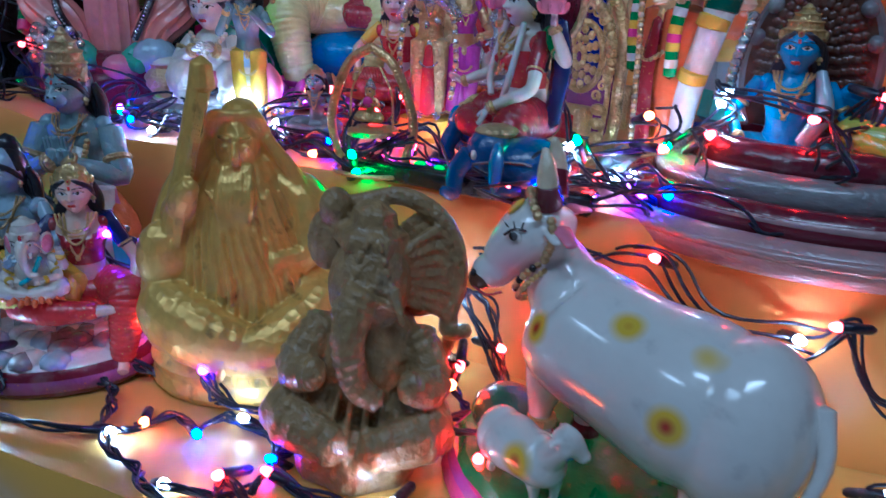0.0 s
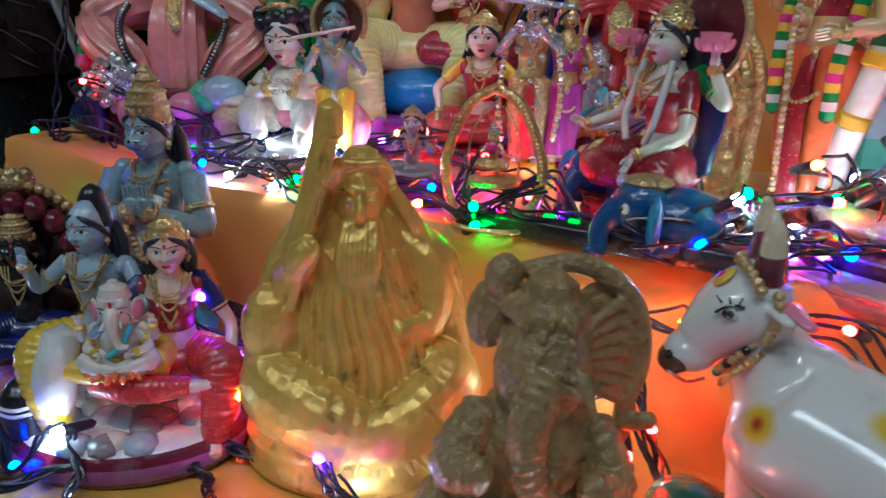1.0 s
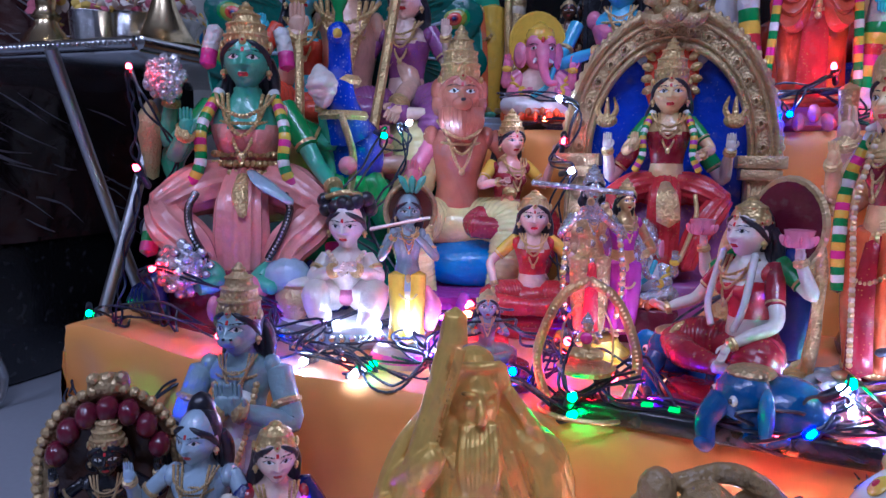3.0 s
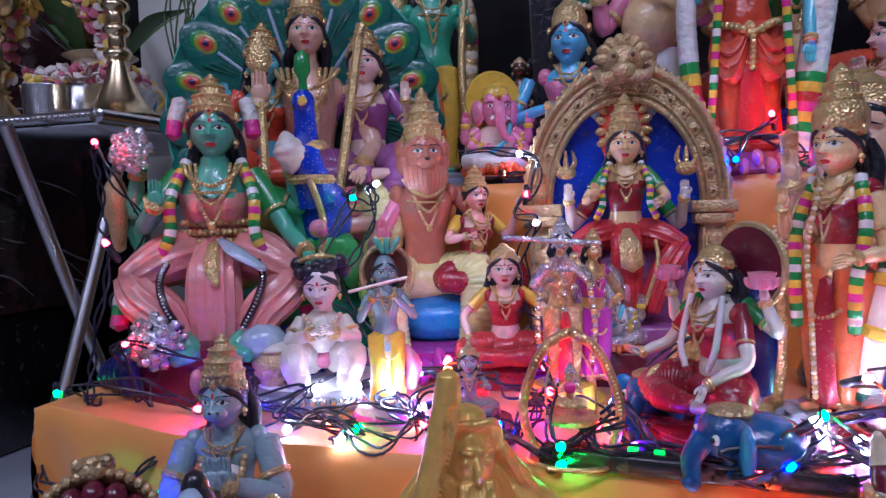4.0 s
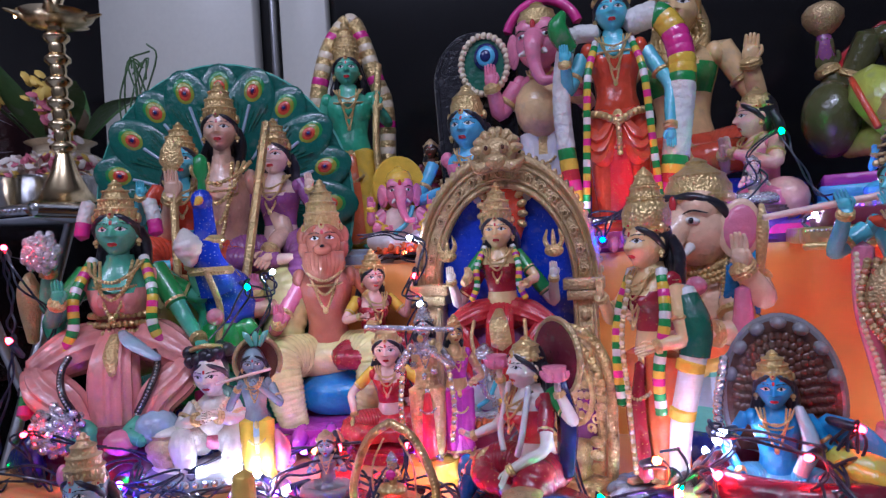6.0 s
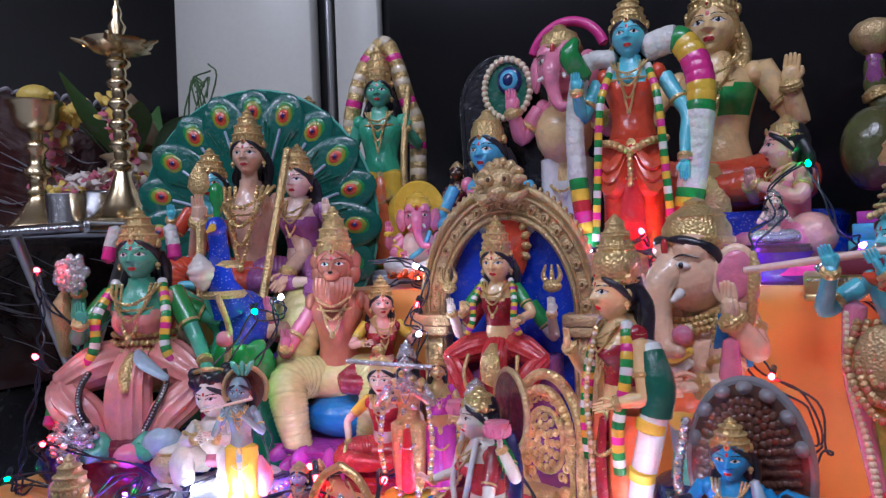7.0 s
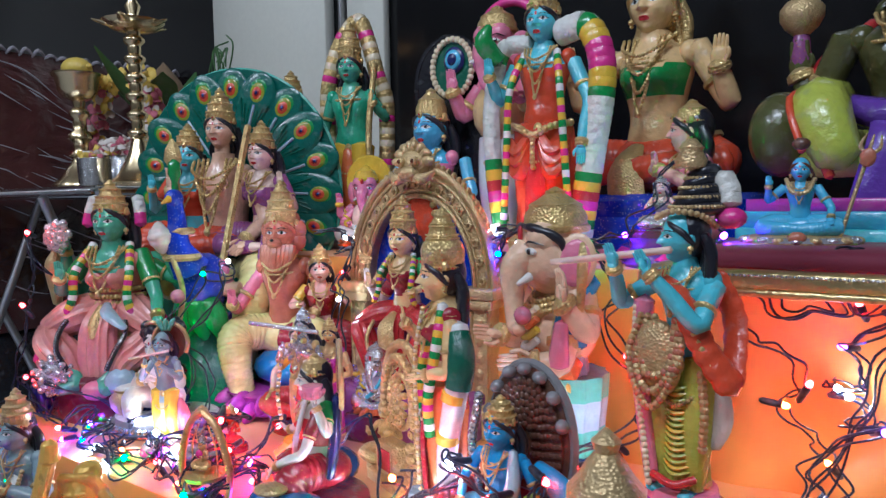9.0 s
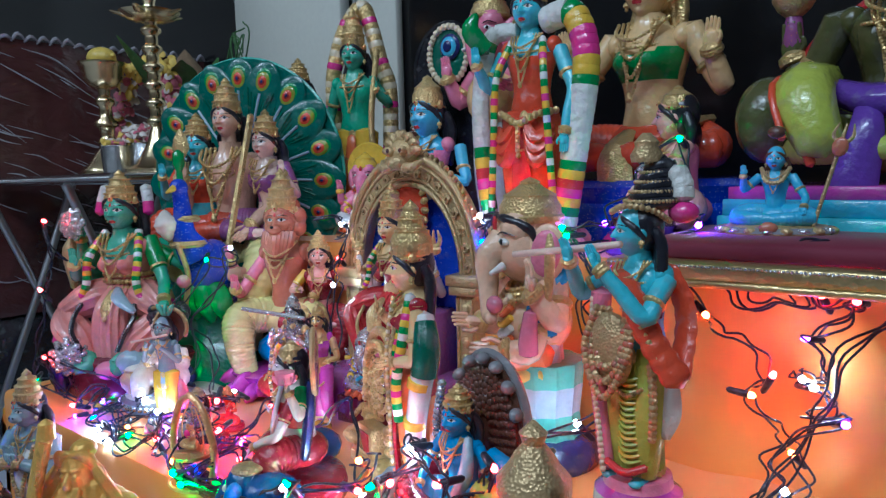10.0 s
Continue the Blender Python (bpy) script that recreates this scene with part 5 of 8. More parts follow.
    s.beads([(0, -0.10, 0.41), (0, -0.105, 0.36), (0.0, -0.10, 0.31)], 0.010, "gold", 1.4)


figure("blue_deity_figurine", standing, dict(skin="cyan", cloth="vermilion", top="vermilion", bands="vermilion", pleats=19, fall="red", head=0.070, foot=0.065, w=0.10, long=1.4, gold="gold", rows=3, wide=1.15,
       arms=[((-0.10, 0, 0.58), (-0.15, -0.03, 0.47), (-0.155, -0.10, 0.55), (0, 0, 1)), ((0.10, 0, 0.58), (0.165, -0.04, 0.45), (0.155, -0.09, 0.30), (0, 0, -1))]),
       (-0.083, 0.735, T2), 0.330, 4, "large blue-faced standing deity in red with striped garland", vis_extra)

# golden seated goddess
figure("golden_goddess_figurine", seated, dict(skin="yellowskin", cloth="vermilion", top=None, bust="green", female=True, leg=0.76, seat=0.20, head=0.085, spread=0.23, w=0.14, arm=0.036, long=2.0, rows=3, border="gold", fall="gold",
       base=plinth("royal", 0.33, 0.17), hair="gold", tall=1.0,
       arms=[((0.13, 0, 0.37), (0.215, 0.01, 0.21), (0.19, -0.05, 0.31), (0.15, 0, 1)), ((-0.13, 0, 0.37), (-0.22, -0.04, 0.23), (-0.22, -0.10, 0.33), (0, 0, 1))]),
       (-0.013, 0.892, T2), 0.426, -6, "large golden seated goddess with green blouse on blue base")


# green monkey deity with mace, seated on striped pedestal
def greenh_extra(s):
    s.lathe([(0.022, 0), (0.028, 0.02), (0.022, 0.08), (0.018, 0.10)], "plum", (-0.262, 0.02, 0.52), n=10)
    s.lathe([(0.02, 0), (0.042, 0.02), (0.056, 0.045), (0.056, 0.07), (0.040, 0.09), (0.015, 0.10)], "oldgold", (-0.262, 0.02, 0.61), n=16, pleats=10, depth=0.03)
    s.tube([(-0.10, 0.08, 0.62), (-0.22, 0.06, 0.50), (-0.20, 0.04, 0.36)], [0.04, 0.07, 0.05], "red", flat=0.5)
    s.tube([(-0.04, -0.14, 0.36), (-0.02, -0.20, 0.30), (-0.04, -0.22, 0.14)], [0.02, 0.035, 0.05], "purple", flat=0.5)
    s.tube([(-0.14, -0.10, 0.40), (0.0, -0.15, 0.36), (0.16, -0.12, 0.40)], [0.03, 0.04, 0.03], "purple")
    for i, (m, a, b) in enumerate((("hotpink", 0.0, 0.03), ("cyan", 0.03, 0.10), ("sky", 0.10, 0.14), ("magenta", 0.14, 0.17))):
        s.block((0.06, -0.05, (a + b) / 2), (0.78 - 0.02 * i, 0.50 - 0.02 * i, b - a), m)
    s.ball((-0.265, -0.12, 0.335), (0.078, 0.10, 0.110), "olive", n=18, m=12)
    s.tube([(-0.14, -0.16, 0.36), (-0.15, -0.23, 0.30), (-0.12, -0.24, 0.22)], 0.012, "vermilion")
    s.tube([(-0.15, -0.06, 0.43), (-0.16, -0.19, 0.385), (-0.10, -0.24, 0.26)], [0.04, 0.070, 0.05], "lime")
    s.tube([(-0.20, -0.05, 0.45), (-0.215, -0.23, 0.41), (-0.17, -0.28, 0.28)], 0.009, "vermilion")
    s.ball((0, -0.115, 0.675), (0.055, 0.05, 0.04), "tawny")


figure("monkey_deity_figurine", seated, dict(skin="olive", cloth="lime", top=None, leg=0.66, seat=0.22, w=0.16, arm=0.045, head=0.085, spread=0.23, long=1.0, rows=3, hair="olive",
       arms=[((-0.16, 0, 0.36), (-0.24, 0.02, 0.19), (-0.262, 0.01, 0.29), (0, 0, 1)), ((0.16, 0, 0.36), (0.28, -0.02, 0.24), (0.20, -0.14, 0.24))]),
       (0.245, 0.85, T2), 0.385, -8, "olive green monkey deity with mace on striped pedestal", greenh_extra)


# standing goddess with long hair, turned aside
def standw_extra(s):
    s.beads([(-0.01, -0.075, 0.66), (-0.03, -0.10, 0.50), (-0.02, -0.10, 0.34), (-0.01, -0.095, 0.10)], 0.009, ["gold", "cream"], 1.4)
    lotus(s, (0, 0, 0), 0.15, 0.05, "paleblue", 12)
    for q in (-1, 1):
        s.garland([(q * 0.06, -0.02, 0.68), (q * 0.095, -0.05, 0.55), (q * 0.085, -0.075, 0.40), (q * 0.08, -0.07, 0.28)], 0.017, STRIPES, 20)
    s.tube([(0.10, 0.02, 0.62), (0.135, 0.02, 0.52), (0.13, 0.0, 0.40), (0.10, -0.02, 0.24), (0.08, -0.02, 0.10)], [0.030, 0.040, 0.036, 0.033, 0.028], "white", n=12)
    s.tube([(0.105, 0.02, 0.60), (0.137, 0.02, 0.52), (0.135, 0.01, 0.44)], [0.036, 0.045, 0.042], "darkgreen", n=12)
    s.tube([(0.132, 0.0, 0.425), (0.128, -0.005, 0.40)], 0.040, "yellow", n=12, per=1)
    s.tube([(0.112, -0.02, 0.295), (0.105, -0.02, 0.27)], 0.037, "yellow", n=12, per=1)
    s.tube([(0.086, -0.02, 0.12), (0.083, -0.02, 0.10)], 0.032, "darkgreen", n=12, per=1)


figure("goddess_figurine", standing, dict(skin="yellowskin", cloth="orange", top="deepred", female=True, bands=["deepred", "gold", "orange", "orange", "orange"], pleats=13, head=0.080, crown=DOME, tall=1.35, long=2.7, rows=3, foot=0.05,
       wide=1.05, fall="deepred", arms=[((-0.09, 0, 0.58), (-0.13, -0.05, 0.48), (-0.08, -0.13, 0.56), (0, 0, 1)), ((0.09, 0, 0.58), (0.13, -0.02, 0.44), (0.09, -0.09, 0.42))]),
       (-0.051, 0.497, T1), 0.252, -46, "standing goddess in orange sari with long black hair and garland", standw_extra)


# large elephant-headed figure
def bgan_extra(s):
    s.ball((0, -0.02, 0.50), (0.125, 0.12, 0.125), "peach", n=20, m=14)
    elephant_head(s, (0, -0.055, 0.755), 0.138, "peach", "gold", crown=LOW)
    for q in (-1, 1):
        s.tube([(0, -0.150, 0.855), (q * 0.06, -0.140, 0.850), (q * 0.112, -0.075, 0.815), (q * 0.122, -0.055, 0.755)], [0.008, 0.016, 0.016, 0.004], "hair", n=8)
    for r in (0.105, 0.118, 0.130):
        s.beads([(r * math.cos(a), -0.02 + 0.95 * r * math.sin(a), 0.655 - 1.4 * (r - 0.105) + 0.05 * math.sin(a)) for a in np.linspace(math.pi, 2 * math.pi, 13)], 0.010, "gold", 1.5)
    for i in range(5):
        z = 0.58 - 0.035 * i
        s.tube([(-0.120, -0.04, z), (-0.05, -0.135, z - 0.03), (0.02, -0.145, z - 0.02), (0.06, -0.13, z + 0.01)], 0.013, ["cream", "orange", "yellow", "blossom", "orange"][i], n=8)
    s.beads([(-0.125, -0.03, 0.46), (-0.07, -0.13, 0.42), (0.02, -0.155, 0.41), (0.11, -0.09, 0.45)], 0.013, "gold", 1.4)
    s.tube([(0.12, 0.03, 0.68), (0.14, -0.03, 0.60), (0.145, -0.04, 0.48)], [0.040, 0.048, 0.050], "azure", n=12, flat=0.7)
    s.beads([(0.10, -0.03, 0.68), (0.115, -0.085, 0.60), (0.115, -0.095, 0.48)], 0.008, "gold", 1.5)
    s.beads([(-0.03, -0.17, 0.75), (0.0, -0.185, 0.70), (0.03, -0.17, 0.75)], 0.008, "gold", 1.6)
    s.ball((0.10, -0.195, 0.575), (0.035, 0.028, 0.030), "pink")
    s.tube([(0.19, -0.10, 0.56), (0.195, -0.11, 0.48), (0.19, -0.11, 0.43)], [0.022, 0.030, 0.034], "pink", n=10)
    s.tube([(0.10, 0.0, 0.66), (0.02, -0.14, 0.54), (-0.10, -0.08, 0.44)], 0.022, "gold", n=8)
    s.tube([(0.13, -0.03, 0.62), (0.13, -0.05, 0.52)], [0.05, 0.055], "blue", n=12)
    s.tube([(-0.10, -0.02, 0.40), (0.0, -0.13, 0.37), (0.10, -0.02, 0.40)], [0.05, 0.06, 0.05], "orange", n=12)
    s.tube([(-0.10, -0.03, 0.34), (0.0, -0.13, 0.31), (0.10, -0.03, 0.34)], [0.035, 0.045, 0.035], "lemon", n=12)
    s.lathe([(0.19, 0), (0.20, 0.03), (0.18, 0.08), (0.14, 0.10)], "navy", n=26)
    s.lathe([(0.13, 0.09), (0.12, 0.18), (0.13, 0.28), (0.135, 0.36)], ["seagreen", "paleblue", "seagreen"], n=36, pleats=12, depth=0.05)
    s.tube([(-0.19, -0.10, 0.66), (-0.185, -0.12, 0.80)], [0.02, 0.03], "gold")
    s.tube([(0.215, -0.05, 0.60), (0.235, -0.05, 0.74), (0.235, -0.05, 0.81)], [0.012, 0.018, 0.008], "gold")


s = Sculpt(0.266)
standing(s, dict(skin="peach", cloth="paleblue", head=0.02, crown=None, hair=None, eyes=False, tilak=None, w=0.12, arm=0.045, rows=2, foot=0.07,
                 arms=[((-0.11, 0, 0.58), (-0.19, -0.05, 0.46), (-0.18, -0.12, 0.58), (0, 0, 1)), ((0.11, 0, 0.58), (0.20, -0.02, 0.46), (0.19, -0.10, 0.56), (0, 0, 1)),
                       ((0.10, -0.03, 0.50), (0.17, -0.10, 0.36), (0.14, -0.18, 0.36)), ((-0.10, -0.03, 0.50), (-0.17, -0.12, 0.38), (-0.14, -0.20, 0.40))]))
bgan_extra(s)
thing("elephant_deity_figurine", s, pose(-0.004, 0.620, T1, 0, 0, -42), "large pink elephant-headed figurine with gold ornaments", "figurine", "painted figurines on the steps")


# flute player
def flute_extra(s):
    for i in range(5):
        z, r = 0.87 + 0.026 * i, 0.062 - 0.008 * i
        s.tube([(0.02 + r * math.cos(a), 0.03 + 0.008 * i + r * math.sin(a), z + 0.01 * math.cos(a)) for a in np.linspace(0, 2 * math.pi, 13)], 0.017, "hair", n=8, per=1)
        s.beads([(0.02 + 1.2 * r * math.cos(a), 0.03 + 0.008 * i + 1.2 * r * math.sin(a), z + 0.013) for a in np.linspace(0, 2 * math.pi, 13)], 0.006, "oldgold", 1.7)
    s.ball((0.02, 0.06, 0.93), (0.045, 0.045, 0.085), "hair", n=14)
    s.lathe([(0.040, 0), (0.044, 0.02), (0.030, 0.045), (0.034, 0.055), (0.012, 0.080)], "oldgold", (0.0, 0.03, 0.99), n=20, pleats=8, depth=0.05)
    s.beads([(-0.055, -0.05, 0.855), (0.0, -0.068, 0.872), (0.06, -0.03, 0.862), (0.075, 0.03, 0.83)], 0.010, "oldgold", 1.5)
    s.garland([(0.075, 0.06, 0.965), (0.095, 0.06, 0.925), (0.100, 0.055, 0.890)], 0.030, ["blossom", "blossom", "blossom"], 3)
    s.ball((0.103, 0.055, 0.852), (0.042, 0.040, 0.030), "hotpink", n=14)
    s.lathe([(0.125, -0.087), (0.13, 0.0), (0.125, 0.05), (0.10, 0.07), (0.095, 0.10)], ["magenta", "rosegrey", "magenta", "pink"], n=24)
    s.tube([(0.02, -0.105, 0.772), (-0.12, -0.135, 0.752), (-0.34, -0.16, 0.722)], [0.010, 0.011, 0.010], "fair", n=10, per=2)
    s.tube([(-0.07, 0.0, 0.70), (0.04, -0.09, 0.64), (0.10, -0.08, 0.52), (0.17, -0.06, 0.42)], [0.025, 0.034, 0.038, 0.042], "vermilion", n=12, per=16, folds=9, deep=0.15, flat=0.6)
    s.tube([(0.08, 0.02, 0.70), (0.13, 0.03, 0.58), (0.16, -0.04, 0.42)], [0.030, 0.034, 0.034], "vermilion", n=12, per=12, folds=7, deep=0.15, flat=0.4)
    s.beads([(-0.03, -0.085, 0.68), (0.05, -0.115, 0.62), (0.105, -0.10, 0.52), (0.16, -0.085, 0.42)], 0.010, "gold", 2.2)
    s.tube([(0.11, -0.02, 0.42), (0.12, -0.02, 0.32), (0.10, -0.02, 0.24)], [0.03, 0.035, 0.02], "white", flat=0.5)
    s.beads([(0.085, -0.06, 0.44), (0.10, -0.07, 0.34), (0.09, -0.06, 0.24)], 0.014, "oldgold", 1.3)
    for i in range(3):
        k = 1 - 0.25 * i
        s.beads([(-0.09 * k, -0.075, 0.58), (-0.10 * k - 0.01, -0.105, 0.46), (-0.03, -0.125, 0.34 + 0.045 * i), (0.045 * k, -0.115, 0.46), (0.05 * k, -0.09, 0.58)], 0.012, ["oldgold", "oldgold", "tawny"], 1.3)
    s.ball((-0.03, -0.085, 0.47), (0.075, 0.03, 0.11), "oldgold", n=14)
    s.tube([(-0.10, -0.04, 0.62), (-0.105, -0.05, 0.45), (-0.08, -0.07, 0.30), (-0.05, -0.075, 0.12)], [0.03, 0.028, 0.024, 0.02], "pink", n=8)
    s.beads([(-0.115, -0.06, 0.60), (-0.11, -0.075, 0.42), (-0.075, -0.09, 0.28), (-0.05, -0.095, 0.12)], 0.011, "cream", 1.5)
    for i in range(15):
        z = 0.16 + 0.017 * i
        s.tube([(-0.035, -0.05, z + 0.010), (0.02, -0.082, z - 0.004), (0.065, -0.045, z + 0.008)], [0.003, 0.006, 0.003], ["lime", "yellow", "lime"][i % 3], n=6)
    s.tube([(-0.04, -0.09, 0.145), (0.03, -0.10, 0.135), (0.07, -0.06, 0.15)], 0.012, "red", n=8)


figure("flute_player_figurine", standing, dict(skin="cyan", cloth="lime", top=None, bands=["cyan", "lime", "lime", "lime", "lime", "lime"], pleats=20, head=0.072, turn=-42, crown=None, long=3.2, foot=0.09, sway=0.02, rows=2,
       wide=0.74, arm=0.026, arms=[((-0.09, 0, 0.58), (-0.17, -0.05, 0.52), (-0.13, -0.15, 0.64), (-0.3, 0, 1)), ((0.09, 0, 0.58), (0.10, -0.11, 0.49), (-0.02, -0.16, 0.63), (-0.5, 0, 1))]),
       (0.122, 0.540, T1 + 0.022), 0.252, -14, "blue-skinned flute player figurine in lime dhoti and orange shawl", flute_extra)


# blue deity on serpent coils, hood behind
def naga_extra(s):
    for i in range(4):
        r = 0.70 - 0.11 * i
        z = 0.05 + 0.085 * i
        pts = [(0.08 + r * math.cos(a), -0.14 + 0.035 * i + 0.66 * r * math.sin(a), z) for a in np.linspace(0, 2 * math.pi, 25)]
        s.tube(pts, 0.070, ["rosegrey", "maroon", "grey", "maroon"][i], n=12, per=2)
        s.tube([(x * 1.07, y * 1.07 - 0.008, q + 0.02) for x, y, q in pts], 0.024, "rosegrey", n=8, per=2)
    out = arc(0.03, 0.60, 0.235, 0.37, -38, 218, 30)
    s.slab(out, 0.13, 0.20, "brown", "grey", 0.030)
    s.slab(arc(0.03, 0.60, 0.205, 0.32, -38, 218, 26), 0.115, 0.13, "brown")
    for i in range(7):
        a = radians(20 + 140 * i / 6)
        x, z = 0.03 + 0.225 * math.cos(a), 0.60 + 0.36 * math.sin(a)
        s.ball((x, 0.11, z), (0.036, 0.040, 0.030), "grey", (0, 90 - math.degrees(a), 0))
    for j in range(7):
        k = 0.95 - 0.11 * j
        n = int(30 * k)
        for i in range(n):
            a = radians(-30 + 240 * (i + 0.5 * (j % 2)) / n)
            s.ball((0.03 + 0.20 * k * math.cos(a), 0.110, 0.60 + 0.315 * k * math.sin(a)), (0.017, 0.010, 0.022), "brown", (0, 90 - math.degrees(a), 0), n=7, m=5)
    s.beads([(-0.20, 0.05, 0.32), (-0.24, 0.04, 0.55), (-0.20, 0.05, 0.80)], 0.024, "silver", 1.2, 8, 6)
    s.tube([(0.20, -0.10, 0.42), (0.34, -0.12, 0.38), (0.46, -0.06, 0.30), (0.54, -0.02, 0.20)], [0.06, 0.08, 0.07, 0.05], "lime", n=12)
    s.tube([(0.22, -0.16, 0.42), (0.37, -0.18, 0.36), (0.50, -0.10, 0.26)], [0.03, 0.045, 0.03], "yellow", n=10)
    s.tube([(0.18, 0.0, 0.55), (0.30, -0.02, 0.50), (0.40, 0.0, 0.40)], [0.04, 0.06, 0.05], "azure", n=10)
    s.tube([(0.09, -0.06, 0.62), (0.13, -0.12, 0.48), (0.08, -0.14, 0.36)], [0.02, 0.035, 0.03], "paleblue", n=8)


s = Sculpt(0.150)
old = s.at(0.0, -0.02, 0.14, 0, 0, 0, 0.98)
seated(s, dict(skin="azure", cloth="sky", top="azure", seat=0.08, head=0.098, w=0.14, crown=KIRITA, tall=0.85, long=2.4, rows=2, spread=0.22,
       arms=[((-0.14, 0, 0.36), (-0.22, -0.04, 0.22), (-0.14, -0.16, 0.14)), ((0.14, 0, 0.36), (0.24, -0.02, 0.22), (0.28, -0.12, 0.14))]))
s.m = old
naga_extra(s)
thing("serpent_deity_figurine", s, pose(0.022, 0.462, T1 - 0.012, 0, 0, -8), "blue deity seated on striped serpent coils under hood", "figurine", "painted figurines on the steps")


# seated goddess with blue elephants
def lak_extra(s):
    for x, y, t in ((0.26, -0.14, -20), (-0.30, 0.02, 10)):
        old = s.at(x, y, 0.02, 0, 0, t, 1.0)
        s.ball((0, 0.02, 0.10), (0.13, 0.17, 0.11), "elephant", n=16)
        for q in (-1, 1):
            s.ball((q * 0.12, -0.10, 0.12), (0.06, 0.025, 0.09), "blue", (0, 0, q * -20))
            s.ball((q * 0.06, -0.175, 0.15), (0.018, 0.012, 0.018), "white")
            s.ball((q * 0.062, -0.185, 0.15), 0.009, "black", n=6, m=5)
            s.ball((q * 0.075, -0.06, 0.035), (0.045, 0.085, 0.035), "elephant", n=12)
        s.ball((0, -0.11, 0.15), (0.09, 0.09, 0.09), "elephant", n=14)
        s.tube([(0, -0.18, 0.14), (0, -0.23, 0.07), (0.03, -0.24, 0.0), (0.06, -0.28, 0.02)], [0.045, 0.036, 0.028, 0.018], "elephant", n=10)
        s.ball((0, -0.09, 0.225), (0.07, 0.08, 0.025), "oldgold")
        s.m = old
    s.tube([(0.09, 0.08, 0.60), (0.14, 0.07, 0.45), (0.15, 0.04, 0.25)], [0.045, 0.060, 0.050], "navy", n=12, flat=0.5)
    for q in (-1, 1):
        arm(s, (q * 0.11, 0.03, 0.56), (q * 0.23, 0.03, 0.48), (q * 0.21, -0.02, 0.60), 0.026, "ivory", "green", point=(0, 0, 1))
        lotus(s, (q * 0.21, -0.03, 0.64), 0.05, 0.06, "pink", 8, 1)
    s.slab(arc(0.06, 0.70, 0.15, 0.16, 0, 360, 24)[:-1], 0.09, 0.11, "maroon", "oldgold", 0.014)
    s.tube([(-0.07, -0.06, 0.60), (-0.08, -0.11, 0.42), (-0.05, -0.12, 0.33)], 0.013, "white", n=8)
    s.tube([(0.07, -0.06, 0.60), (0.08, -0.11, 0.42), (0.05, -0.12, 0.33)], 0.013, "white", n=8)


s = Sculpt(0.166)
seated(s, dict(skin="ivory", cloth="deepred", top="red", female=True, seat=0.18, head=0.092, spread=0.24, hang=1, long=2.6, crown=LOW, sleeve="deepred", border="gold", rows=2,
       base=plinth("deepred", 0.30, 0.10), arms=[((-0.12, 0, 0.36), (-0.20, -0.06, 0.22), (-0.25, -0.16, 0.17), (-0.6, -0.6, 0.5)), ((0.12, 0, 0.36), (0.20, -0.08, 0.20), (0.12, -0.22, 0.12), (0, -0.5, -1))]))
lak_extra(s)
thing("goddess_figurine", s, pose(-0.134, 0.436, T1, 0, 0, -44), "ivory-faced seated goddess in red with blue elephants", "figurine", "painted figurines on the steps")

# gilt pierced back of a small throne
s = Sculpt(0.128)
rim = [(-0.22, 0.0), (-0.25, 0.25), (-0.25, 0.40), *arc(0, 0.60, 0.26, 0.38, 180, 0, 22), (0.25, 0.40), (0.25, 0.25), (0.22, 0.0)]
s.tube([(x, 0.02, z) for x, z in rim], 0.034, "gold", n=10, per=2)
s.tube([(0.78 * x, 0.0, 0.10 + 0.82 * z) for x, z in rim], 0.016, "gold", n=8, per=2)
s.tube([(x, 0.0, z) for x, z in arc(0, 0.58, 0.14, 0.19, 0, 360, 24)], 0.020, "gold", n=8, per=1)
for i in range(18):
    a = radians(-50 + 280 * i / 17)
    c = (0.185 * math.cos(a), 0.0, 0.58 + 0.27 * math.sin(a))
    s.tube([(c[0] + 0.032 * (1 - k / 12) * math.cos(k + a), c[1], c[2] + 0.032 * (1 - k / 12) * math.sin(k + a)) for k in np.linspace(0, 8, 14)], 0.009, "gold", n=6, per=1)
for j in range(3):
    for i in range(14 - 3 * j):
        a = 2 * math.pi * i / (14 - 3 * j)
        s.ball(((0.115 - 0.038 * j) * math.cos(a), -0.03, 0.58 + (0.155 - 0.05 * j) * math.sin(a)), (0.022, 0.02, 0.026), "gold", n=8, m=6)
for i in range(26):
    a = radians(-20 + 220 * i / 25)
    s.ball((0.21 * math.cos(a), -0.02, 0.58 + 0.31 * math.sin(a)), (0.034, 0.03, 0.034), "gold", n=8, m=6)
for q in (-1, 1):
    for z in (0.06, 0.14, 0.22, 0.30):
        s.ball((q * 0.16, -0.02, z), (0.05, 0.035, 0.035), "gold")
s.block((0, -0.06, 0.04), (0.46, 0.20, 0.08), "gold")
s.block((0, -0.07, 0.20), (0.24, 0.14, 0.22), "gold")
s.block((0, -0.142, 0.20), (0.16, 0.02, 0.14), "red")
thing("throne_back", s, pose(-0.118, 0.520, T1, 0, 0, -22), "small gilt throne back with pierced scrollwork", "throne")

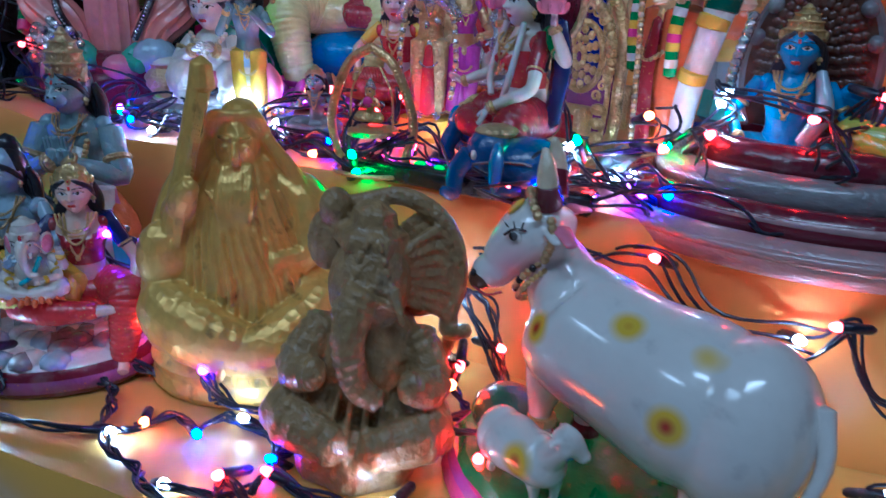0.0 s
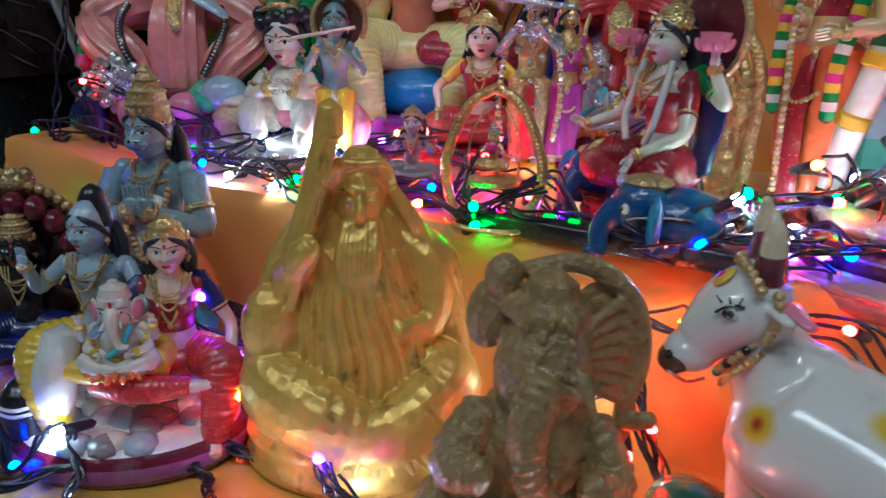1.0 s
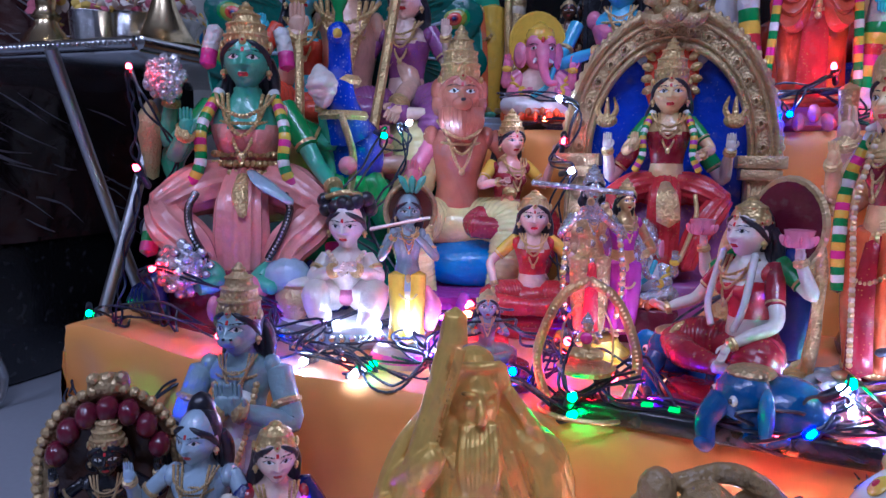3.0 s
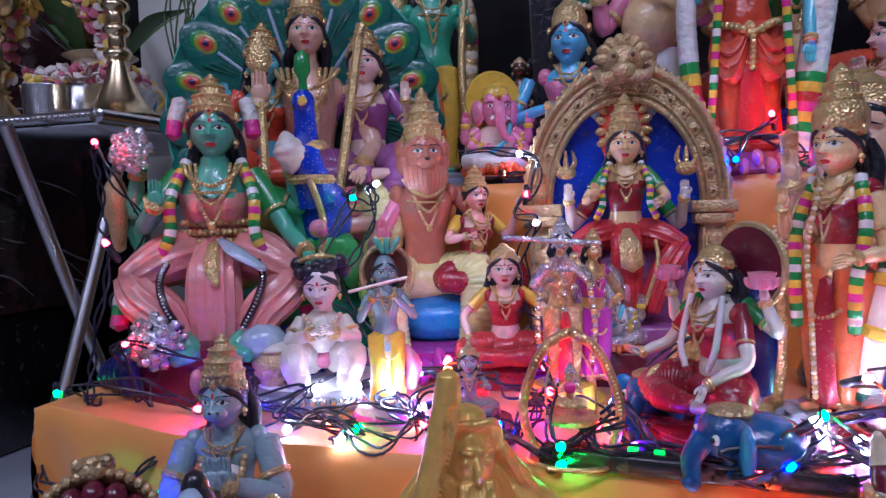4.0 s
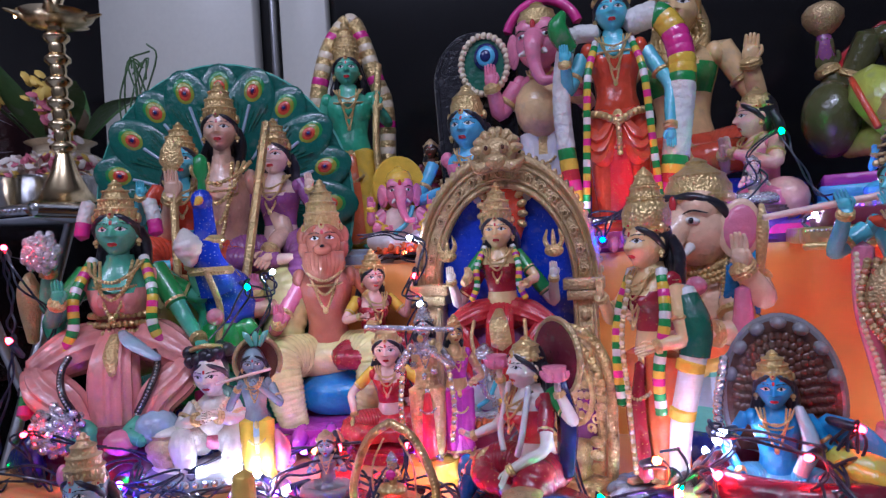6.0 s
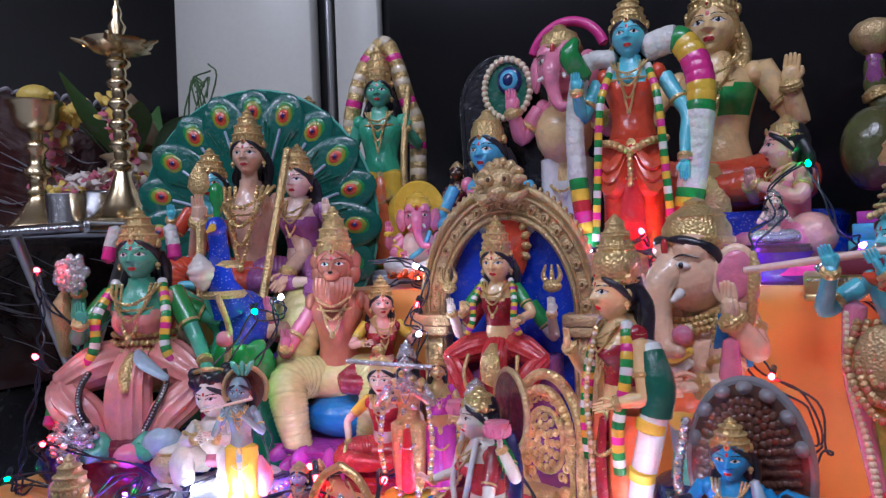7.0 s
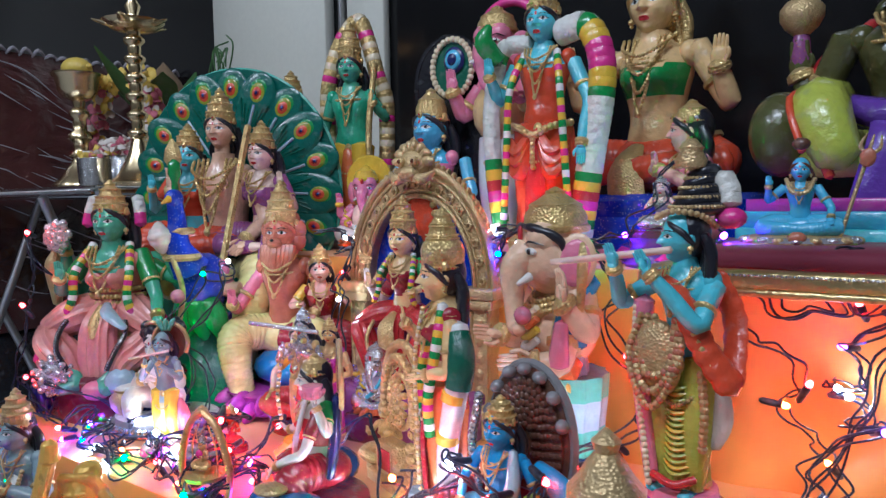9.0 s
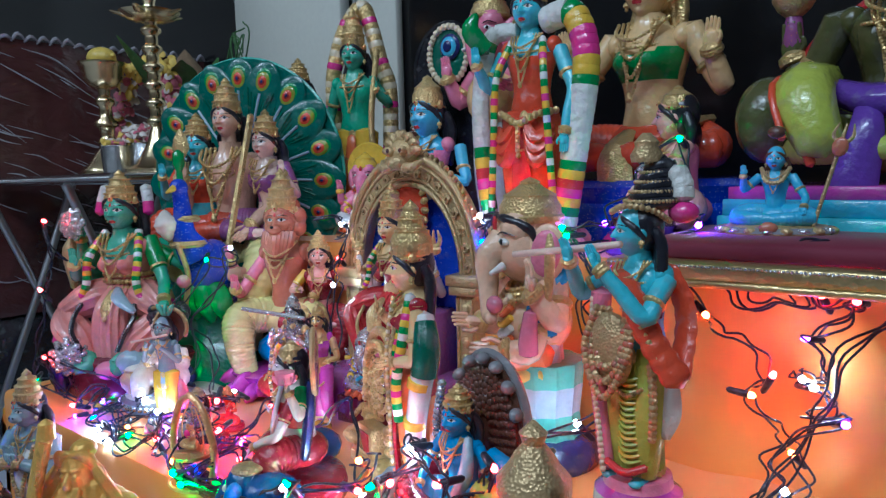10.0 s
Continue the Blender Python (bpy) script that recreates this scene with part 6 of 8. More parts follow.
# gold goddess idol in front of the throne
s = Sculpt(0.125)
seated(s, dict(skin="gold", cloth="gold", top="gold", female=True, hair="gold", seat=0.16, head=0.10, long=1.0, base=plinth("gold", 0.24, 0.12), eyes=False, tilak="red",
       arms=[((-0.12, 0, 0.36), (-0.20, -0.05, 0.24), (-0.16, -0.14, 0.30), (0, 0, 1)), ((0.12, 0, 0.36), (0.20, -0.05, 0.24), (0.16, -0.14, 0.30), (0, 0, 1))]))
thing("gilt_idol", s, pose(-0.147, 0.535, T1, 0, 0, 10) @ Matrix.Scale(0.70, 4), "small gilt seated idol with red gems", "figurine", "painted figurines on the steps")


# gilt and silver couple with flute
def rk_extra(s):
    s.lathe([(0.20, 0), (0.21, 0.03), (0.16, 0.07), (0.15, 0.10)], "yellow", n=22)
    old = s.at(0.16, 0.03, 0.06, 0, 0, 12, 0.92)
    standing(s, dict(skin="rose", cloth="magenta", top="magenta", female=True, gold="gold", head=0.06, long=2.0, arms=[((0.09, 0, 0.58), (0.14, -0.05, 0.46), (0.08, -0.10, 0.44))]))
    s.m = old
    s.tube([(0.16, -0.13, 0.80), (-0.30, -0.13, 0.84)], 0.014, "silver", n=8, per=1)
    for i in range(14):
        a = i * 0.9
        s.ball((0.07 * math.cos(a), -0.08 - 0.02 * math.sin(3 * a), 0.66 + 0.10 * math.sin(a)), 0.022, ["silver", "gold"][i % 2], n=7, m=5)
    for q in (-1, 1):
        s.beads([(q * 0.12, -0.08, 0.60), (q * 0.14, -0.10, 0.40), (q * 0.12, -0.10, 0.22)], 0.016, ["gold", "silver"], 1.4)


figure("couple_figurine", standing, dict(skin="silver", cloth="gold", top="gold", bands=["yellow", "yellow", "red", "red", "gold"], head=0.062, gold="silver", long=1.4, foot=0.10, fall="red",
       arms=[((-0.09, 0, 0.58), (-0.15, -0.06, 0.50), (-0.08, -0.13, 0.60)), ((0.09, 0, 0.58), (0.14, -0.06, 0.50), (0.02, -0.14, 0.60))]),
       (-0.243, 0.525, T1), 0.16, 18, "gilt and silver jewelled couple figurine with flute", rk_extra)

# white shell figure
s = Sculpt(0.085)
ganesha(s, "silver", "silver", "silver", None, "white")
thing("silver_idol", s, pose(-0.210, 0.600, T1 + 0.03, 0, 0, 5), "silvery white small elephant-headed idol on block", "figurine", "painted figurines on the steps")
s = Sculpt()
s.block((0, 0, 0.015), (0.06, 0.05, 0.03), "maroon")
thing("idol_stand", s, pose(-0.210, 0.600, T1, 0, 0, 5), "dark maroon block under the silvery idol", "stand")

# small red goddess
figure("goddess_figurine", seated, dict(skin="fair", cloth="red", top="red", female=True, seat=0.14, head=0.105, long=2.0, crown=LOW, sleeve="yellow", garland=None, base=plinth("deepred", 0.26, 0.10), border="gold",
       arms=[((-0.12, 0, 0.36), (-0.24, -0.02, 0.24), (-0.20, -0.10, 0.12)), ((0.12, 0, 0.36), (0.24, -0.02, 0.26), (0.22, -0.12, 0.14))]),
       (-0.302, 0.58, T1), 0.1624, 16, "small seated goddess in red with gold necklace")


# crawling child on a beaded dish
def baby_extra(s):
    s.lathe([(0.42, 0), (0.45, 0.03), (0.44, 0.09), (0.40, 0.12), (0.36, 0.13)], ["grey", "greyblue", "grey", "white"], (0.02, 0, 0), n=30, sy=0.75)
    s.beads([(0.02 + 0.445 * math.cos(a), 0.335 * math.sin(a), 0.07) for a in np.linspace(0, 2 * math.pi, 25)], 0.022, "silver", 2.4)
    for q in (-1, 1):
        s.tube([(q * 0.07, 0.0, 0.24), (q * 0.16, -0.14, 0.28), (q * 0.13, -0.22, 0.17), (q * 0.10, -0.27, 0.15)], [0.09, 0.085, 0.065, 0.04], "ivory", n=12)
        arm(s, (q * 0.11, 0, 0.46), (q * 0.18, -0.08, 0.36), (q * 0.05, -0.19, 0.42), 0.045, "ivory", None)
    s.ball((0, 0.0, 0.38), (0.125, 0.11, 0.16), "ivory", n=16)
    s.ball((0, 0.01, 0.25), (0.15, 0.12, 0.07), "pink", n=16)
    head(s, (0, -0.03, 0.655), 0.135, "ivory", None, "gold", "hair", -10, 8, 0)
    for i in range(16):
        a = i * 2.4
        s.ball((0.13 * math.cos(a), 0.03 + 0.12 * math.sin(a), 0.74 + 0.012 * (i % 6)), 0.045, "hair", n=8, m=6)
    s.tube([(-0.13, 0.0, 0.80), (0, -0.11, 0.84), (0.13, 0.0, 0.80)], 0.016, "gold")
    s.lathe([(0.09, 0), (0.13, 0.06), (0.14, 0.12), (0.10, 0.17), (0.11, 0.19)], "oldgold", (-0.26, -0.06, 0.13), n=16)
    s.ball((-0.26, -0.06, 0.32), (0.10, 0.10, 0.05), "ivory")
    s.beads([(-0.10, -0.08, 0.50), (0, -0.14, 0.40), (0.10, -0.08, 0.50)], 0.016, "cream", 1.6)


s = Sculpt(0.146)
baby_extra(s)
thing("child_figurine", s, pose(-0.440, 0.495, T1, 0, 0, 26), "ivory seated child figurine with pot on beaded dish", "figurine", "painted figurines on the steps")


# small flute boy
def boy_extra(s):
    s.lathe([(0.19, 0), (0.20, 0.03), (0.18, 0.07), (0.16, 0.09)], ["rosegrey", "magenta", "rosegrey"], n=24)
    s.tube([(0.10, -0.13, 0.78), (-0.20, -0.12, 0.72)], 0.010, "fair", n=6, per=1)
    s.tube([(x, 0.06, z) for x, z in arc(0.02, 0.80, 0.13, 0.14, -30, 210, 14)], 0.016, "oldgold")
    s.slab(arc(0.02, 0.80, 0.12, 0.13, 0, 360, 20)[:-1], 0.055, 0.065, "brown")
    for q in (-1, 0, 1):
        s.tube([(0.02 + 0.02 * q, 0.0, 0.90), (0.02 + 0.05 * q, 0.0, 0.96), (0.02 + 0.07 * q, 0, 0.985)], [0.012, 0.02, 0.006], "seagreen", n=6)
    s.tube([(0.10, 0, 0.40), (0.14, -0.03, 0.30), (0.12, -0.02, 0.18)], [0.02, 0.045, 0.03], "pink")


figure("flute_boy_figurine", standing, dict(skin="greyblue", cloth="yellow", bands=["paleblue", "yellow", "yellow", "yellow", "cream"], crown=None, head=0.085, long=1.4, foot=0.09, wide=1.1, rows=2,
       arms=[((-0.09, 0, 0.58), (-0.14, -0.07, 0.48), (-0.08, -0.13, 0.60)), ((0.09, 0, 0.58), (0.14, -0.07, 0.48), (0.01, -0.14, 0.62))]),
       (-0.364, 0.449, T1), 0.14, 30, "small grey-blue flute boy figurine in yellow on pink base", boy_extra)

# little grey figure with lamp dish
s = Sculpt(0.075)
seated(s, dict(skin="greyblue", cloth="grey", top="grey", seat=0.16, head=0.12, crown=LOW, gold="oldgold", base=plinth("maroon", 0.42, 0.12), arms=[((-0.12, 0, 0.36), (-0.20, -0.05, 0.24), (-0.12, -0.14, 0.28)), ((0.12, 0, 0.36), (0.2, -0.05, 0.24), (0.12, -0.14, 0.28))]))
thing("small_grey_idol", s, pose(-0.300, 0.445, T1, 0, 0, 20), "tiny grey seated idol on dark maroon dish", "figurine", "painted figurines on the steps")
s = Sculpt(0.055)
seated(s, dict(skin="vermilion", cloth="red", top="red", seat=0.14, head=0.12, crown=KIRITA, gold="oldgold", base=plinth("deepred", 0.30, 0.12), arms=[((-0.12, 0, 0.36), (-0.20, -0.05, 0.24), (-0.12, -0.14, 0.28)), ((0.12, 0, 0.36), (0.2, -0.05, 0.24), (0.12, -0.14, 0.28))]))
thing("small_red_idol", s, pose(-0.312, 0.487, T1 + 0.002, 0, 0, 20), "tiny red seated idol lit by a red bulb", "figurine", "painted figurines on the steps")


# swing of twisted rose-gold wire
sw = empty("swing", pose(-0.221, 0.390, T1 + 0.001, 0, 0, 4) @ Matrix.Scale(0.88, 4), "rose-gold wire swing with tiny jewelled idol", "swing")
drop = [(0.0, 0.092), (-0.016, 0.082), (-0.027, 0.062), (-0.033, 0.036), (-0.024, 0.008), (-0.006, 0.004)]
s = Sculpt()
loop = [(x, 0, z) for x, z in drop] + [(-x, 0, z) for x, z in drop[::-1]]
s.tube(loop, 0.0034, "rose", n=10, per=8)
for q in (-1, 1):
    s.beads([(x, -0.0024 * q, z) for x, _, z in loop], 0.0019, "rose", 1.5, 6, 4)
part("hoop", s, sw, "twisted rose-gold hoop")
s = Sculpt()
s.tube([(0.030 * math.cos(a), 0.022 * math.sin(a), 0.003) for a in np.linspace(0, 2 * math.pi, 25)], 0.0018, "rose", n=6, per=1)
part("foot_ring", s, sw)
s = Sculpt()
s.lathe([(0.004, 0.028), (0.018, 0.030), (0.020, 0.034), (0.004, 0.036)], "gold", n=18)
for q in (-1, 1):
    s.tube([(q * 0.017, 0, 0.034), (q * 0.016, 0, 0.060), (q * 0.006, 0, 0.080)], 0.0008, "gold", n=5)
part("seat", s, sw, "gold swing seat on thin rods")
s = Sculpt(0.036)
seated(s, dict(skin="rose", cloth="gold", top="gold", gold="silver", head=0.12, hair=None, eyes=False, arms=[((-0.12, 0, 0.36), (-0.20, -0.05, 0.24), (-0.12, -0.14, 0.28)), ((0.12, 0, 0.36), (0.2, -0.05, 0.24), (0.12, -0.14, 0.28))]))
s.ball((0, -0.12, 0.42), (0.10, 0.05, 0.10), "hotpink")
thing("tiny_idol", s, pose(-0.221, 0.389, T1 + 0.0335, 0, 0, 4), "tiny jewelled gold idol seated on the swing", "figurine")


# monkey deity with folded hands
def hanu_extra(s):
    s.ball((-0.010, -0.076, 0.735), (0.034, 0.028, 0.024), "greyblue", n=14)
    s.ball((-0.020, -0.102, 0.743), (0.005, 0.004, 0.004), "black", n=6, m=5)
    s.ball((0.001, -0.103, 0.743), (0.005, 0.004, 0.004), "black", n=6, m=5)
    s.beads([(-0.06, -0.06, 0.60), (-0.035, -0.10, 0.46), (-0.01, -0.10, 0.38)], 0.011, "oldgold", 1.5)
    s.beads([(0.06, -0.06, 0.60), (0.035, -0.10, 0.46), (0.01, -0.10, 0.38)], 0.011, "oldgold", 1.5)
    s.tube([(0.02, -0.02, 0.62), (0.0, -0.09, 0.48), (0.0, -0.07, 0.36)], [0.03, 0.04, 0.03], "white", flat=0.5)
    s.lathe([(0.13, 0), (0.14, 0.03), (0.12, 0.06)], "magenta", n=22)
    s.tube([(0.06, 0.02, 0.40), (0.12, 0.02, 0.28), (0.10, 0.0, 0.12)], [0.05, 0.06, 0.04], "orange", n=10, flat=0.6)
    s.tube([(0.10, 0.0, 0.26), (0.11, 0.0, 0.18), (0.10, 0.0, 0.10)], [0.05, 0.05, 0.045], "sky", n=10)
    s.ball((-0.085, 0.03, 0.80), (0.022, 0.02, 0.04), "pink", n=10)


figure("monkey_deity_figurine", standing, dict(skin="greyblue", cloth="white", bands=["pink", "cyan", "vermilion", "vermilion", "white"], head=0.082, tall=1.15, long=2.4, foot=0.05, w=0.11, arm=0.036, wide=1.2, rows=2, turn=-14,
       gold="oldgold", arms=[((-0.11, 0, 0.58), (-0.15, -0.06, 0.45), (-0.015, -0.13, 0.50), (0, 0, 1)), ((0.11, 0, 0.58), (0.16, -0.06, 0.44), (0.015, -0.13, 0.50), (0, 0, 1))]),
       (-0.428, 0.338, T0), 0.214, 22, "grey-blue monkey deity with folded hands and tall crown", hanu_extra)


# family group on an oval plinth
def fam(s):
    s.lathe([(0.33, 0), (0.345, 0.02), (0.34, 0.06), (0.31, 0.085), (0.29, 0.10)], ["maroon", "plum", "maroon", "white"], n=34, sy=0.72)
    rnd = random.Random(5)
    for i in range(40):
        a, r = rnd.uniform(0, 6.28), rnd.uniform(0.05, 0.28)
        s.ball((r * math.cos(a), 0.7 * r * math.sin(a), 0.10), (0.05, 0.05, 0.03), ["white", "paleblue", "grey"][i % 3], n=8, m=5)
    old = s.at(-0.06, 0.03, 0.14, 0, 0, -8, 0.80)
    seated(s, dict(skin="paleblue", cloth="yellow", top=None, seat=0.16, head=0.090, crown=None, long=2.4, hang=-1, gold="oldgold", turn=-15,
           arms=[((-0.12, 0, 0.36), (-0.22, -0.02, 0.26), (-0.20, -0.10, 0.38), (0, 0, 1)), ((0.12, 0, 0.36), (0.20, -0.06, 0.24), (0.10, -0.18, 0.20))]))
    s.lathe([(0.05, 0), (0.045, 0.03), (0.03, 0.06), (0.005, 0.075)], "hair", (0, 0.02, 0.72), n=12)
    s.m = old
    old = s.at(0.14, 0.0, 0.12, 0, 0, 10, 0.78)
    seated(s, dict(skin="fair", cloth="red", top="deepred", female=True, seat=0.14, head=0.090, crown=LOW, long=2.0, hang=1, sleeve="navy", border="gold",
           arms=[((-0.12, 0, 0.36), (-0.20, -0.06, 0.26), (-0.14, -0.14, 0.30)), ((0.12, 0, 0.36), (0.21, -0.04, 0.20), (0.20, -0.14, 0.08), (0, -0.3, -1))]))
    s.m = old
    old = s.at(0.03, -0.11, 0.30, 0, 0, 4, 0.30)
    ganesha(s, "ivory", "ivory", "ivory")
    s.m = old
    s.lathe([(0.055, 0), (0.06, 0.05), (0.058, 0.12), (0.03, 0.155), (0.005, 0.165)], "black", (-0.26, -0.08, 0.09), n=16)
    s.tube([(-0.315, -0.115, 0.17), (-0.26, -0.142, 0.17), (-0.21, -0.115, 0.17)], 0.006, "white", n=5)
    s.tube([(-0.315, -0.115, 0.19), (-0.26, -0.142, 0.19), (-0.21, -0.115, 0.19)], 0.006, "white", n=5)
    s.tube([(-0.20, -0.05, 0.10), (-0.16, -0.10, 0.26), (-0.14, -0.06, 0.38)], [0.05, 0.06, 0.05], "white", n=10)


s = Sculpt(0.190)
fam(s)
thing("family_figurine", s, pose(-0.382, 0.262, T0, 0, 0, 30), "painted family group figurine on dark plum oval plinth", "figurine", "painted figurines on the steps")


# dark goddess in an arched shrine
def shrine(s):
    s.lathe([(0.36, 0), (0.38, 0.03), (0.34, 0.10), (0.26, 0.13), (0.25, 0.22), (0.28, 0.26), (0.24, 0.28)], "tawny", n=30, sy=0.75, pleats=16, depth=0.02)
    for i in range(22):
        a = 2 * math.pi * i / 22
        s.ball((0.355 * math.cos(a), 0.265 * math.sin(a), 0.075), (0.03, 0.03, 0.04), "oldgold", n=7, m=5)
    s.tube([(x, 0.04, z) for x, z in arc(0, 0.60, 0.25, 0.33, -50, 230, 22)], 0.028, "oldgold", n=8, per=2)
    s.beads([(x, 0.0, z) for x, z in arc(0, 0.60, 0.27, 0.36, -50, 230, 22)], 0.024, "oldgold", 1.6)
    for i in range(7):
        a = radians(25 + 130 * i / 6)
        s.ball((0.205 * math.cos(a), -0.03, 0.60 + 0.285 * math.sin(a)), (0.045, 0.06, 0.055), "maroon")
    s.slab(arc(0, 0.58, 0.24, 0.32, -55, 235, 26), 0.05, 0.07, "brown")
    s.ball((0, 0.02, 0.97), (0.08, 0.05, 0.05), "oldgold")
    for q in (-1, 0, 1):
        s.ball((q * 0.05, 0.0, 1.0), 0.028, "oldgold")
    old = s.at(0, -0.05, 0.22, 0, 0, 0, 0.84)
    seated(s, dict(skin="black", cloth="navy", top="black", gold="oldgold", seat=0.10, head=0.10, long=1.0, arms=[((-0.12, 0, 0.36), (-0.24, -0.02, 0.28), (-0.22, -0.08, 0.42), (0, 0, 1)), ((0.12, 0, 0.36), (0.24, -0.02, 0.28), (0.22, -0.08, 0.42), (0, 0, 1))]))
    s.m = old


s = Sculpt(0.142)
shrine(s)
thing("shrine_figurine", s, pose(-0.468, 0.272, T0, 0, 0, 38), "black goddess idol in antique gold arched shrine", "figurine", "painted figurines on the steps")


# gold-painted sage with lute
def sage():
    g = "sagegold"
    rnd = random.Random(11)
    c = Sculpt()
    c.lathe([(0.072, 0), (0.076, 0.005), (0.073, 0.014), (0.075, 0.020), (0.068, 0.030), (0.060, 0.036)], g, n=40, sy=0.82)
    # crossed legs under pleated cloth
    c.tube([(-0.010, 0, 0.052), (-0.050, -0.024, 0.054), (-0.020, -0.050, 0.044), (0.014, -0.058, 0.038)], [0.028, 0.025, 0.021, 0.012], g, n=18, per=12, folds=10, deep=0.05)
    c.tube([(0.010, 0, 0.052), (0.052, -0.026, 0.050), (0.024, -0.054, 0.040), (-0.012, -0.060, 0.036)], [0.028, 0.026, 0.020, 0.012], g, n=18, per=12, folds=4, deep=0.04)
    for i in range(9):
        a = radians(196 + 8.5 * i)
        c.tube([(0.030 * math.cos(a), 0.028 * math.sin(a), 0.074), (0.052 * math.cos(a), 0.046 * math.sin(a), 0.064), (0.070 * math.cos(a), 0.060 * math.sin(a), 0.036 + rnd.uniform(0, 0.006))], [0.002, 0.0036, 0.002], g, n=6)
    for i in range(6):
        x = -0.012 + 0.008 * i
        c.tube([(x * 0.6, -0.056, 0.050), (x, -0.066, 0.034), (x * 1.5, -0.068, 0.020)], [0.002, 0.0035, 0.002], g, n=6)
    # trunk, belly and folds at the waist
    c.ball((0.002, 0.002, 0.098), (0.034, 0.027, 0.042), g, n=20)
    c.ball((0.008, -0.012, 0.080), (0.030, 0.024, 0.020), g, n=18)
    for i in range(6):
        w, d = rnd.uniform(0.034, 0.042), rnd.uniform(-0.002, 0.002)
        c.tube([(-w + 0.004, -0.016, 0.086 - 0.006 * i + d), (0.006, -0.042 - 0.001 * i, 0.072 - 0.0055 * i), (w + 0.006, -0.014, 0.084 - 0.006 * i - d)], [0.001, rnd.uniform(0.0024, 0.0036), 0.001], g, n=6)
    # head, hair drawn back, long beard
    c.ball((0, -0.004, 0.150), (0.016, 0.018, 0.021), g, n=18)
    c.tube([(0, -0.020, 0.154), (0, -0.025, 0.147), (0, -0.021, 0.144)], [0.002, 0.0038, 0.003], g, n=8)
    for q in (-1, 1):
        c.tube([(q * 0.003, -0.021, 0.157), (q * 0.011, -0.018, 0.158)], [0.0018, 0.0012], g, n=5, per=1)
        c.ball((q * 0.007, -0.0195, 0.152), (0.0034, 0.002, 0.0018), g, n=8)
    for i in range(11):
        k = (i - 5) / 5
        e = rnd.uniform(-0.008, 0.008)
        c.tube([(0.004 * k, -0.016, 0.170), (0.015 * k, -0.012, 0.168), (0.021 * k, 0.0, 0.148), (0.028 * k + 0.2 * e, 0.004, 0.122), (0.034 * k, 0.004, 0.098 + e)], [0.002, 0.0038, 0.0055, 0.006, 0.002], g, n=8)
    for i in range(8):
        k = (i - 3.5) / 3.5
        c.tube([(0.009 * k, -0.019, 0.141), (0.010 * k - 0.002, -0.029, 0.122), (0.006 * k - 0.003, -0.033, rnd.uniform(0.092, 0.106))], [0.003, 0.0042, 0.0014], g, n=7)
    c.ball((0.002, 0.004, 0.168), (0.013, 0.014, 0.009), g, n=14)
    # lute held upright, gourd at the knee
    c.ball((-0.054, -0.020, 0.086), (0.019, 0.016, 0.023), g, n=20)
    c.tube([(-0.050, -0.020, 0.092), (-0.034, -0.024, 0.140), (-0.018, -0.022, 0.190)], [0.009, 0.007, 0.0075], g, n=12)
    c.tube([(-0.018, -0.022, 0.186), (-0.017, -0.022, 0.199)], [0.009, 0.007], g, n=12, per=1)
    for j in range(4):
        c.tube([(-0.046 + 0.0018 * j, -0.031, 0.096), (-0.018 + 0.0018 * j, -0.032, 0.184)], 0.0006, g, n=5, per=1)
    # shawl falling in long folds from the head over both sides
    for q in (-1, 1):
        for j in range(5):
            e = rnd.uniform(-0.003, 0.003)
            c.tube([(q * (0.008 + 0.003 * j), 0.004 - 0.003 * j, 0.164 - 0.002 * j), (q * (0.024 + 0.005 * j) + e, -0.002 * j, 0.124), (q * (0.038 + 0.006 * j), -0.004 - 0.003 * j, 0.082), (q * (0.048 + 0.005 * j) + e, -0.010 - 0.004 * j, 0.046)],
                   [0.004, 0.0065, 0.0075, 0.004], g, n=8)
    c.lathe([(0.066, 0.030), (0.064, 0.050), (0.056, 0.072), (0.046, 0.098), (0.036, 0.122), (0.022, 0.142), (0.008, 0.150)], g, n=60, sy=0.80, pleats=13, depth=0.025)
    # arms
    c.tube([(-0.030, 0.0, 0.124), (-0.044, -0.010, 0.110), (-0.034, -0.030, 0.126), (-0.028, -0.034, 0.134)], [0.013, 0.012, 0.009, 0.006], g, n=12)
    c.tube([(0.028, 0.0, 0.126), (0.046, -0.010, 0.112), (0.044, -0.022, 0.086), (0.020, -0.036, 0.086)], [0.013, 0.0125, 0.010, 0.007], g, n=12)
    c.tube([(0.026, 0.004, 0.134), (0.054, -0.002, 0.118), (0.064, 0.002, 0.084), (0.066, 0.0, 0.044)], [0.008, 0.013, 0.014, 0.010], g, n=12, per=14, folds=7, deep=0.10, flat=0.6)
    for j in range(3):
        c.tube([(-0.022 + 0.004 * j, -0.022, 0.128), (0.002 + 0.004 * j, -0.034, 0.104), (0.028 + 0.004 * j, -0.026, 0.086)], [0.0012, 0.0018, 0.0012], g, n=5)
    for i in range(30):
        a = radians(150 + 240 * i / 29)
        e = rnd.uniform(-0.004, 0.004)
        c.tube([(0.034 * math.cos(a), 0.027 * math.sin(a), 0.126 + e), (0.046 * math.cos(a + 0.1), 0.037 * math.sin(a + 0.1), 0.098), (0.058 * math.cos(a + 0.25), 0.046 * math.sin(a + 0.25), 0.070 + e), (0.066 * math.cos(a + 0.2), 0.054 * math.sin(a + 0.2), 0.042)], [0.0012, 0.0022, 0.0026, 0.0014], g, n=6)
    s = Sculpt()
    s.fuse(c, 0.0008, g, 1)
    return s


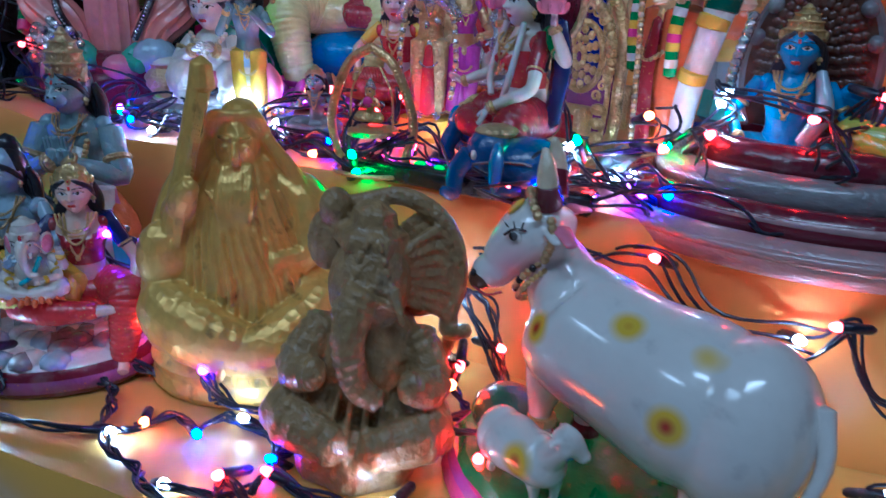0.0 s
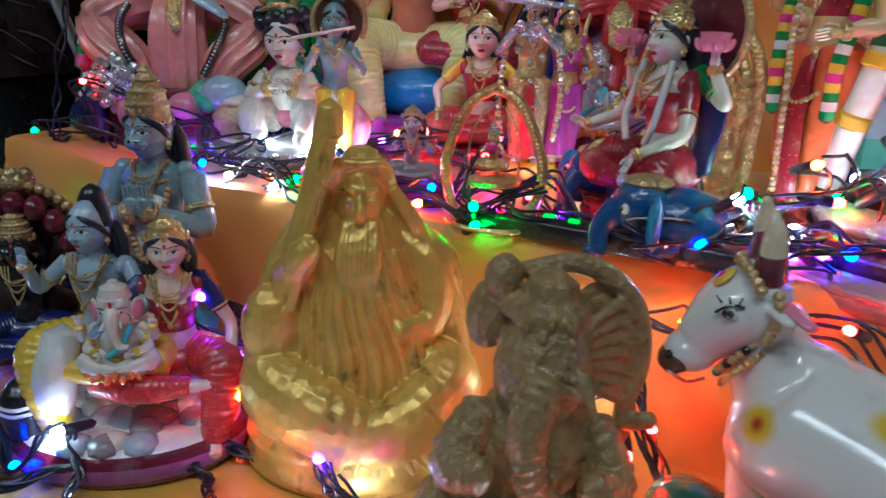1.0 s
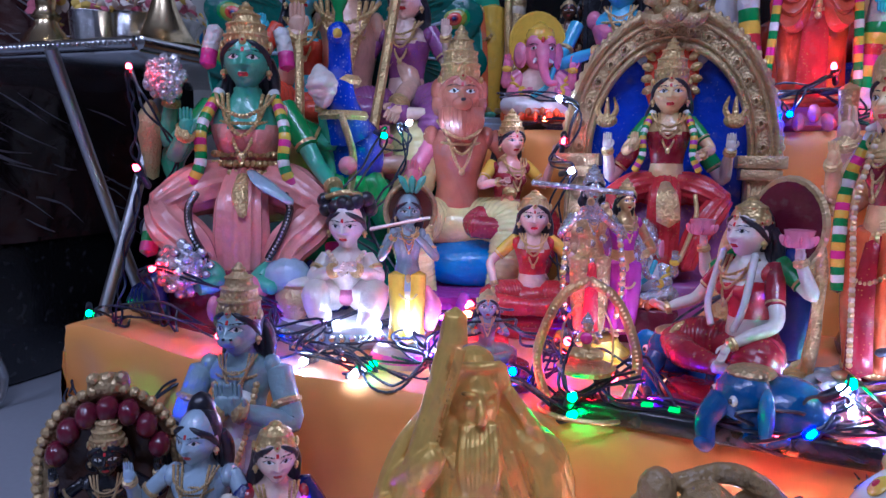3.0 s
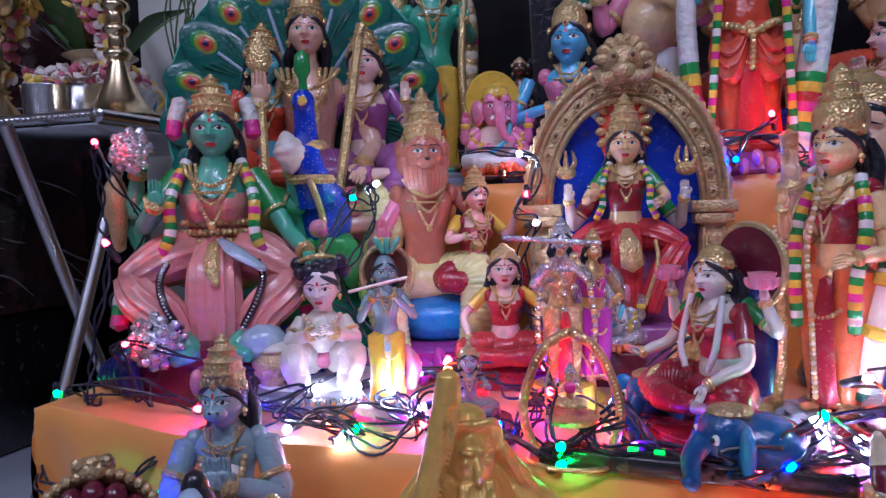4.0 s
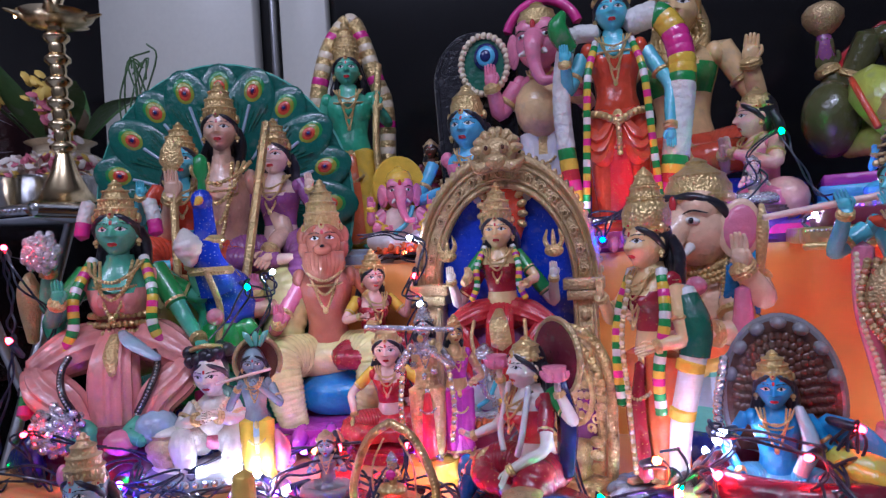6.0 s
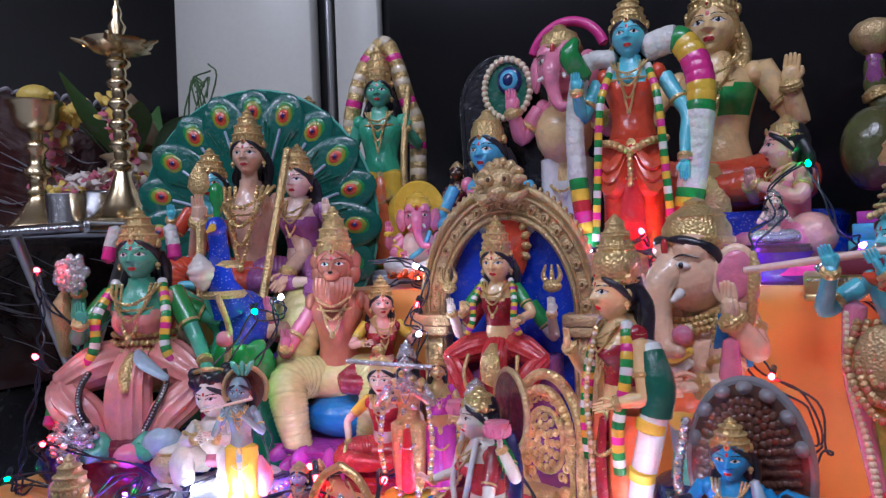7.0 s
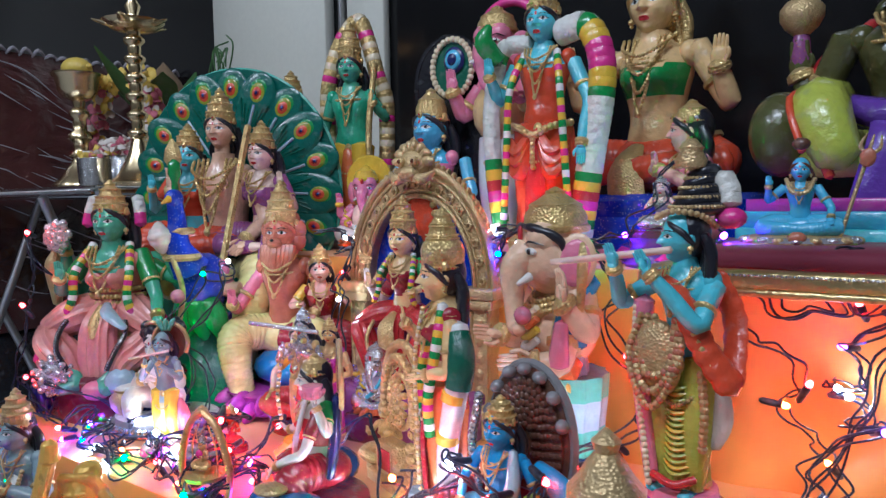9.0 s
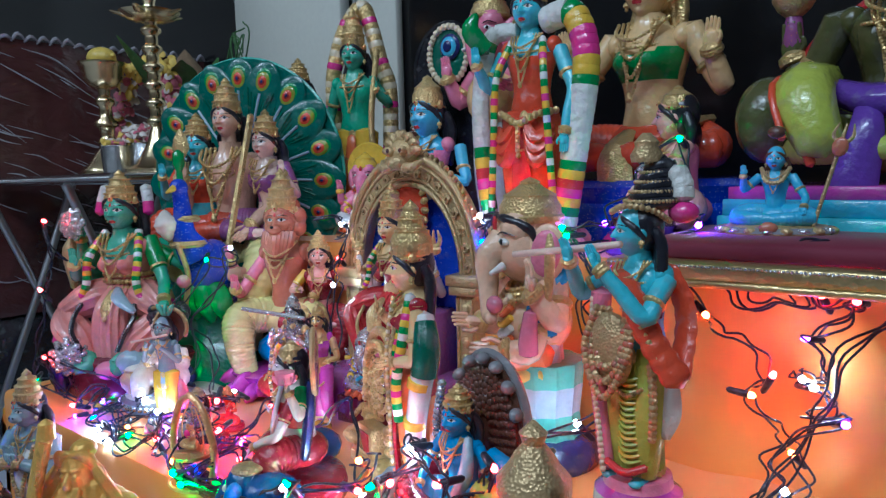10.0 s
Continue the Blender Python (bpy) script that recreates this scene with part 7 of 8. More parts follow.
thing("sage_figurine", sage(), pose(-0.266, 0.314, T0, 0, 0, 33) @ Matrix.Diagonal((0.82, 0.82, 0.98, 1)), "shiny gold-painted seated sage figurine holding a lute", "figurine", "painted figurines on the steps")


# carved brown elephant-headed figure
def carved():
    c = Sculpt()
    c.lathe([(0.044, 0), (0.046, 0.01), (0.040, 0.028), (0.034, 0.034)], "wood", n=30, pleats=8, depth=0.04)
    c.ball((0, 0, 0.060), (0.036, 0.030, 0.038), "wood", n=20)
    c.ball((-0.004, -0.008, 0.106), (0.025, 0.023, 0.028), "wood", n=20)
    c.tube([(-0.006, -0.028, 0.108), (-0.010, -0.038, 0.086), (-0.002, -0.040, 0.064), (0.012, -0.040, 0.056)], [0.011, 0.010, 0.008, 0.006], "wood", n=12, per=10, folds=16, deep=0.18)
    c.ball((-0.033, 0.006, 0.122), (0.013, 0.007, 0.017), "wood")
    c.ball((-0.030, 0.004, 0.140), (0.010, 0.009, 0.010), "wood")
    for i in range(7):
        t = i / 6
        c.tube([(0.014, -0.006, 0.124 - 0.004 * i), (0.032 + 0.003 * i, 0.006, 0.134 - 0.008 * i), (0.044 + 0.004 * math.sin(3 * t), 0.008, 0.124 - 0.012 * i)], [0.003, 0.0036, 0.003], "wood", n=6)
    c.tube([(-0.022, 0.008, 0.142), (0.010, 0.012, 0.148), (0.038, 0.010, 0.136), (0.050, 0.008, 0.110), (0.046, 0.004, 0.082), (0.060, -0.004, 0.086)], [0.004, 0.005, 0.0055, 0.0055, 0.005, 0.004], "wood", n=8)
    c.ball((0.026, 0.014, 0.112), (0.024, 0.005, 0.030), "wood")
    for q in (-1, 1):
        c.tube([(q * 0.028, -0.004, 0.080), (q * 0.042, -0.020, 0.060), (q * 0.026, -0.036, 0.064)], [0.012, 0.012, 0.008], "wood", n=10, per=10, folds=9, deep=0.2)
        c.tube([(q * 0.018, -0.01, 0.035), (q * 0.044, -0.024, 0.034), (q * 0.008, -0.042, 0.026)], [0.018, 0.017, 0.011], "wood", n=12, per=10, folds=9, deep=0.18)
        c.tube([(q * 0.012, -0.028, 0.112), (q * 0.020, -0.036, 0.098)], [0.004, 0.002], "wood")
    for i in range(6):
        c.tube([(-0.022 + 0.003 * i, -0.026, 0.100 + 0.006 * i), (-0.004, -0.034 + 0.004 * i, 0.108 + 0.005 * i), (0.018 - 0.003 * i, -0.026, 0.100 + 0.006 * i)], 0.0018, "wood", n=6)
    c.lathe([(0.022, 0), (0.020, 0.007), (0.014, 0.010), (0.012, 0.017), (0.003, 0.022)], "wood", (-0.006, -0.002, 0.126), n=18, pleats=6, depth=0.08)
    for i in range(10):
        a = radians(200 + 140 * i / 9)
        c.tube([(0.030 * math.cos(a), 0.026 * math.sin(a), 0.058), (0.042 * math.cos(a), 0.040 * math.sin(a), 0.030)], [0.002, 0.003], "wood", n=5, per=1)
    s = Sculpt()
    s.fuse(c, 0.0010, "wood", 1)
    return s


thing("carved_elephant_deity", carved(), pose(-0.161, 0.268, T0, 0, 6, 22) @ Matrix.Diagonal((0.80, 0.80, 0.97, 1)), "dull brown carved elephant-headed figurine", "figurine", "painted figurines on the steps")


# white cow with calf on a green base
COW_HEAD = pose(-0.072, 0, 0, 0, 0, 30) @ pose(0.072, 0, 0)


def cow_body(long, tall):
    c = Sculpt()
    c.tube([(0.070, 0, 0.064), (0.040, 0, 0.070), (0.0, 0, 0.074), (-0.040, 0, 0.082), (-0.056, 0, 0.090)], [0.038, 0.047, 0.043, 0.041, 0.030], "cowwhite", n=36, per=10)
    c.ball((0.066, 0, 0.068), (0.036, 0.042, 0.050), "cowwhite", n=24, m=16)
    c.ball((-0.036, 0, 0.112), (0.020, 0.016, 0.014), "cowwhite")
    c.tube([(-0.048, 0, 0.098), (-0.066, -0.002, 0.120), (-0.080, -0.006, 0.134)], [0.027, 0.020, 0.016], "cowwhite", n=28, per=10)
    old = c.m
    c.m = np.array(COW_HEAD)
    c.tube([(-0.066, -0.006, 0.142), (-0.082, -0.011, 0.134), (-0.098, -0.016, 0.116)], [0.023, 0.0200, 0.0130], "cowwhite", n=28, per=10)
    c.ball((-0.100, -0.017, 0.112), (0.014, 0.014, 0.011), "cowwhite")
    for q in (-1, 1):
        c.tube([(-0.068, -0.006 + q * 0.014, 0.146), (-0.060, -0.006 + q * 0.032, 0.142)], [0.008, 0.005], "cowwhite", n=10, flat=0.5)
    c.m = old
    c.tube([(-0.056, -0.004, 0.100), (-0.062, -0.006, 0.084), (-0.054, -0.004, 0.066)], [0.010, 0.008, 0.006], "cowwhite", n=10)
    for x, y, q in ((-0.050, -0.016, 0), (-0.038, 0.016, 0), (0.056, -0.018, 1), (0.066, 0.016, 1)):
        c.tube([(x, y, 0.080), (x + 0.004 * q, y, 0.045), (x - 0.002, y, 0.022), (x, y, 0.004)], [0.020 if q else 0.015, 0.0125, 0.0075, 0.0085], "cowwhite", n=12, per=5)
    return c


def cow():
    s = Sculpt()
    s.fuse(cow_body(1, 1), 0.0014, "cowwhite", 14)
    s.m = np.array(COW_HEAD)
    for q in (-1, 1):
        s.tube([(-0.070, -0.008 + q * 0.010, 0.158), (-0.071, -0.008 + q * 0.016, 0.172)], [0.0085, 0.0068], "maroon", n=14)
        s.tube([(-0.071, -0.008 + q * 0.016, 0.171), (-0.072, -0.008 + q * 0.017, 0.182), (-0.074, -0.008 + q * 0.015, 0.191)], [0.0066, 0.0050, 0.0020], "cream", n=14)
        s.tube([(-0.060, -0.006 + q * 0.022, 0.147), (-0.052, -0.006 + q * 0.036, 0.143)], [0.006, 0.0036], "pink", n=8, flat=0.5)
        ey = -0.0105 + q * 0.0192
        s.ball((-0.0865, ey, 0.1405), (0.0052, 0.0022, 0.0032), "white", (0, 35, q * 12))
        s.ball((-0.0868, ey + q * 0.0010, 0.1402), (0.0032, 0.0018, 0.0028), "black", (0, 35, q * 12))
        s.tube([(-0.0925, ey + q * 0.0004, 0.1400), (-0.0865, ey + q * 0.0014, 0.1448), (-0.0800, ey, 0.1440)], 0.0008, "black", n=5)
        for e in (-0.004, 0.0, 0.004):
            s.tube([(-0.0865 + e, ey + q * 0.001, 0.1455), (-0.0875 + 1.5 * e, ey + q * 0.0006, 0.1490)], [0.0006, 0.0003], "black", n=4, per=1)
    s.ball((-0.106, -0.018, 0.108), (0.0105, 0.0125, 0.0080), "brown", (0, -35, 10))
    s.ball((-0.1105, -0.026, 0.112), (0.0022, 0.0028, 0.0022), "black")
    s.tube([(-0.110, -0.027, 0.1035), (-0.101, -0.031, 0.1010), (-0.092, -0.028, 0.103)], 0.0009, "deepred", n=5)
    s.beads([(-0.074, -0.030, 0.154), (-0.079, -0.022, 0.161), (-0.083, -0.008, 0.162), (-0.077, 0.012, 0.158)], 0.0030, "oldgold", 1.4)
    s.beads([(-0.066, -0.030, 0.152), (-0.064, -0.032, 0.142), (-0.068, -0.029, 0.128)], 0.0030, "oldgold", 1.4)
    s.ball((-0.0895, -0.015, 0.1535), (0.0068, 0.0065, 0.0022), "yellow", (0, -48, 0))
    s.ball((-0.0902, -0.015, 0.1544), (0.0028, 0.0028, 0.0020), "red", (0, -48, 0))
    s.m = np.eye(4)
    ring = [(-0.064 + 0.012 * math.cos(a) - 0.004, -0.003 + 0.0235 * math.sin(a), 0.112 + 0.016 * math.cos(a)) for a in np.linspace(0, 2 * math.pi, 20)]
    s.beads(ring, 0.0026, ["oldgold", "oldgold", "black"], 1.5)
    s.beads([(x + 0.004, y * 1.08, z - 0.004) for x, y, z in ring], 0.0020, "gold", 1.5)
    for x, y in ((-0.050, -0.016), (-0.038, 0.016), (0.056, -0.018), (0.066, 0.016)):
        s.lathe([(0.0100, 0), (0.0105, 0.004), (0.0085, 0.010)], "maroon", (x, y, 0.0), n=12)
        s.lathe([(0.0088, 0), (0.0096, 0.003), (0.0088, 0.006)], "gold", (x, y, 0.016), n=12)
    s.tube([(0.098, 0.004, 0.094), (0.106, -0.004, 0.070), (0.102, -0.012, 0.040)], [0.005, 0.004, 0.003], "cowwhite", n=8)
    s.ball((0.101, -0.013, 0.036), (0.005, 0.005, 0.009), "black")
    # calf
    k = Sculpt(0.36)
    k.m = k.m @ np.array(pose(-0.07, -0.165, 0.006, 0, 0, 172))
    c = cow_body(1, 1)
    k.v, k.f, k.mi, k.mats, k.n = [v @ k.m[:3, :3].T + k.m[:3, 3] for v in c.v], c.f, c.mi, c.mats, c.n
    s.fuse(k, 0.0011, "cowwhite", 4)
    s.lathe([(0.118, -0.030), (0.122, -0.026), (0.118, -0.014), (0.112, -0.008)], ["magenta", "hotpink", "magenta"], (0.0, -0.012, 0), n=40, sy=0.62)
    s.lathe([(0.112, -0.010), (0.104, 0.0), (0.05, 0.002), (0.001, 0.003)], "green", (0.0, -0.012, 0), n=40, sy=0.62, pleats=11, depth=0.02)
    s.ball((-0.080, -0.014, 0.006), (0.026, 0.024, 0.020), "darkgreen", n=18)
    for i in range(24):
        a = i * 2.4
        r = 0.03 + 0.0028 * i
        s.tube([(r * math.cos(a), -0.012 + 0.6 * r * math.sin(a), 0.0), (r * math.cos(a) + 0.003, -0.012 + 0.6 * r * math.sin(a), 0.010)], [0.002, 0.0006], "green", n=5)
    return s


thing("cow_figurine", cow(), pose(-0.026, 0.283, 0.036, 0, 0, -24) @ Matrix.Scale(0.78, 4), "glossy white cow figurine with calf on green base", "figurine", "painted figurines on the steps")


# kneeling pair on the top step
def kneel(s):
    s.lathe([(0.42, 0), (0.44, 0.04), (0.40, 0.08), (0.34, 0.10)], ["purple", "hotpink", "purple"], n=26, sy=0.8)
    old = s.at(0, 0, 0.04, 0, 0, 0, 0.95)
    seated(s, dict(skin="pinkskin", cloth="pink", top="pink", seat=0.10, head=0.11, crown=LOW, long=1.4, arm=0.042, spread=0.22, rows=1, turn=-20,
           arms=[((-0.13, 0, 0.36), (-0.22, -0.06, 0.26), (-0.06, -0.18, 0.32), (0, 0, 1)), ((0.13, 0, 0.36), (0.20, -0.08, 0.24), (-0.02, -0.18, 0.32), (0, 0, 1))]))
    s.m = old
    s.ball((0.16, -0.02, 0.20), (0.12, 0.10, 0.10), "pinkskin", n=14)


s = Sculpt(0.225)
kneel(s)
thing("kneeling_figurine", s, pose(0.062, 0.785, T2, 0, 0, -58), "pink kneeling monkey deity with folded hands", "figurine", "painted figurines on the steps")
s = Sculpt(0.075)
seated(s, dict(skin="fair", cloth="silver", top="grey", female=True, gold="silver", seat=0.14, head=0.12, crown=LOW, long=2.0, base=plinth("brown", 0.42, 0.10), arms=[((-0.12, 0, 0.36), (-0.2, -0.05, 0.24), (-0.12, -0.14, 0.28)), ((0.12, 0, 0.36), (0.2, -0.05, 0.24), (0.12, -0.14, 0.28))]))
thing("small_silver_lady", s, pose(0.046, 0.728, T2 + 0.030, 0, 0, 8), "tiny silver-robed lady idol on brown dish", "figurine", "painted figurines on the steps")
s = Sculpt()
s.lathe([(0.034, 0), (0.036, 0.004), (0.030, 0.010), (0.030, 0.026), (0.034, 0.030)], "purple", n=24)
thing("idol_stand", s, pose(0.046, 0.728, T2, 0, 0, 0), "purple round stand under a tiny idol", "stand")

# thin sari dolls behind the arch
for x, y, top, h in ((-0.215, 0.835, "navy", 0.20), (-0.300, 0.85, "black", 0.24), (-0.330, 0.83, "maroon", 0.19)):
    s = Sculpt(h)
    standing(s, dict(skin="brown", cloth="royal" if top == "navy" else "plum", top=top, female=True, head=0.06, long=1.8, crown=LOW, gold="oldgold", base=plinth("navy", 0.13, 0.05), arms=[((-0.09, 0, 0.58), (-0.13, -0.04, 0.46), (-0.06, -0.10, 0.48)), ((0.09, 0, 0.58), (0.13, -0.04, 0.46), (0.06, -0.10, 0.48))]))
    thing("sari_doll", s, pose(x, y, T2, 0, 0, 10), "slim dark doll in a " + {"navy": "blue", "black": "black and purple", "maroon": "maroon"}[top] + " sari with gold crown", "doll", "dolls behind the arch")

# red velvet cushion board with gilt frame
MAT["velvet"] = satin("crimson_velvet", (0.16, 0.006, 0.03), 0.7)
MAT["frame_gold"] = gilt("pale_gold_frame", (0.62, 0.48, 0.22), 0.8, 0.3, 0.35, 220.0)
cb = empty("cushion_board", pose(0.235, 0.700, T2, 0, 0, 0), "crimson velvet board edged with a pale gold frame", "cushion")
s = Sculpt()
s.block((0, 0, 0.018), (0.29, 0.155, 0.020), "velvet", b=0.6)
part("cushion", s, cb, "crimson velvet pad")
for nm, c, size in (("front_rail", (0, -0.089, 0.006), (0.335, 0.022, 0.014)), ("back_rail", (0, 0.089, 0.006), (0.335, 0.022, 0.014)), ("side_rail", (-0.157, 0, 0.006), (0.020, 0.155, 0.014)), ("side_rail", (0.157, 0, 0.006), (0.020, 0.155, 0.014))):
    s = Sculpt()
    s.block(c, size, "frame_gold", b=0.3)
    if nm == "front_rail":
        s.beads([(c[0] - 0.165, c[1] - 0.011, 0.010), (c[0] + 0.165, c[1] - 0.011, 0.010)], 0.0014, "silver", 2.0)
        s.tube([(c[0] - 0.167, c[1] - 0.009, -0.003), (c[0] + 0.167, c[1] - 0.009, -0.003)], 0.003, "frame_gold", n=8, per=1)
    part(nm, s, cb)


def shiva_extra(s):
    s.lathe([(0.42, 0), (0.43, 0.03), (0.38, 0.07), (0.30, 0.09)], ["oldgold", "grey", "oldgold"], n=28, sy=0.75, pleats=14, depth=0.03)
    for i in range(20):
        a = 2 * math.pi * i / 20
        s.ball((0.40 * math.cos(a), 0.30 * math.sin(a), 0.045), (0.05, 0.03, 0.03), ["oldgold", "silver"][i % 2], n=8, m=6)
    s.ball((0, -0.28, 0.07), (0.07, 0.05, 0.05), "tawny")
    s.ball((0, -0.015, 0.80), (0.07, 0.06, 0.05), "brown")
    s.beads([(-0.10, -0.02, 0.52), (-0.05, -0.11, 0.42), (0.05, -0.11, 0.42), (0.10, -0.02, 0.52)], 0.018, "oldgold", 1.4)


figure("meditating_deity_figurine", seated, dict(skin="sky", cloth="sky", top=None, seat=0.10, head=0.095, crown=None, hair="brown", long=2.0, spread=0.28, gold="oldgold", arm=0.038,
       arms=[((-0.13, 0, 0.36), (-0.24, -0.03, 0.26), (-0.22, -0.10, 0.38), (0, 0, 1)), ((0.13, 0, 0.36), (0.23, -0.05, 0.20), (0.22, -0.14, 0.12))]),
       (0.170, 0.712, T2 + 0.026), 0.108, 4, "blue meditating deity with gold beads on carved base", shiva_extra)
s = Sculpt()
s.tube([(0, 0, 0.003), (0.004, 0, 0.05), (0.008, 0, 0.092)], 0.0018, "oldgold", n=8)
for q in (-1, 0, 1):
    s.tube([(0.008, 0, 0.088), (0.008 + 0.008 * q, 0, 0.096), (0.009 + 0.006 * q, 0, 0.108)], [0.0018, 0.0018, 0.0006], "oldgold", n=6)
s.ball((0.008, -0.003, 0.086), (0.007, 0.003, 0.009), "tawny")
s.lathe([(0.008, 0), (0.008, 0.002), (0.003, 0.004)], "oldgold", n=12)
thing("trident", s, pose(0.200, 0.700, T2 + 0.027, 0, 10, 0) @ Matrix.Scale(0.85, 4), "slim antique gold trident stuck beside the deity", "trident")

# gilt pot-shaped finial in front
s = Sculpt()
s.lathe([(0.020, 0), (0.022, 0.004), (0.018, 0.03), (0.020, 0.06), (0.024, 0.075), (0.016, 0.082), (0.021, 0.090), (0.021, 0.098), (0.015, 0.105), (0.011, 0.112), (0.006, 0.118), (0.008, 0.124), (0.001, 0.131)], "oldgold", n=26)
thing("gilt_finial", s, pose(0.124, 0.392, T1, 0, 0, 0), "dull gold pot-shaped finial ornament", "ornament")

# black power strip lying among the cables
ps = empty("power_strip", pose(-0.155, 0.386, T1, 0, 0, -4), "black plastic power strip with green reflections as glowing blocks", "power strip")
s = Sculpt()
s.block((0, 0, 0.006), (0.17, 0.020, 0.012), "black", b=0.3)
part("body", s, ps)
# small glowing blocks imitate green light reflected in the black plastic
MAT["green_glow"] = lit("green_reflection_glow", (0.02, 1.0, 0.08), 1.2)
for x in (-0.03, -0.015):
    s = Sculpt()
    s.block((x, 0, 0.013), (0.006, 0.006, 0.002), "green_glow", b=0.3)
    part("reflection_block", s, ps, "glowing block as a green reflection")


# ---------------------------------------------------------------- the side table with brass lamps
tt = empty("tray_table", pose(-1.02, 0.80, 0), "folding tray table with steel rim and tube legs", "table")
s = Sculpt()
s.block((0, 0, 0.402), (0.50, 0.38, 0.016), "steel", b=0.3)
part("tray", s, tt, "perforated steel tray")
s = Sculpt()
for x0, x1, y in ((-0.25, 0.25, -0.195), (-0.25, 0.25, 0.195)):
    s.tube([(x0, y, 0.404), (x1, y, 0.404)], 0.008, "steel", n=8, per=1)
for x in (-0.255, 0.255):
    s.tube([(x, -0.195, 0.404), (x, 0.195, 0.404)], 0.008, "steel", n=8, per=1)
s.beads([(-0.25, -0.204, 0.404), (0.25, -0.204, 0.404)], 0.0035, "steel", 2.2)
part("rim", s, tt, "beaded steel rim")
for x in (0.17, -0.20):
    for q in (-1, 1):
        s = Sculpt()
        s.tube([(x + 0.009 * q, -0.15 + q * 0.08, 0.395), (x + 0.009 * q, -0.15 + q * 0.005, 0.20), (x + 0.009 * q, -0.15 - q * 0.095, -0.05), (x + 0.009 * q, -0.15 - q * 0.105, -0.10), (x + 0.009 * q, -0.15 - q * 0.09, -0.128), (x + 0.009 * q, -0.15 - q * 0.04, -0.132)], 0.0075, "pipe", n=10, per=6)
        part("leg", s, tt, "grey steel tube leg")

m, nt, b = nodes_of("maroon_goods_in_clear_film")
co = varied(nt, b, (0.085, 0.026, 0.026), 0.5, 6.0, (0.030, 0.014, 0.016), 3.0, 0.5)
b.inputs["Roughness"].default_value, b.inputs["Coat Weight"].default_value, b.inputs["Coat Roughness"].default_value = 0.25, 1.0, 0.08
stretch = nt.nodes.new("ShaderNodeMapping")
stretch.inputs["Scale"].default_value, stretch.inputs["Rotation"].default_value = (14, 9, 17), (0.35, 0, 0)
tex, bp = nt.nodes.new("ShaderNodeTexNoise"), nt.nodes.new("ShaderNodeBump")
tex.inputs["Scale"].default_value, tex.inputs["Detail"].default_value, tex.inputs["Distortion"].default_value = 1.0, 6, 0.5
bp.inputs["Strength"].default_value, bp.inputs["Distance"].default_value = 0.8, 0.015
nt.links.new(co.outputs["Object"], stretch.inputs["Vector"])
nt.links.new(stretch.outputs[0], tex.inputs["Vector"])
nt.links.new(tex.outputs[0], bp.inputs["Height"])
nt.links.new(bp.outputs["Normal"], b.inputs["Normal"])
nt.links.new(bp.outputs["Normal"], b.inputs["Coat Normal"])
MAT["plastic_wrap"] = m
s = Sculpt()
v, f, n, k = [], [], 40, 40
for i in range(k + 1):
    for j in range(n + 1):
        a, b = i / k, j / n
        w = 0.010 * noise.noise((a * 6, b * 4, 2)) + 0.006 * noise.noise((a * 22, b * 12, 5))
        v.append((w, a * 0.62, b * 0.58))
f = [(i * (n + 1) + j, (i + 1) * (n + 1) + j, (i + 1) * (n + 1) + j + 1, i * (n + 1) + j + 1) for i in range(k) for j in range(n)]
s.put(v, f, "plastic_wrap")
s.block((-0.21, 0.31, 0.285), (0.40, 0.62, 0.585), "plastic_wrap", b=0.1)
carton = thing("wrapped_carton", s, pose(-1.300, 0.50, 0.12, 0, 0, 0), "maroon carton wrapped in creased clear plastic", "carton")
# pale grey slivers stand in for the light caught by the film's creases
MAT["film"] = paint("film_highlight_grey", (0.40, 0.37, 0.40), 0.15, 0.8, 0.3, False, 0.1)
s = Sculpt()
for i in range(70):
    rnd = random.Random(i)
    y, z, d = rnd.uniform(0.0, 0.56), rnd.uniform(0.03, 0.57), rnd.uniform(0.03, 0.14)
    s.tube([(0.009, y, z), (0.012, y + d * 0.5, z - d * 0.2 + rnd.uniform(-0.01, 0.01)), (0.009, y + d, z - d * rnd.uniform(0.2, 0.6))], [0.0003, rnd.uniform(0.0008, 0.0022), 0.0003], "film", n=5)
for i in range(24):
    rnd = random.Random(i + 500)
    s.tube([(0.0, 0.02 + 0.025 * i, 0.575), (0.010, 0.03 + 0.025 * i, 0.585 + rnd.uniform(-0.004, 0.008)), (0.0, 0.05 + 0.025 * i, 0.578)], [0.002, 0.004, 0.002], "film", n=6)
tagged(part("crease_highlights", s, carton, "pale slivers as highlights on creases in clear film"), kind="stuff")
s = Sculpt()
s.block((0, 0, 0.13), (0.40, 0.60, 0.258), "black", b=0.05)
thing("carton_stand", s, pose(-1.51, 0.80, -0.14), "plain black low stand under the wrapped carton", "stand")

TRAY = 0.411
goblet = empty("brass_lamp", pose(-1.085, 0.752, TRAY), "polished brass pedestal lamp with deep cup", "lamp")
s = Sculpt()
s.lathe([(0.052, 0), (0.054, 0.004), (0.050, 0.014), (0.036, 0.026), (0.028, 0.040), (0.018, 0.052), (0.016, 0.060)], "brass", n=30)
part("foot", s, goblet)
s = Sculpt()
s.lathe([(0.014, 0.058), (0.020, 0.066), (0.013, 0.076), (0.014, 0.092), (0.022, 0.098), (0.022, 0.106), (0.013, 0.114), (0.012, 0.136), (0.018, 0.142), (0.018, 0.150), (0.010, 0.158), (0.012, 0.172)], "brass", n=26)
part("stem", s, goblet)
s = Sculpt()
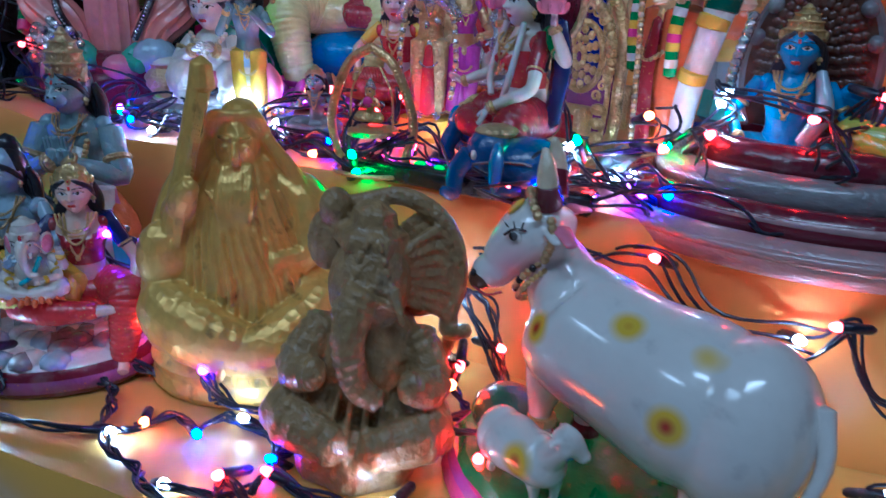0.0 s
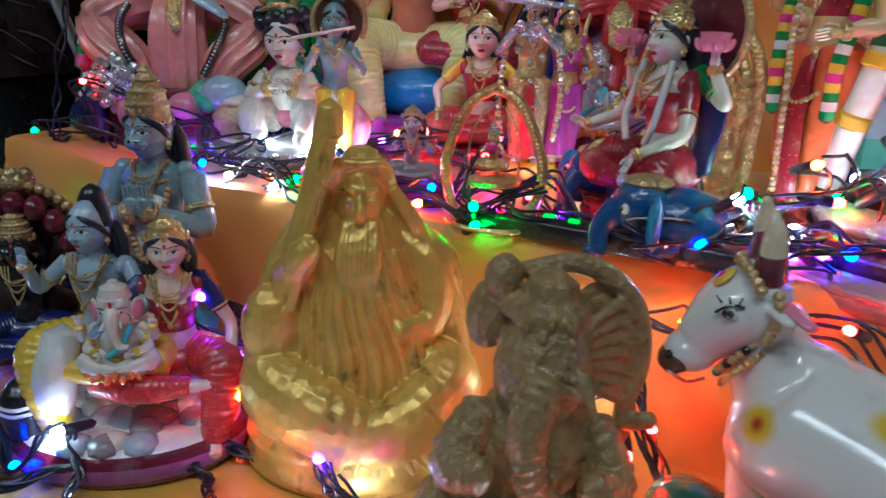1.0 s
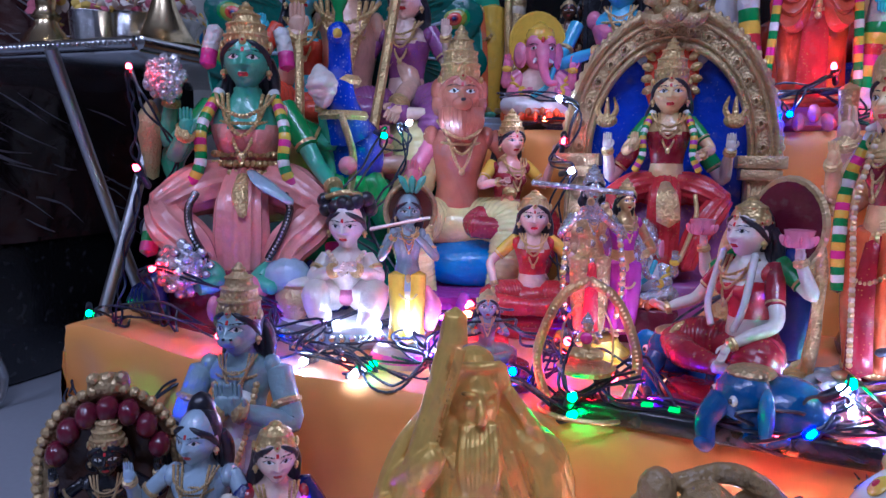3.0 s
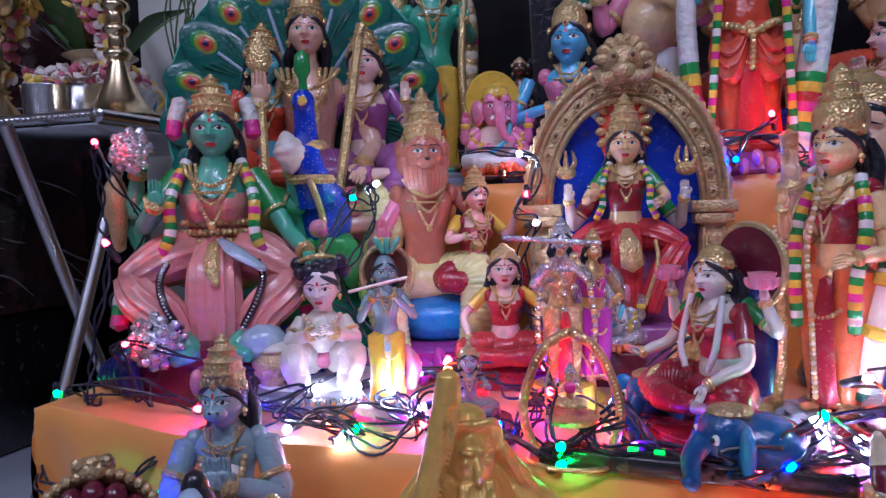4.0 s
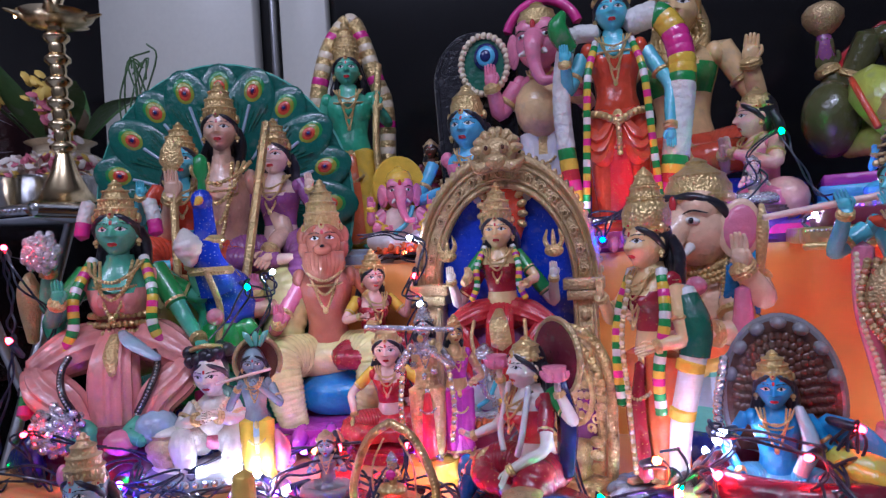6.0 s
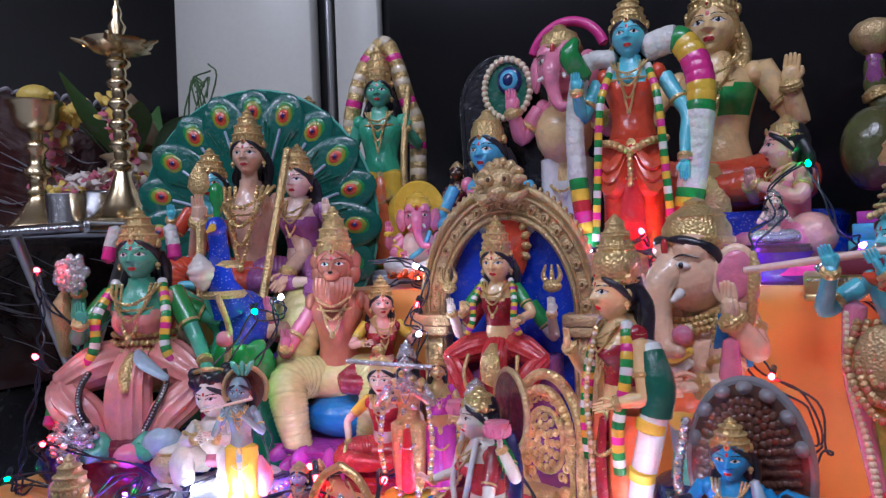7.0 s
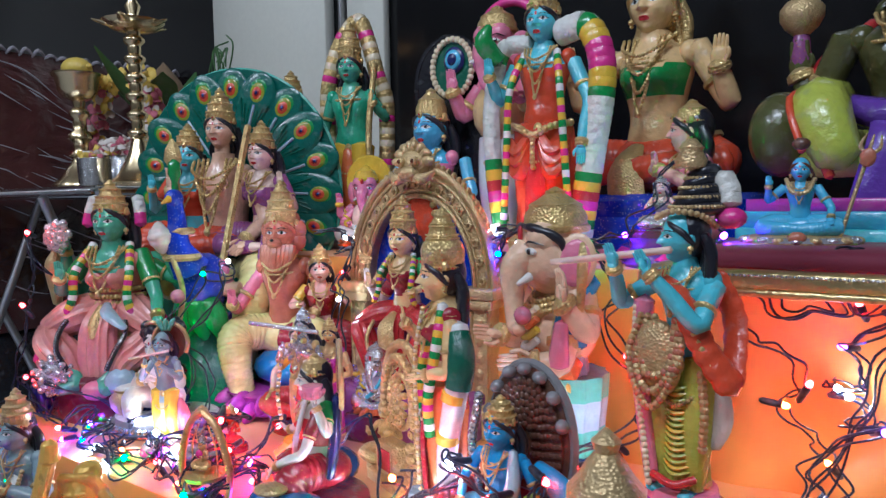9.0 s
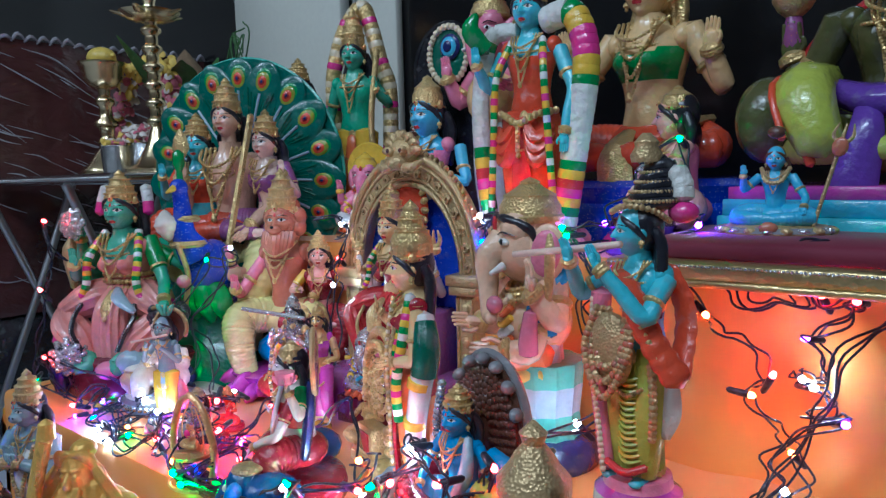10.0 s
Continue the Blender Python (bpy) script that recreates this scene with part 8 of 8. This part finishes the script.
s.lathe([(0.012, 0.170), (0.026, 0.176), (0.036, 0.190), (0.040, 0.212), (0.046, 0.218), (0.046, 0.222), (0.036, 0.216), (0.032, 0.195), (0.004, 0.185)], "brass", n=30)
part("cup", s, goblet)
s = Sculpt()
s.ball((0, 0, 0.238), (0.030, 0.024, 0.021), "lemon", (0, 0, 20), n=20, m=14)
s.ball((0.031, 0.008, 0.240), (0.006, 0.005, 0.005), "lemon")
thing("lemon", s, pose(-1.085, 0.752, TRAY - 0.006), "cut yellow lemon lying in the brass cup", "lemon")

lamp = empty("oil_lamp", pose(-0.838, 0.722, TRAY), "tall turned brass oil lamp with burning wick", "lamp")
s = Sculpt()
s.lathe([(0.055, 0), (0.058, 0.003), (0.058, 0.008), (0.040, 0.016), (0.030, 0.030), (0.018, 0.055), (0.012, 0.075)], "brass", n=30)
part("foot", s, lamp)
s = Sculpt()
prof = [(0.012, 0.073)]
for i in range(6):
    z = 0.08 + 0.031 * i
    prof += [(0.010, z), (0.017, z + 0.007), (0.017, z + 0.012), (0.010, z + 0.018), (0.011, z + 0.026)]
s.lathe([*prof, (0.010, 0.262)], "brass", n=22)
part("stem", s, lamp)
s = Sculpt()
s.lathe([(0.010, 0.258), (0.034, 0.262), (0.048, 0.272), (0.050, 0.275), (0.034, 0.270), (0.008, 0.268)], "brass", n=30)
for i in range(5):
    a = 2 * math.pi * i / 5 + 2.9
    s.tube([(0.040 * math.cos(a), 0.040 * math.sin(a), 0.270), (0.062 * math.cos(a), 0.062 * math.sin(a), 0.275)], [0.012, 0.004], "brass", flat=0.4)
part("dish", s, lamp)
s = Sculpt()
s.lathe([(0.008, 0.266), (0.016, 0.276), (0.009, 0.288), (0.013, 0.300), (0.006, 0.312), (0.008, 0.322), (0.003, 0.334), (0.004, 0.344), (0.002, 0.40), (0.001, 0.43)], "brass", n=18)
part("finial", s, lamp)
MAT["flame"] = lit("oil_flame", (1.0, 0.45, 0.12), 25.0)
s = Sculpt()
s.ball((-0.060, -0.012, 0.284), (0.0022, 0.0022, 0.006), "flame")
part("flame", s, lamp, "small burning wick flame")

pot = empty("water_pot", pose(-1.035, 0.905, TRAY) @ Matrix.Scale(1.3, 4), "round brass pot ringed with painted yellow lines", "pot")
s = Sculpt()
s.lathe([(0.040, 0.0), (0.062, 0.012), (0.075, 0.040), (0.072, 0.066), (0.046, 0.088), (0.034, 0.094), (0.034, 0.102), (0.044, 0.108), (0.040, 0.110)], "cream", n=34)
part("body", s, pot, "cream pot body")
s = Sculpt()
for i in range(12):
    a, b = 2 * math.pi * i / 12, 2 * math.pi * (i + 1) / 12
    for p, q, m in ((a, b, "yellow"), (b, a, "yellow"), (a, a, "blue")):
        s.tube([(0.075 * math.cos(p), 0.075 * math.sin(p), 0.034), (0.0775 * math.cos((p + q) / 2), 0.0775 * math.sin((p + q) / 2), 0.052), (0.060 * math.cos(q), 0.060 * math.sin(q), 0.078)], 0.0022, m, n=5)
part("painted_lines", s, pot, "yellow and blue painted lines")
s = Sculpt()
s.lathe([(0.012, 0.108), (0.034, 0.122), (0.036, 0.146), (0.024, 0.172), (0.008, 0.192), (0.001, 0.200)], "coconut", n=22, pleats=5, depth=0.04)
thing("coconut", s, pose(-1.035, 0.905, TRAY) @ Matrix.Scale(1.3, 4), "husked brown coconut set on the pot mouth", "coconut")
s = Sculpt()
for i in range(7):
    a = 2 * math.pi * i / 7 + 0.3
    d = Vector((math.cos(a), math.sin(a), 0))
    s.tube([d * 0.028 + Vector((0, 0, 0.106)), d * 0.066 + Vector((0, 0, 0.150)), d * 0.115 + Vector((0, 0, 0.165 + 0.02 * (i % 3)))], [0.006, 0.020, 0.002], "leaf", n=8, per=6, flat=0.10)
thing("mango_leaves", s, pose(-1.035, 0.905, TRAY) @ Matrix.Scale(1.3, 4), "pointed green mango leaves standing round the coconut", "leaves", kind="stuff")
rnd = random.Random(3)
s = Sculpt()
for side in (-1, 1):
    for i in range(150):
        t = i / 149
        c = Vector((side * (0.030 + 0.060 * math.sin(t * 2.2)), -0.062 - 0.02 * t, 0.175 - 0.165 * t))
        p = c + Vector((rnd.uniform(-1, 1), rnd.uniform(-1, 1), rnd.uniform(-1, 1))) * 0.014
        s.ball(p, (0.0085, 0.006, 0.002), rnd.choice(["petal_pink", "petal_pink", "petal_white", "petal_yellow"] if t > 0.15 else ["petal_yellow"]), (rnd.uniform(0, 90), rnd.uniform(0, 90), 0), n=7, m=4)
thing("flower_garland", s, pose(-1.035, 0.905, TRAY) @ Matrix.Scale(1.3, 4), "pink white and yellow flower garland round the pot", "garland", kind="stuff")
for x, y, r, h in ((-0.93, 0.695, 0.030, 0.050), (-0.975, 0.735, 0.026, 0.042)):
    s = Sculpt()
    s.lathe([(0.86 * r, 0), (0.90 * r, 0.003), (r, h), (1.04 * r, h + 0.001), (0.95 * r, h), (0.85 * r, 0.006), (0.01, 0.005)], "steel", n=28)
    thing("steel_cup", s, pose(x, y, TRAY), "plain stainless steel cup filled with petals", "cup", "steel cups on the tray")
s = Sculpt()
for i in range(120):
    a, r = rnd.uniform(0, 6.28), rnd.uniform(0, 0.026)
    s.ball((-0.93 + r * math.cos(a), 0.695 + r * math.sin(a), TRAY + 0.050 + rnd.uniform(-0.006, 0.010)), (0.008, 0.006, 0.002), rnd.choice(["petal_white", "petal_white", "petal_pink", "petal_yellow"]), (rnd.uniform(-70, 70), rnd.uniform(-70, 70), rnd.uniform(0, 180)), n=6, m=4)
for i in range(330):
    p = (-0.94 + rnd.uniform(-0.075, 0.065), 0.775 + rnd.uniform(-0.04, 0.05), TRAY + 0.055 + rnd.uniform(-0.004, 0.035))
    s.ball(p, (0.009, 0.006, 0.0022), rnd.choice(["petal_white", "petal_white", "petal_white", "petal_pink", "petal_pink", "petal_yellow"]), (rnd.uniform(-70, 70), rnd.uniform(-70, 70), rnd.uniform(0, 180)), n=6, m=4)
thing("loose_flowers", s, pose(0, 0, 0), "heap of white and pink flower heads", "flowers", kind="stuff")
s = Sculpt()
s.lathe([(0.060, 0), (0.066, 0.02), (0.086, 0.054), (0.090, 0.056), (0.078, 0.048), (0.01, 0.012)], "steel", n=32)
thing("flower_bowl", s, pose(-0.94, 0.785, TRAY), "wide steel bowl heaped with flower heads", "bowl")
stalks = empty("dry_stalks", pose(-0.90, 0.93, TRAY + 0.03), "thin dry looped palm stalks standing in the bowl", "stalks")
for i in range(9):
    s = Sculpt()
    q = random.Random(i)
    s.tube([(0, 0, 0), (q.uniform(-0.02, 0.02), 0, 0.08), (q.uniform(-0.03, 0.03), q.uniform(-0.02, 0.02), 0.17), (q.uniform(-0.01, 0.06), 0, 0.24), (q.uniform(0.0, 0.05), 0, 0.20 + 0.07 * q.random())], 0.0016, "leaf", n=5)
    part("stalk", s, stalks)

# ---------------------------------------------------------------- strings of small coloured bulbs
LED = {"w": lit("white_led", (0.80, 0.90, 1.0), 280.0), "r": lit("red_led", (1.0, 0.006, 0.006), 190.0), "o": lit("warm_red_led", (1.0, 0.07, 0.004), 190.0),
       "g": lit("green_led", (0.004, 1.0, 0.05), 85.0), "b": lit("blue_led", (0.006, 0.02, 1.0), 230.0), "v": lit("violet_led", (0.20, 0.02, 1.0), 200.0)}
for key, m in LED.items():
    MAT["led_" + key] = m


def bulb_mesh(colour):
    s = Sculpt()
    s.lathe([(0.0024, 0), (0.0026, 0.002), (0.0026, 0.004), (0.0017, 0.0062), (0.0002, 0.007)], "led_" + colour, n=10)
    return s.mesh("bulb")


def socket_mesh():
    s = Sculpt()
    s.lathe([(0.0012, -0.016), (0.0026, -0.014), (0.0030, -0.004), (0.0030, 0.001), (0.0022, 0.002)], "wire", n=10)
    return s.mesh("socket")


BULB = {c: bulb_mesh(c) for c in LED}
SOCKET = socket_mesh()


def string_lights(seed, stops, label, slack=0.02, strands=3, loose=0.006):
    """stops: (colour or '-', x, y, z); the cable wanders from one to the next and a bulb stands at each coloured stop."""
    rnd = random.Random(seed)
    root = empty("string_lights", pose(0, 0, 0), label, "string lights", "strings of coloured bulbs")
    way = []
    for a, b in zip(stops, stops[1:]):
        p, q = Vector(a[1:]), Vector(b[1:])
        n = max(2, int((q - p).length / 0.03))
        for i in range(n):
            t = i / n
            c = p.lerp(q, t) + Vector((rnd.gauss(0, 1), rnd.gauss(0, 1), rnd.gauss(0, 0.6))) * slack * 0.35 * min(1, 2 * t + 0.25)
            c.z = max(c.z, min(p.z, q.z) - 0.004)
            way.append(c)
    way.append(Vector(stops[-1][1:]))
    base = rounded(way, [0.001] * len(way), 6)[:, :3]
    for k in range(strands):
        s = Sculpt()
        ph = rnd.uniform(0, 6.28)
        t = np.arange(len(base))
        wob = np.stack([np.cos(t * 0.8 + ph), np.sin(t * 0.8 + ph), 0.6 * np.sin(t * 0.7 + 2 * ph)], 1) * 0.0019
        drift = np.array([[noise.noise((i * 0.06, seed + 7.3 * k, c)) for c in (1.0, 5.0, 9.0)] for i in t]) * loose
        s.tube((base + wob + drift).tolist(), 0.0010, "wire", n=6, per=1)
        part("cable", s, root)
    for st in stops:
        if st[0] == "-":
            continue
        d = Vector((rnd.uniform(-1, 1), rnd.uniform(-1.2, 0.0), rnd.uniform(-0.3, 0.7))).normalized()
        turn = d.to_track_quat("Z", "Y").to_matrix().to_4x4()
        b = new("bulb", BULB[st[0]])
        b.parent, b.matrix_basis = root, Matrix.Translation(st[1:]) @ turn
        k = new("socket", SOCKET)
        k.parent = b
    return root


c0, c1 = T0 + 0.006, T1 + 0.006
string_lights(1, [("-", -0.52, 0.30, 0.02), ("w", -0.478, 0.236, 0.055), ("b", -0.405, 0.205, 0.022), ("w", -0.385, 0.222, 0.040), ("-", -0.36, 0.20, c0), ("w", -0.286, 0.216, 0.018), ("o", -0.276, 0.232, 0.018), ("b", -0.244, 0.236, 0.018),
                  ("w", -0.225, 0.257, 0.018), ("r", -0.185, 0.226, 0.018), ("-", -0.20, 0.20, c0), ("w", -0.229, 0.197, c0)], "string of coloured bulbs trailing over golden cloth", 0.016, 4, 0.003)
string_lights(2, [("-", -0.52, 0.40, 0.03), ("-", -0.46, 0.34, 0.10), ("-", -0.36, 0.33, 0.06), ("r", -0.338, 0.287, 0.050), ("w", -0.332, 0.272, 0.030), ("-", -0.30, 0.27, c0), ("-", -0.245, 0.262, 0.018), ("v", -0.257, 0.262, 0.040), ("-", -0.21, 0.27, c0), ("-", -0.17, 0.30, 0.02), ("w", -0.146, 0.350, 0.03),
                  ("r", -0.118, 0.305, 0.060), ("o", -0.120, 0.300, 0.050), ("v", -0.112, 0.312, 0.020), ("r", -0.090, 0.262, 0.035), ("r", -0.115, 0.355, 0.045), ("w", -0.145, 0.364, 0.070), ("-", -0.10, 0.33, c0), ("-", -0.125, 0.28, 0.03), ("-", -0.09, 0.27, 0.045), ("-", -0.10, 0.31, 0.03)], "tangled string of coloured bulbs beside the cow", 0.02, 4, 0.004)
string_lights(3, [("-", -0.14, 0.37, 0.10), ("o", -0.10, 0.362, 0.105), ("r", -0.03, 0.366, 0.115), ("w", 0.043, 0.364, 0.086), ("r", 0.062, 0.362, 0.098), ("-", 0.12, 0.36, 0.06), ("w", 0.090, 0.33, 0.03), ("-", 0.20, 0.35, c0), ("r", 0.16, 0.365, 0.09), ("-", 0.28, 0.36, 0.08)], "string of bulbs along the orange cloth front", 0.03, 4, 0.012)
string_lights(4, [("-", -0.66, 0.60, c1), ("w", -0.650, 0.505, c1 + 0.004), ("-", -0.63, 0.44, c1), ("g", -0.660, 0.430, 0.142), ("-", -0.62, 0.375, 0.09), ("-", -0.58, 0.365, 0.06), ("g", -0.540, 0.372, 0.09), ("v", -0.481, 0.404, c1), ("g", -0.495, 0.440, c1), ("b", -0.476, 0.455, c1 + 0.004), ("w", -0.500, 0.470, c1 + 0.006), ("-", -0.40, 0.41, c1),
                  ("w", -0.374, 0.390, c1), ("g", -0.372, 0.405, c1), ("-", -0.34, 0.39, c1), ("w", -0.352, 0.432, 0.156), ("-", -0.362, 0.428, 0.150), ("-", -0.30, 0.40, c1), ("g", -0.228, 0.380, 0.132), ("-", -0.19, 0.39, 0.16)], "string of bulbs looped round the child figurine", 0.022, 3, 0.010)
string_lights(5, [("-", -0.66, 0.42, 0.10), ("-", -0.60, 0.40, c1), ("r", -0.585, 0.417, 0.266), ("-", -0.61, 0.44, 0.30), ("r", -0.612, 0.438, 0.350), ("-", -0.60, 0.46, 0.25), ("b", -0.600, 0.445, 0.215), ("-", -0.56, 0.42, c1), ("r", -0.565, 0.405, 0.19), ("-", -0.47, 0.46, 0.15), ("w", -0.430, 0.455, 0.150), ("v", -0.42, 0.50, 0.16), ("w", -0.422, 0.575, 0.312), ("-", -0.43, 0.58, 0.29),
                  ("g", -0.434, 0.548, 0.301), ("g", -0.47, 0.53, 0.22), ("-", -0.40, 0.52, 0.15), ("r", -0.33, 0.50, 0.165), ("r", -0.302, 0.468, 0.172), ("o", -0.320, 0.470, 0.165), ("w", -0.333, 0.512, 0.160), ("v", -0.36, 0.52, 0.15), ("w", -0.395, 0.47, 0.15)], "string of bulbs hung round the seated goddess", 0.022, 2, 0.010)
string_lights(6, [("-", -0.36, 0.66, 0.345), ("w", -0.296, 0.650, 0.338), ("-", -0.285, 0.63, 0.30), ("r", -0.290, 0.635, 0.298), ("w", -0.279, 0.612, 0.272), ("-", -0.285, 0.62, 0.20), ("b", -0.255, 0.56, 0.155), ("r", -0.255, 0.50, 0.165), ("-", -0.24, 0.44, 0.15), ("-", -0.26, 0.42, c1), ("r", -0.240, 0.43, 0.165), ("g", -0.226, 0.374, 0.145), ("-", -0.17, 0.40, c1), ("r", -0.118, 0.376, 0.150), ("r", -0.122, 0.374, 0.140),
                  ("w", -0.092, 0.384, 0.165), ("g", -0.085, 0.386, 0.168), ("-", -0.06, 0.39, c1), ("w", -0.060, 0.395, 0.145), ("v", -0.045, 0.392, 0.142), ("b", -0.10, 0.378, 0.145), ("r", -0.045, 0.415, 0.165), ("o", -0.055, 0.43, 0.18)], "string of bulbs tangled before the red goddess", 0.03, 3, 0.014)
string_lights(7, [("-", -0.10, 0.42, c1), ("w", -0.06, 0.425, 0.145), ("w", -0.03, 0.44, 0.150), ("r", -0.02, 0.425, 0.172), ("g", -0.04, 0.43, 0.165), ("w", -0.016, 0.452, 0.190), ("w", -0.011, 0.444, 0.196), ("r", 0.035, 0.420, 0.19), ("w", 0.033, 0.418, 0.160), ("-", 0.05, 0.42, 0.18), ("r", 0.062, 0.440, 0.202), ("-", 0.07, 0.48, 0.17), ("r", 0.060, 0.50, 0.19), ("w", 0.057, 0.575, 0.186), ("-", 0.075, 0.60, 0.20), ("r", 0.041, 0.652, 0.239), ("-", 0.03, 0.655, 0.29), ("g", 0.00, 0.665, 0.335), ("g", -0.02, 0.66, 0.345)],
              "string of bulbs climbing from the serpent to the top step", 0.03, 3, 0.012)
string_lights(8, [("-", -0.12, 0.67, 0.335), ("r", -0.067, 0.680, 0.364), ("b", -0.10, 0.665, 0.325), ("w", -0.12, 0.69, 0.35), ("-", -0.03, 0.68, 0.33), ("g", -0.01, 0.675, 0.34), ("v", 0.02, 0.70, 0.345), ("-", 0.03, 0.69, 0.36), ("g", 0.077, 0.745, 0.423), ("-", 0.10, 0.70, 0.36), ("v", 0.112, 0.69, 0.345), ("w", 0.09, 0.665, 0.335), ("-", 0.10, 0.65, 0.31), ("o", 0.135, 0.640, 0.279), ("-", 0.16, 0.635, 0.262), ("r", 0.188, 0.636, 0.234), ("o", 0.168, 0.646, 0.215), ("-", 0.19, 0.640, 0.20),
                  ("o", 0.204, 0.646, 0.172), ("-", 0.20, 0.63, 0.14), ("w", 0.205, 0.62, 0.150)], "string of bulbs hanging down the orange cloth", 0.02, 2, 0.010)
string_lights(9, [("-", 0.13, 0.63, 0.318), ("-", 0.17, 0.635, 0.285), ("-", 0.21, 0.635, 0.30), ("r", 0.206, 0.640, 0.330), ("v", 0.222, 0.66, 0.332), ("r", 0.221, 0.640, 0.299), ("r", 0.245, 0.63, 0.30), ("-", 0.24, 0.64, 0.29), ("v", 0.212, 0.642, 0.267), ("-", 0.225, 0.64, 0.24), ("w", 0.206, 0.654, 0.232), ("w", 0.212, 0.655, 0.226), ("-", 0.215, 0.64, 0.21), ("v", 0.238, 0.634, 0.208), ("-", 0.19, 0.63, 0.17), ("-", 0.175, 0.62, 0.13), ("-", 0.20, 0.62, 0.16), ("-", 0.24, 0.64, 0.27), ("-", 0.29, 0.64, 0.31), ("g", 0.28, 0.70, 0.34)],
              "thick hanging bunch of cables with few bulbs", 0.014, 3, 0.014)
string_lights(10, [("-", -0.46, 0.37, 0.10), ("w", -0.42, 0.40, c1), ("-", -0.36, 0.385, c1), ("o", -0.40, 0.42, c1), ("-", -0.30, 0.42, c1), ("w", -0.33, 0.44, c1 + 0.01), ("o", -0.27, 0.40, c1), ("-", -0.26, 0.44, c1), ("r", -0.25, 0.46, c1 + 0.01), ("-", -0.20, 0.46, c1), ("w", -0.20, 0.50, c1 + 0.012), ("-", -0.14, 0.50, 0.20), ("-", -0.10, 0.47, c1), ("w", -0.075, 0.45, c1), ("-", -0.03, 0.50, c1), ("w", -0.02, 0.53, c1 + 0.02)], "string of bulbs among the small figurines", 0.03, 2, 0.014)
string_lights(11, [("-", -0.50, 0.52, c1), ("v", -0.50, 0.44, c1 + 0.004), ("b", -0.455, 0.41, c1 + 0.004), ("-", -0.42, 0.43, c1), ("v", -0.40, 0.47, c1 + 0.006), ("v", -0.335, 0.43, c1 + 0.006), ("r", -0.32, 0.41, c1 + 0.004), ("b", -0.275, 0.425, c1 + 0.006), ("v", -0.24, 0.455, c1 + 0.006), ("r", -0.21, 0.43, c1 + 0.006), ("v", -0.185, 0.405, c1 + 0.004),
                   ("b", -0.10, 0.385, c1 + 0.01), ("r", -0.075, 0.40, c1 + 0.008), ("v", -0.055, 0.41, c1 + 0.006), ("b", -0.03, 0.40, c1 + 0.006), ("v", 0.06, 0.42, c1 + 0.006), ("r", 0.085, 0.46, c1 + 0.01)], "string of violet blue and red bulbs between the figurines", 0.03, 2, 0.014)
string_lights(12, [("-", -0.36, 0.70, T2 + 0.006), ("o", -0.325, 0.698, T2 + 0.012), ("-", -0.28, 0.69, T2 + 0.004), ("b", -0.23, 0.70, T2 + 0.006), ("r", -0.06, 0.682, T2 + 0.035), ("r", -0.05, 0.684, T2 + 0.012), ("v", -0.02, 0.69, T2 + 0.008), ("v", 0.03, 0.80, T2 + 0.008), ("v", 0.09, 0.76, T2 + 0.010), ("g", 0.11, 0.78, T2 + 0.010), ("v", 0.12, 0.74, T2 + 0.008), ("g", 0.26, 0.74, T2 + 0.03)], "string of bulbs lying along the top step", 0.03, 4, 0.014)
string_lights(13, [("-", -0.50, 0.26, c0), ("-", -0.42, 0.20, c0), ("b", -0.46, 0.225, 0.03), ("-", -0.44, 0.30, c0), ("b", -0.455, 0.300, 0.12), ("v", -0.33, 0.31, 0.06), ("v", -0.345, 0.285, 0.10), ("-", -0.30, 0.33, 0.04), ("o", -0.312, 0.275, 0.055), ("-", -0.21, 0.31, c0), ("-", -0.20, 0.245, 0.03), ("b", -0.19, 0.235, 0.018), ("o", -0.125, 0.225, 0.02), ("-", -0.10, 0.21, c0)], "string of blue and violet bulbs among the lower figurines", 0.018, 4, 0.003)
string_lights(14, [("-", -0.52, 0.22, c0), ("-", -0.47, 0.205, c0), ("-", -0.40, 0.195, c0), ("w", -0.352, 0.236, 0.022), ("-", -0.33, 0.25, c0), ("-", -0.305, 0.235, c0), ("-", -0.27, 0.205, c0), ("-", -0.235, 0.19, c0), ("-", -0.20, 0.195, c0), ("r", -0.205, 0.214, 0.02), ("-", -0.15, 0.20, c0), ("-", -0.11, 0.22, c0), ("w", -0.12, 0.235, 0.02)], "thick twisted cable with few bulbs along the lowest step", 0.012, 5, 0.003)
string_lights(15, [("-", -0.62, 0.46, c1), ("-", -0.60, 0.40, c1 + 0.01), ("-", -0.54, 0.41, c1 + 0.02), ("r", -0.50, 0.41, c1 + 0.006), ("-", -0.47, 0.43, c1 + 0.03), ("-", -0.42, 0.42, c1 + 0.02), ("-", -0.38, 0.41, c1), ("-", -0.33, 0.42, c1 + 0.02), ("-", -0.28, 0.45, c1 + 0.03), ("-", -0.25, 0.41, c1 + 0.03), ("-", -0.20, 0.38, c1 + 0.01), ("-", -0.13, 0.372, c1 + 0.01), ("-", -0.08, 0.38, c1 + 0.01), ("-", -0.04, 0.385, c1 + 0.01), ("-", 0.02, 0.378, c1), ("-", 0.08, 0.38, c1), ("-", 0.16, 0.38, c1 + 0.01), ("o", 0.20, 0.375, c1), ("-", 0.30, 0.40, c1)], "thick black cable bundle across the middle step", 0.03, 3, 0.014)
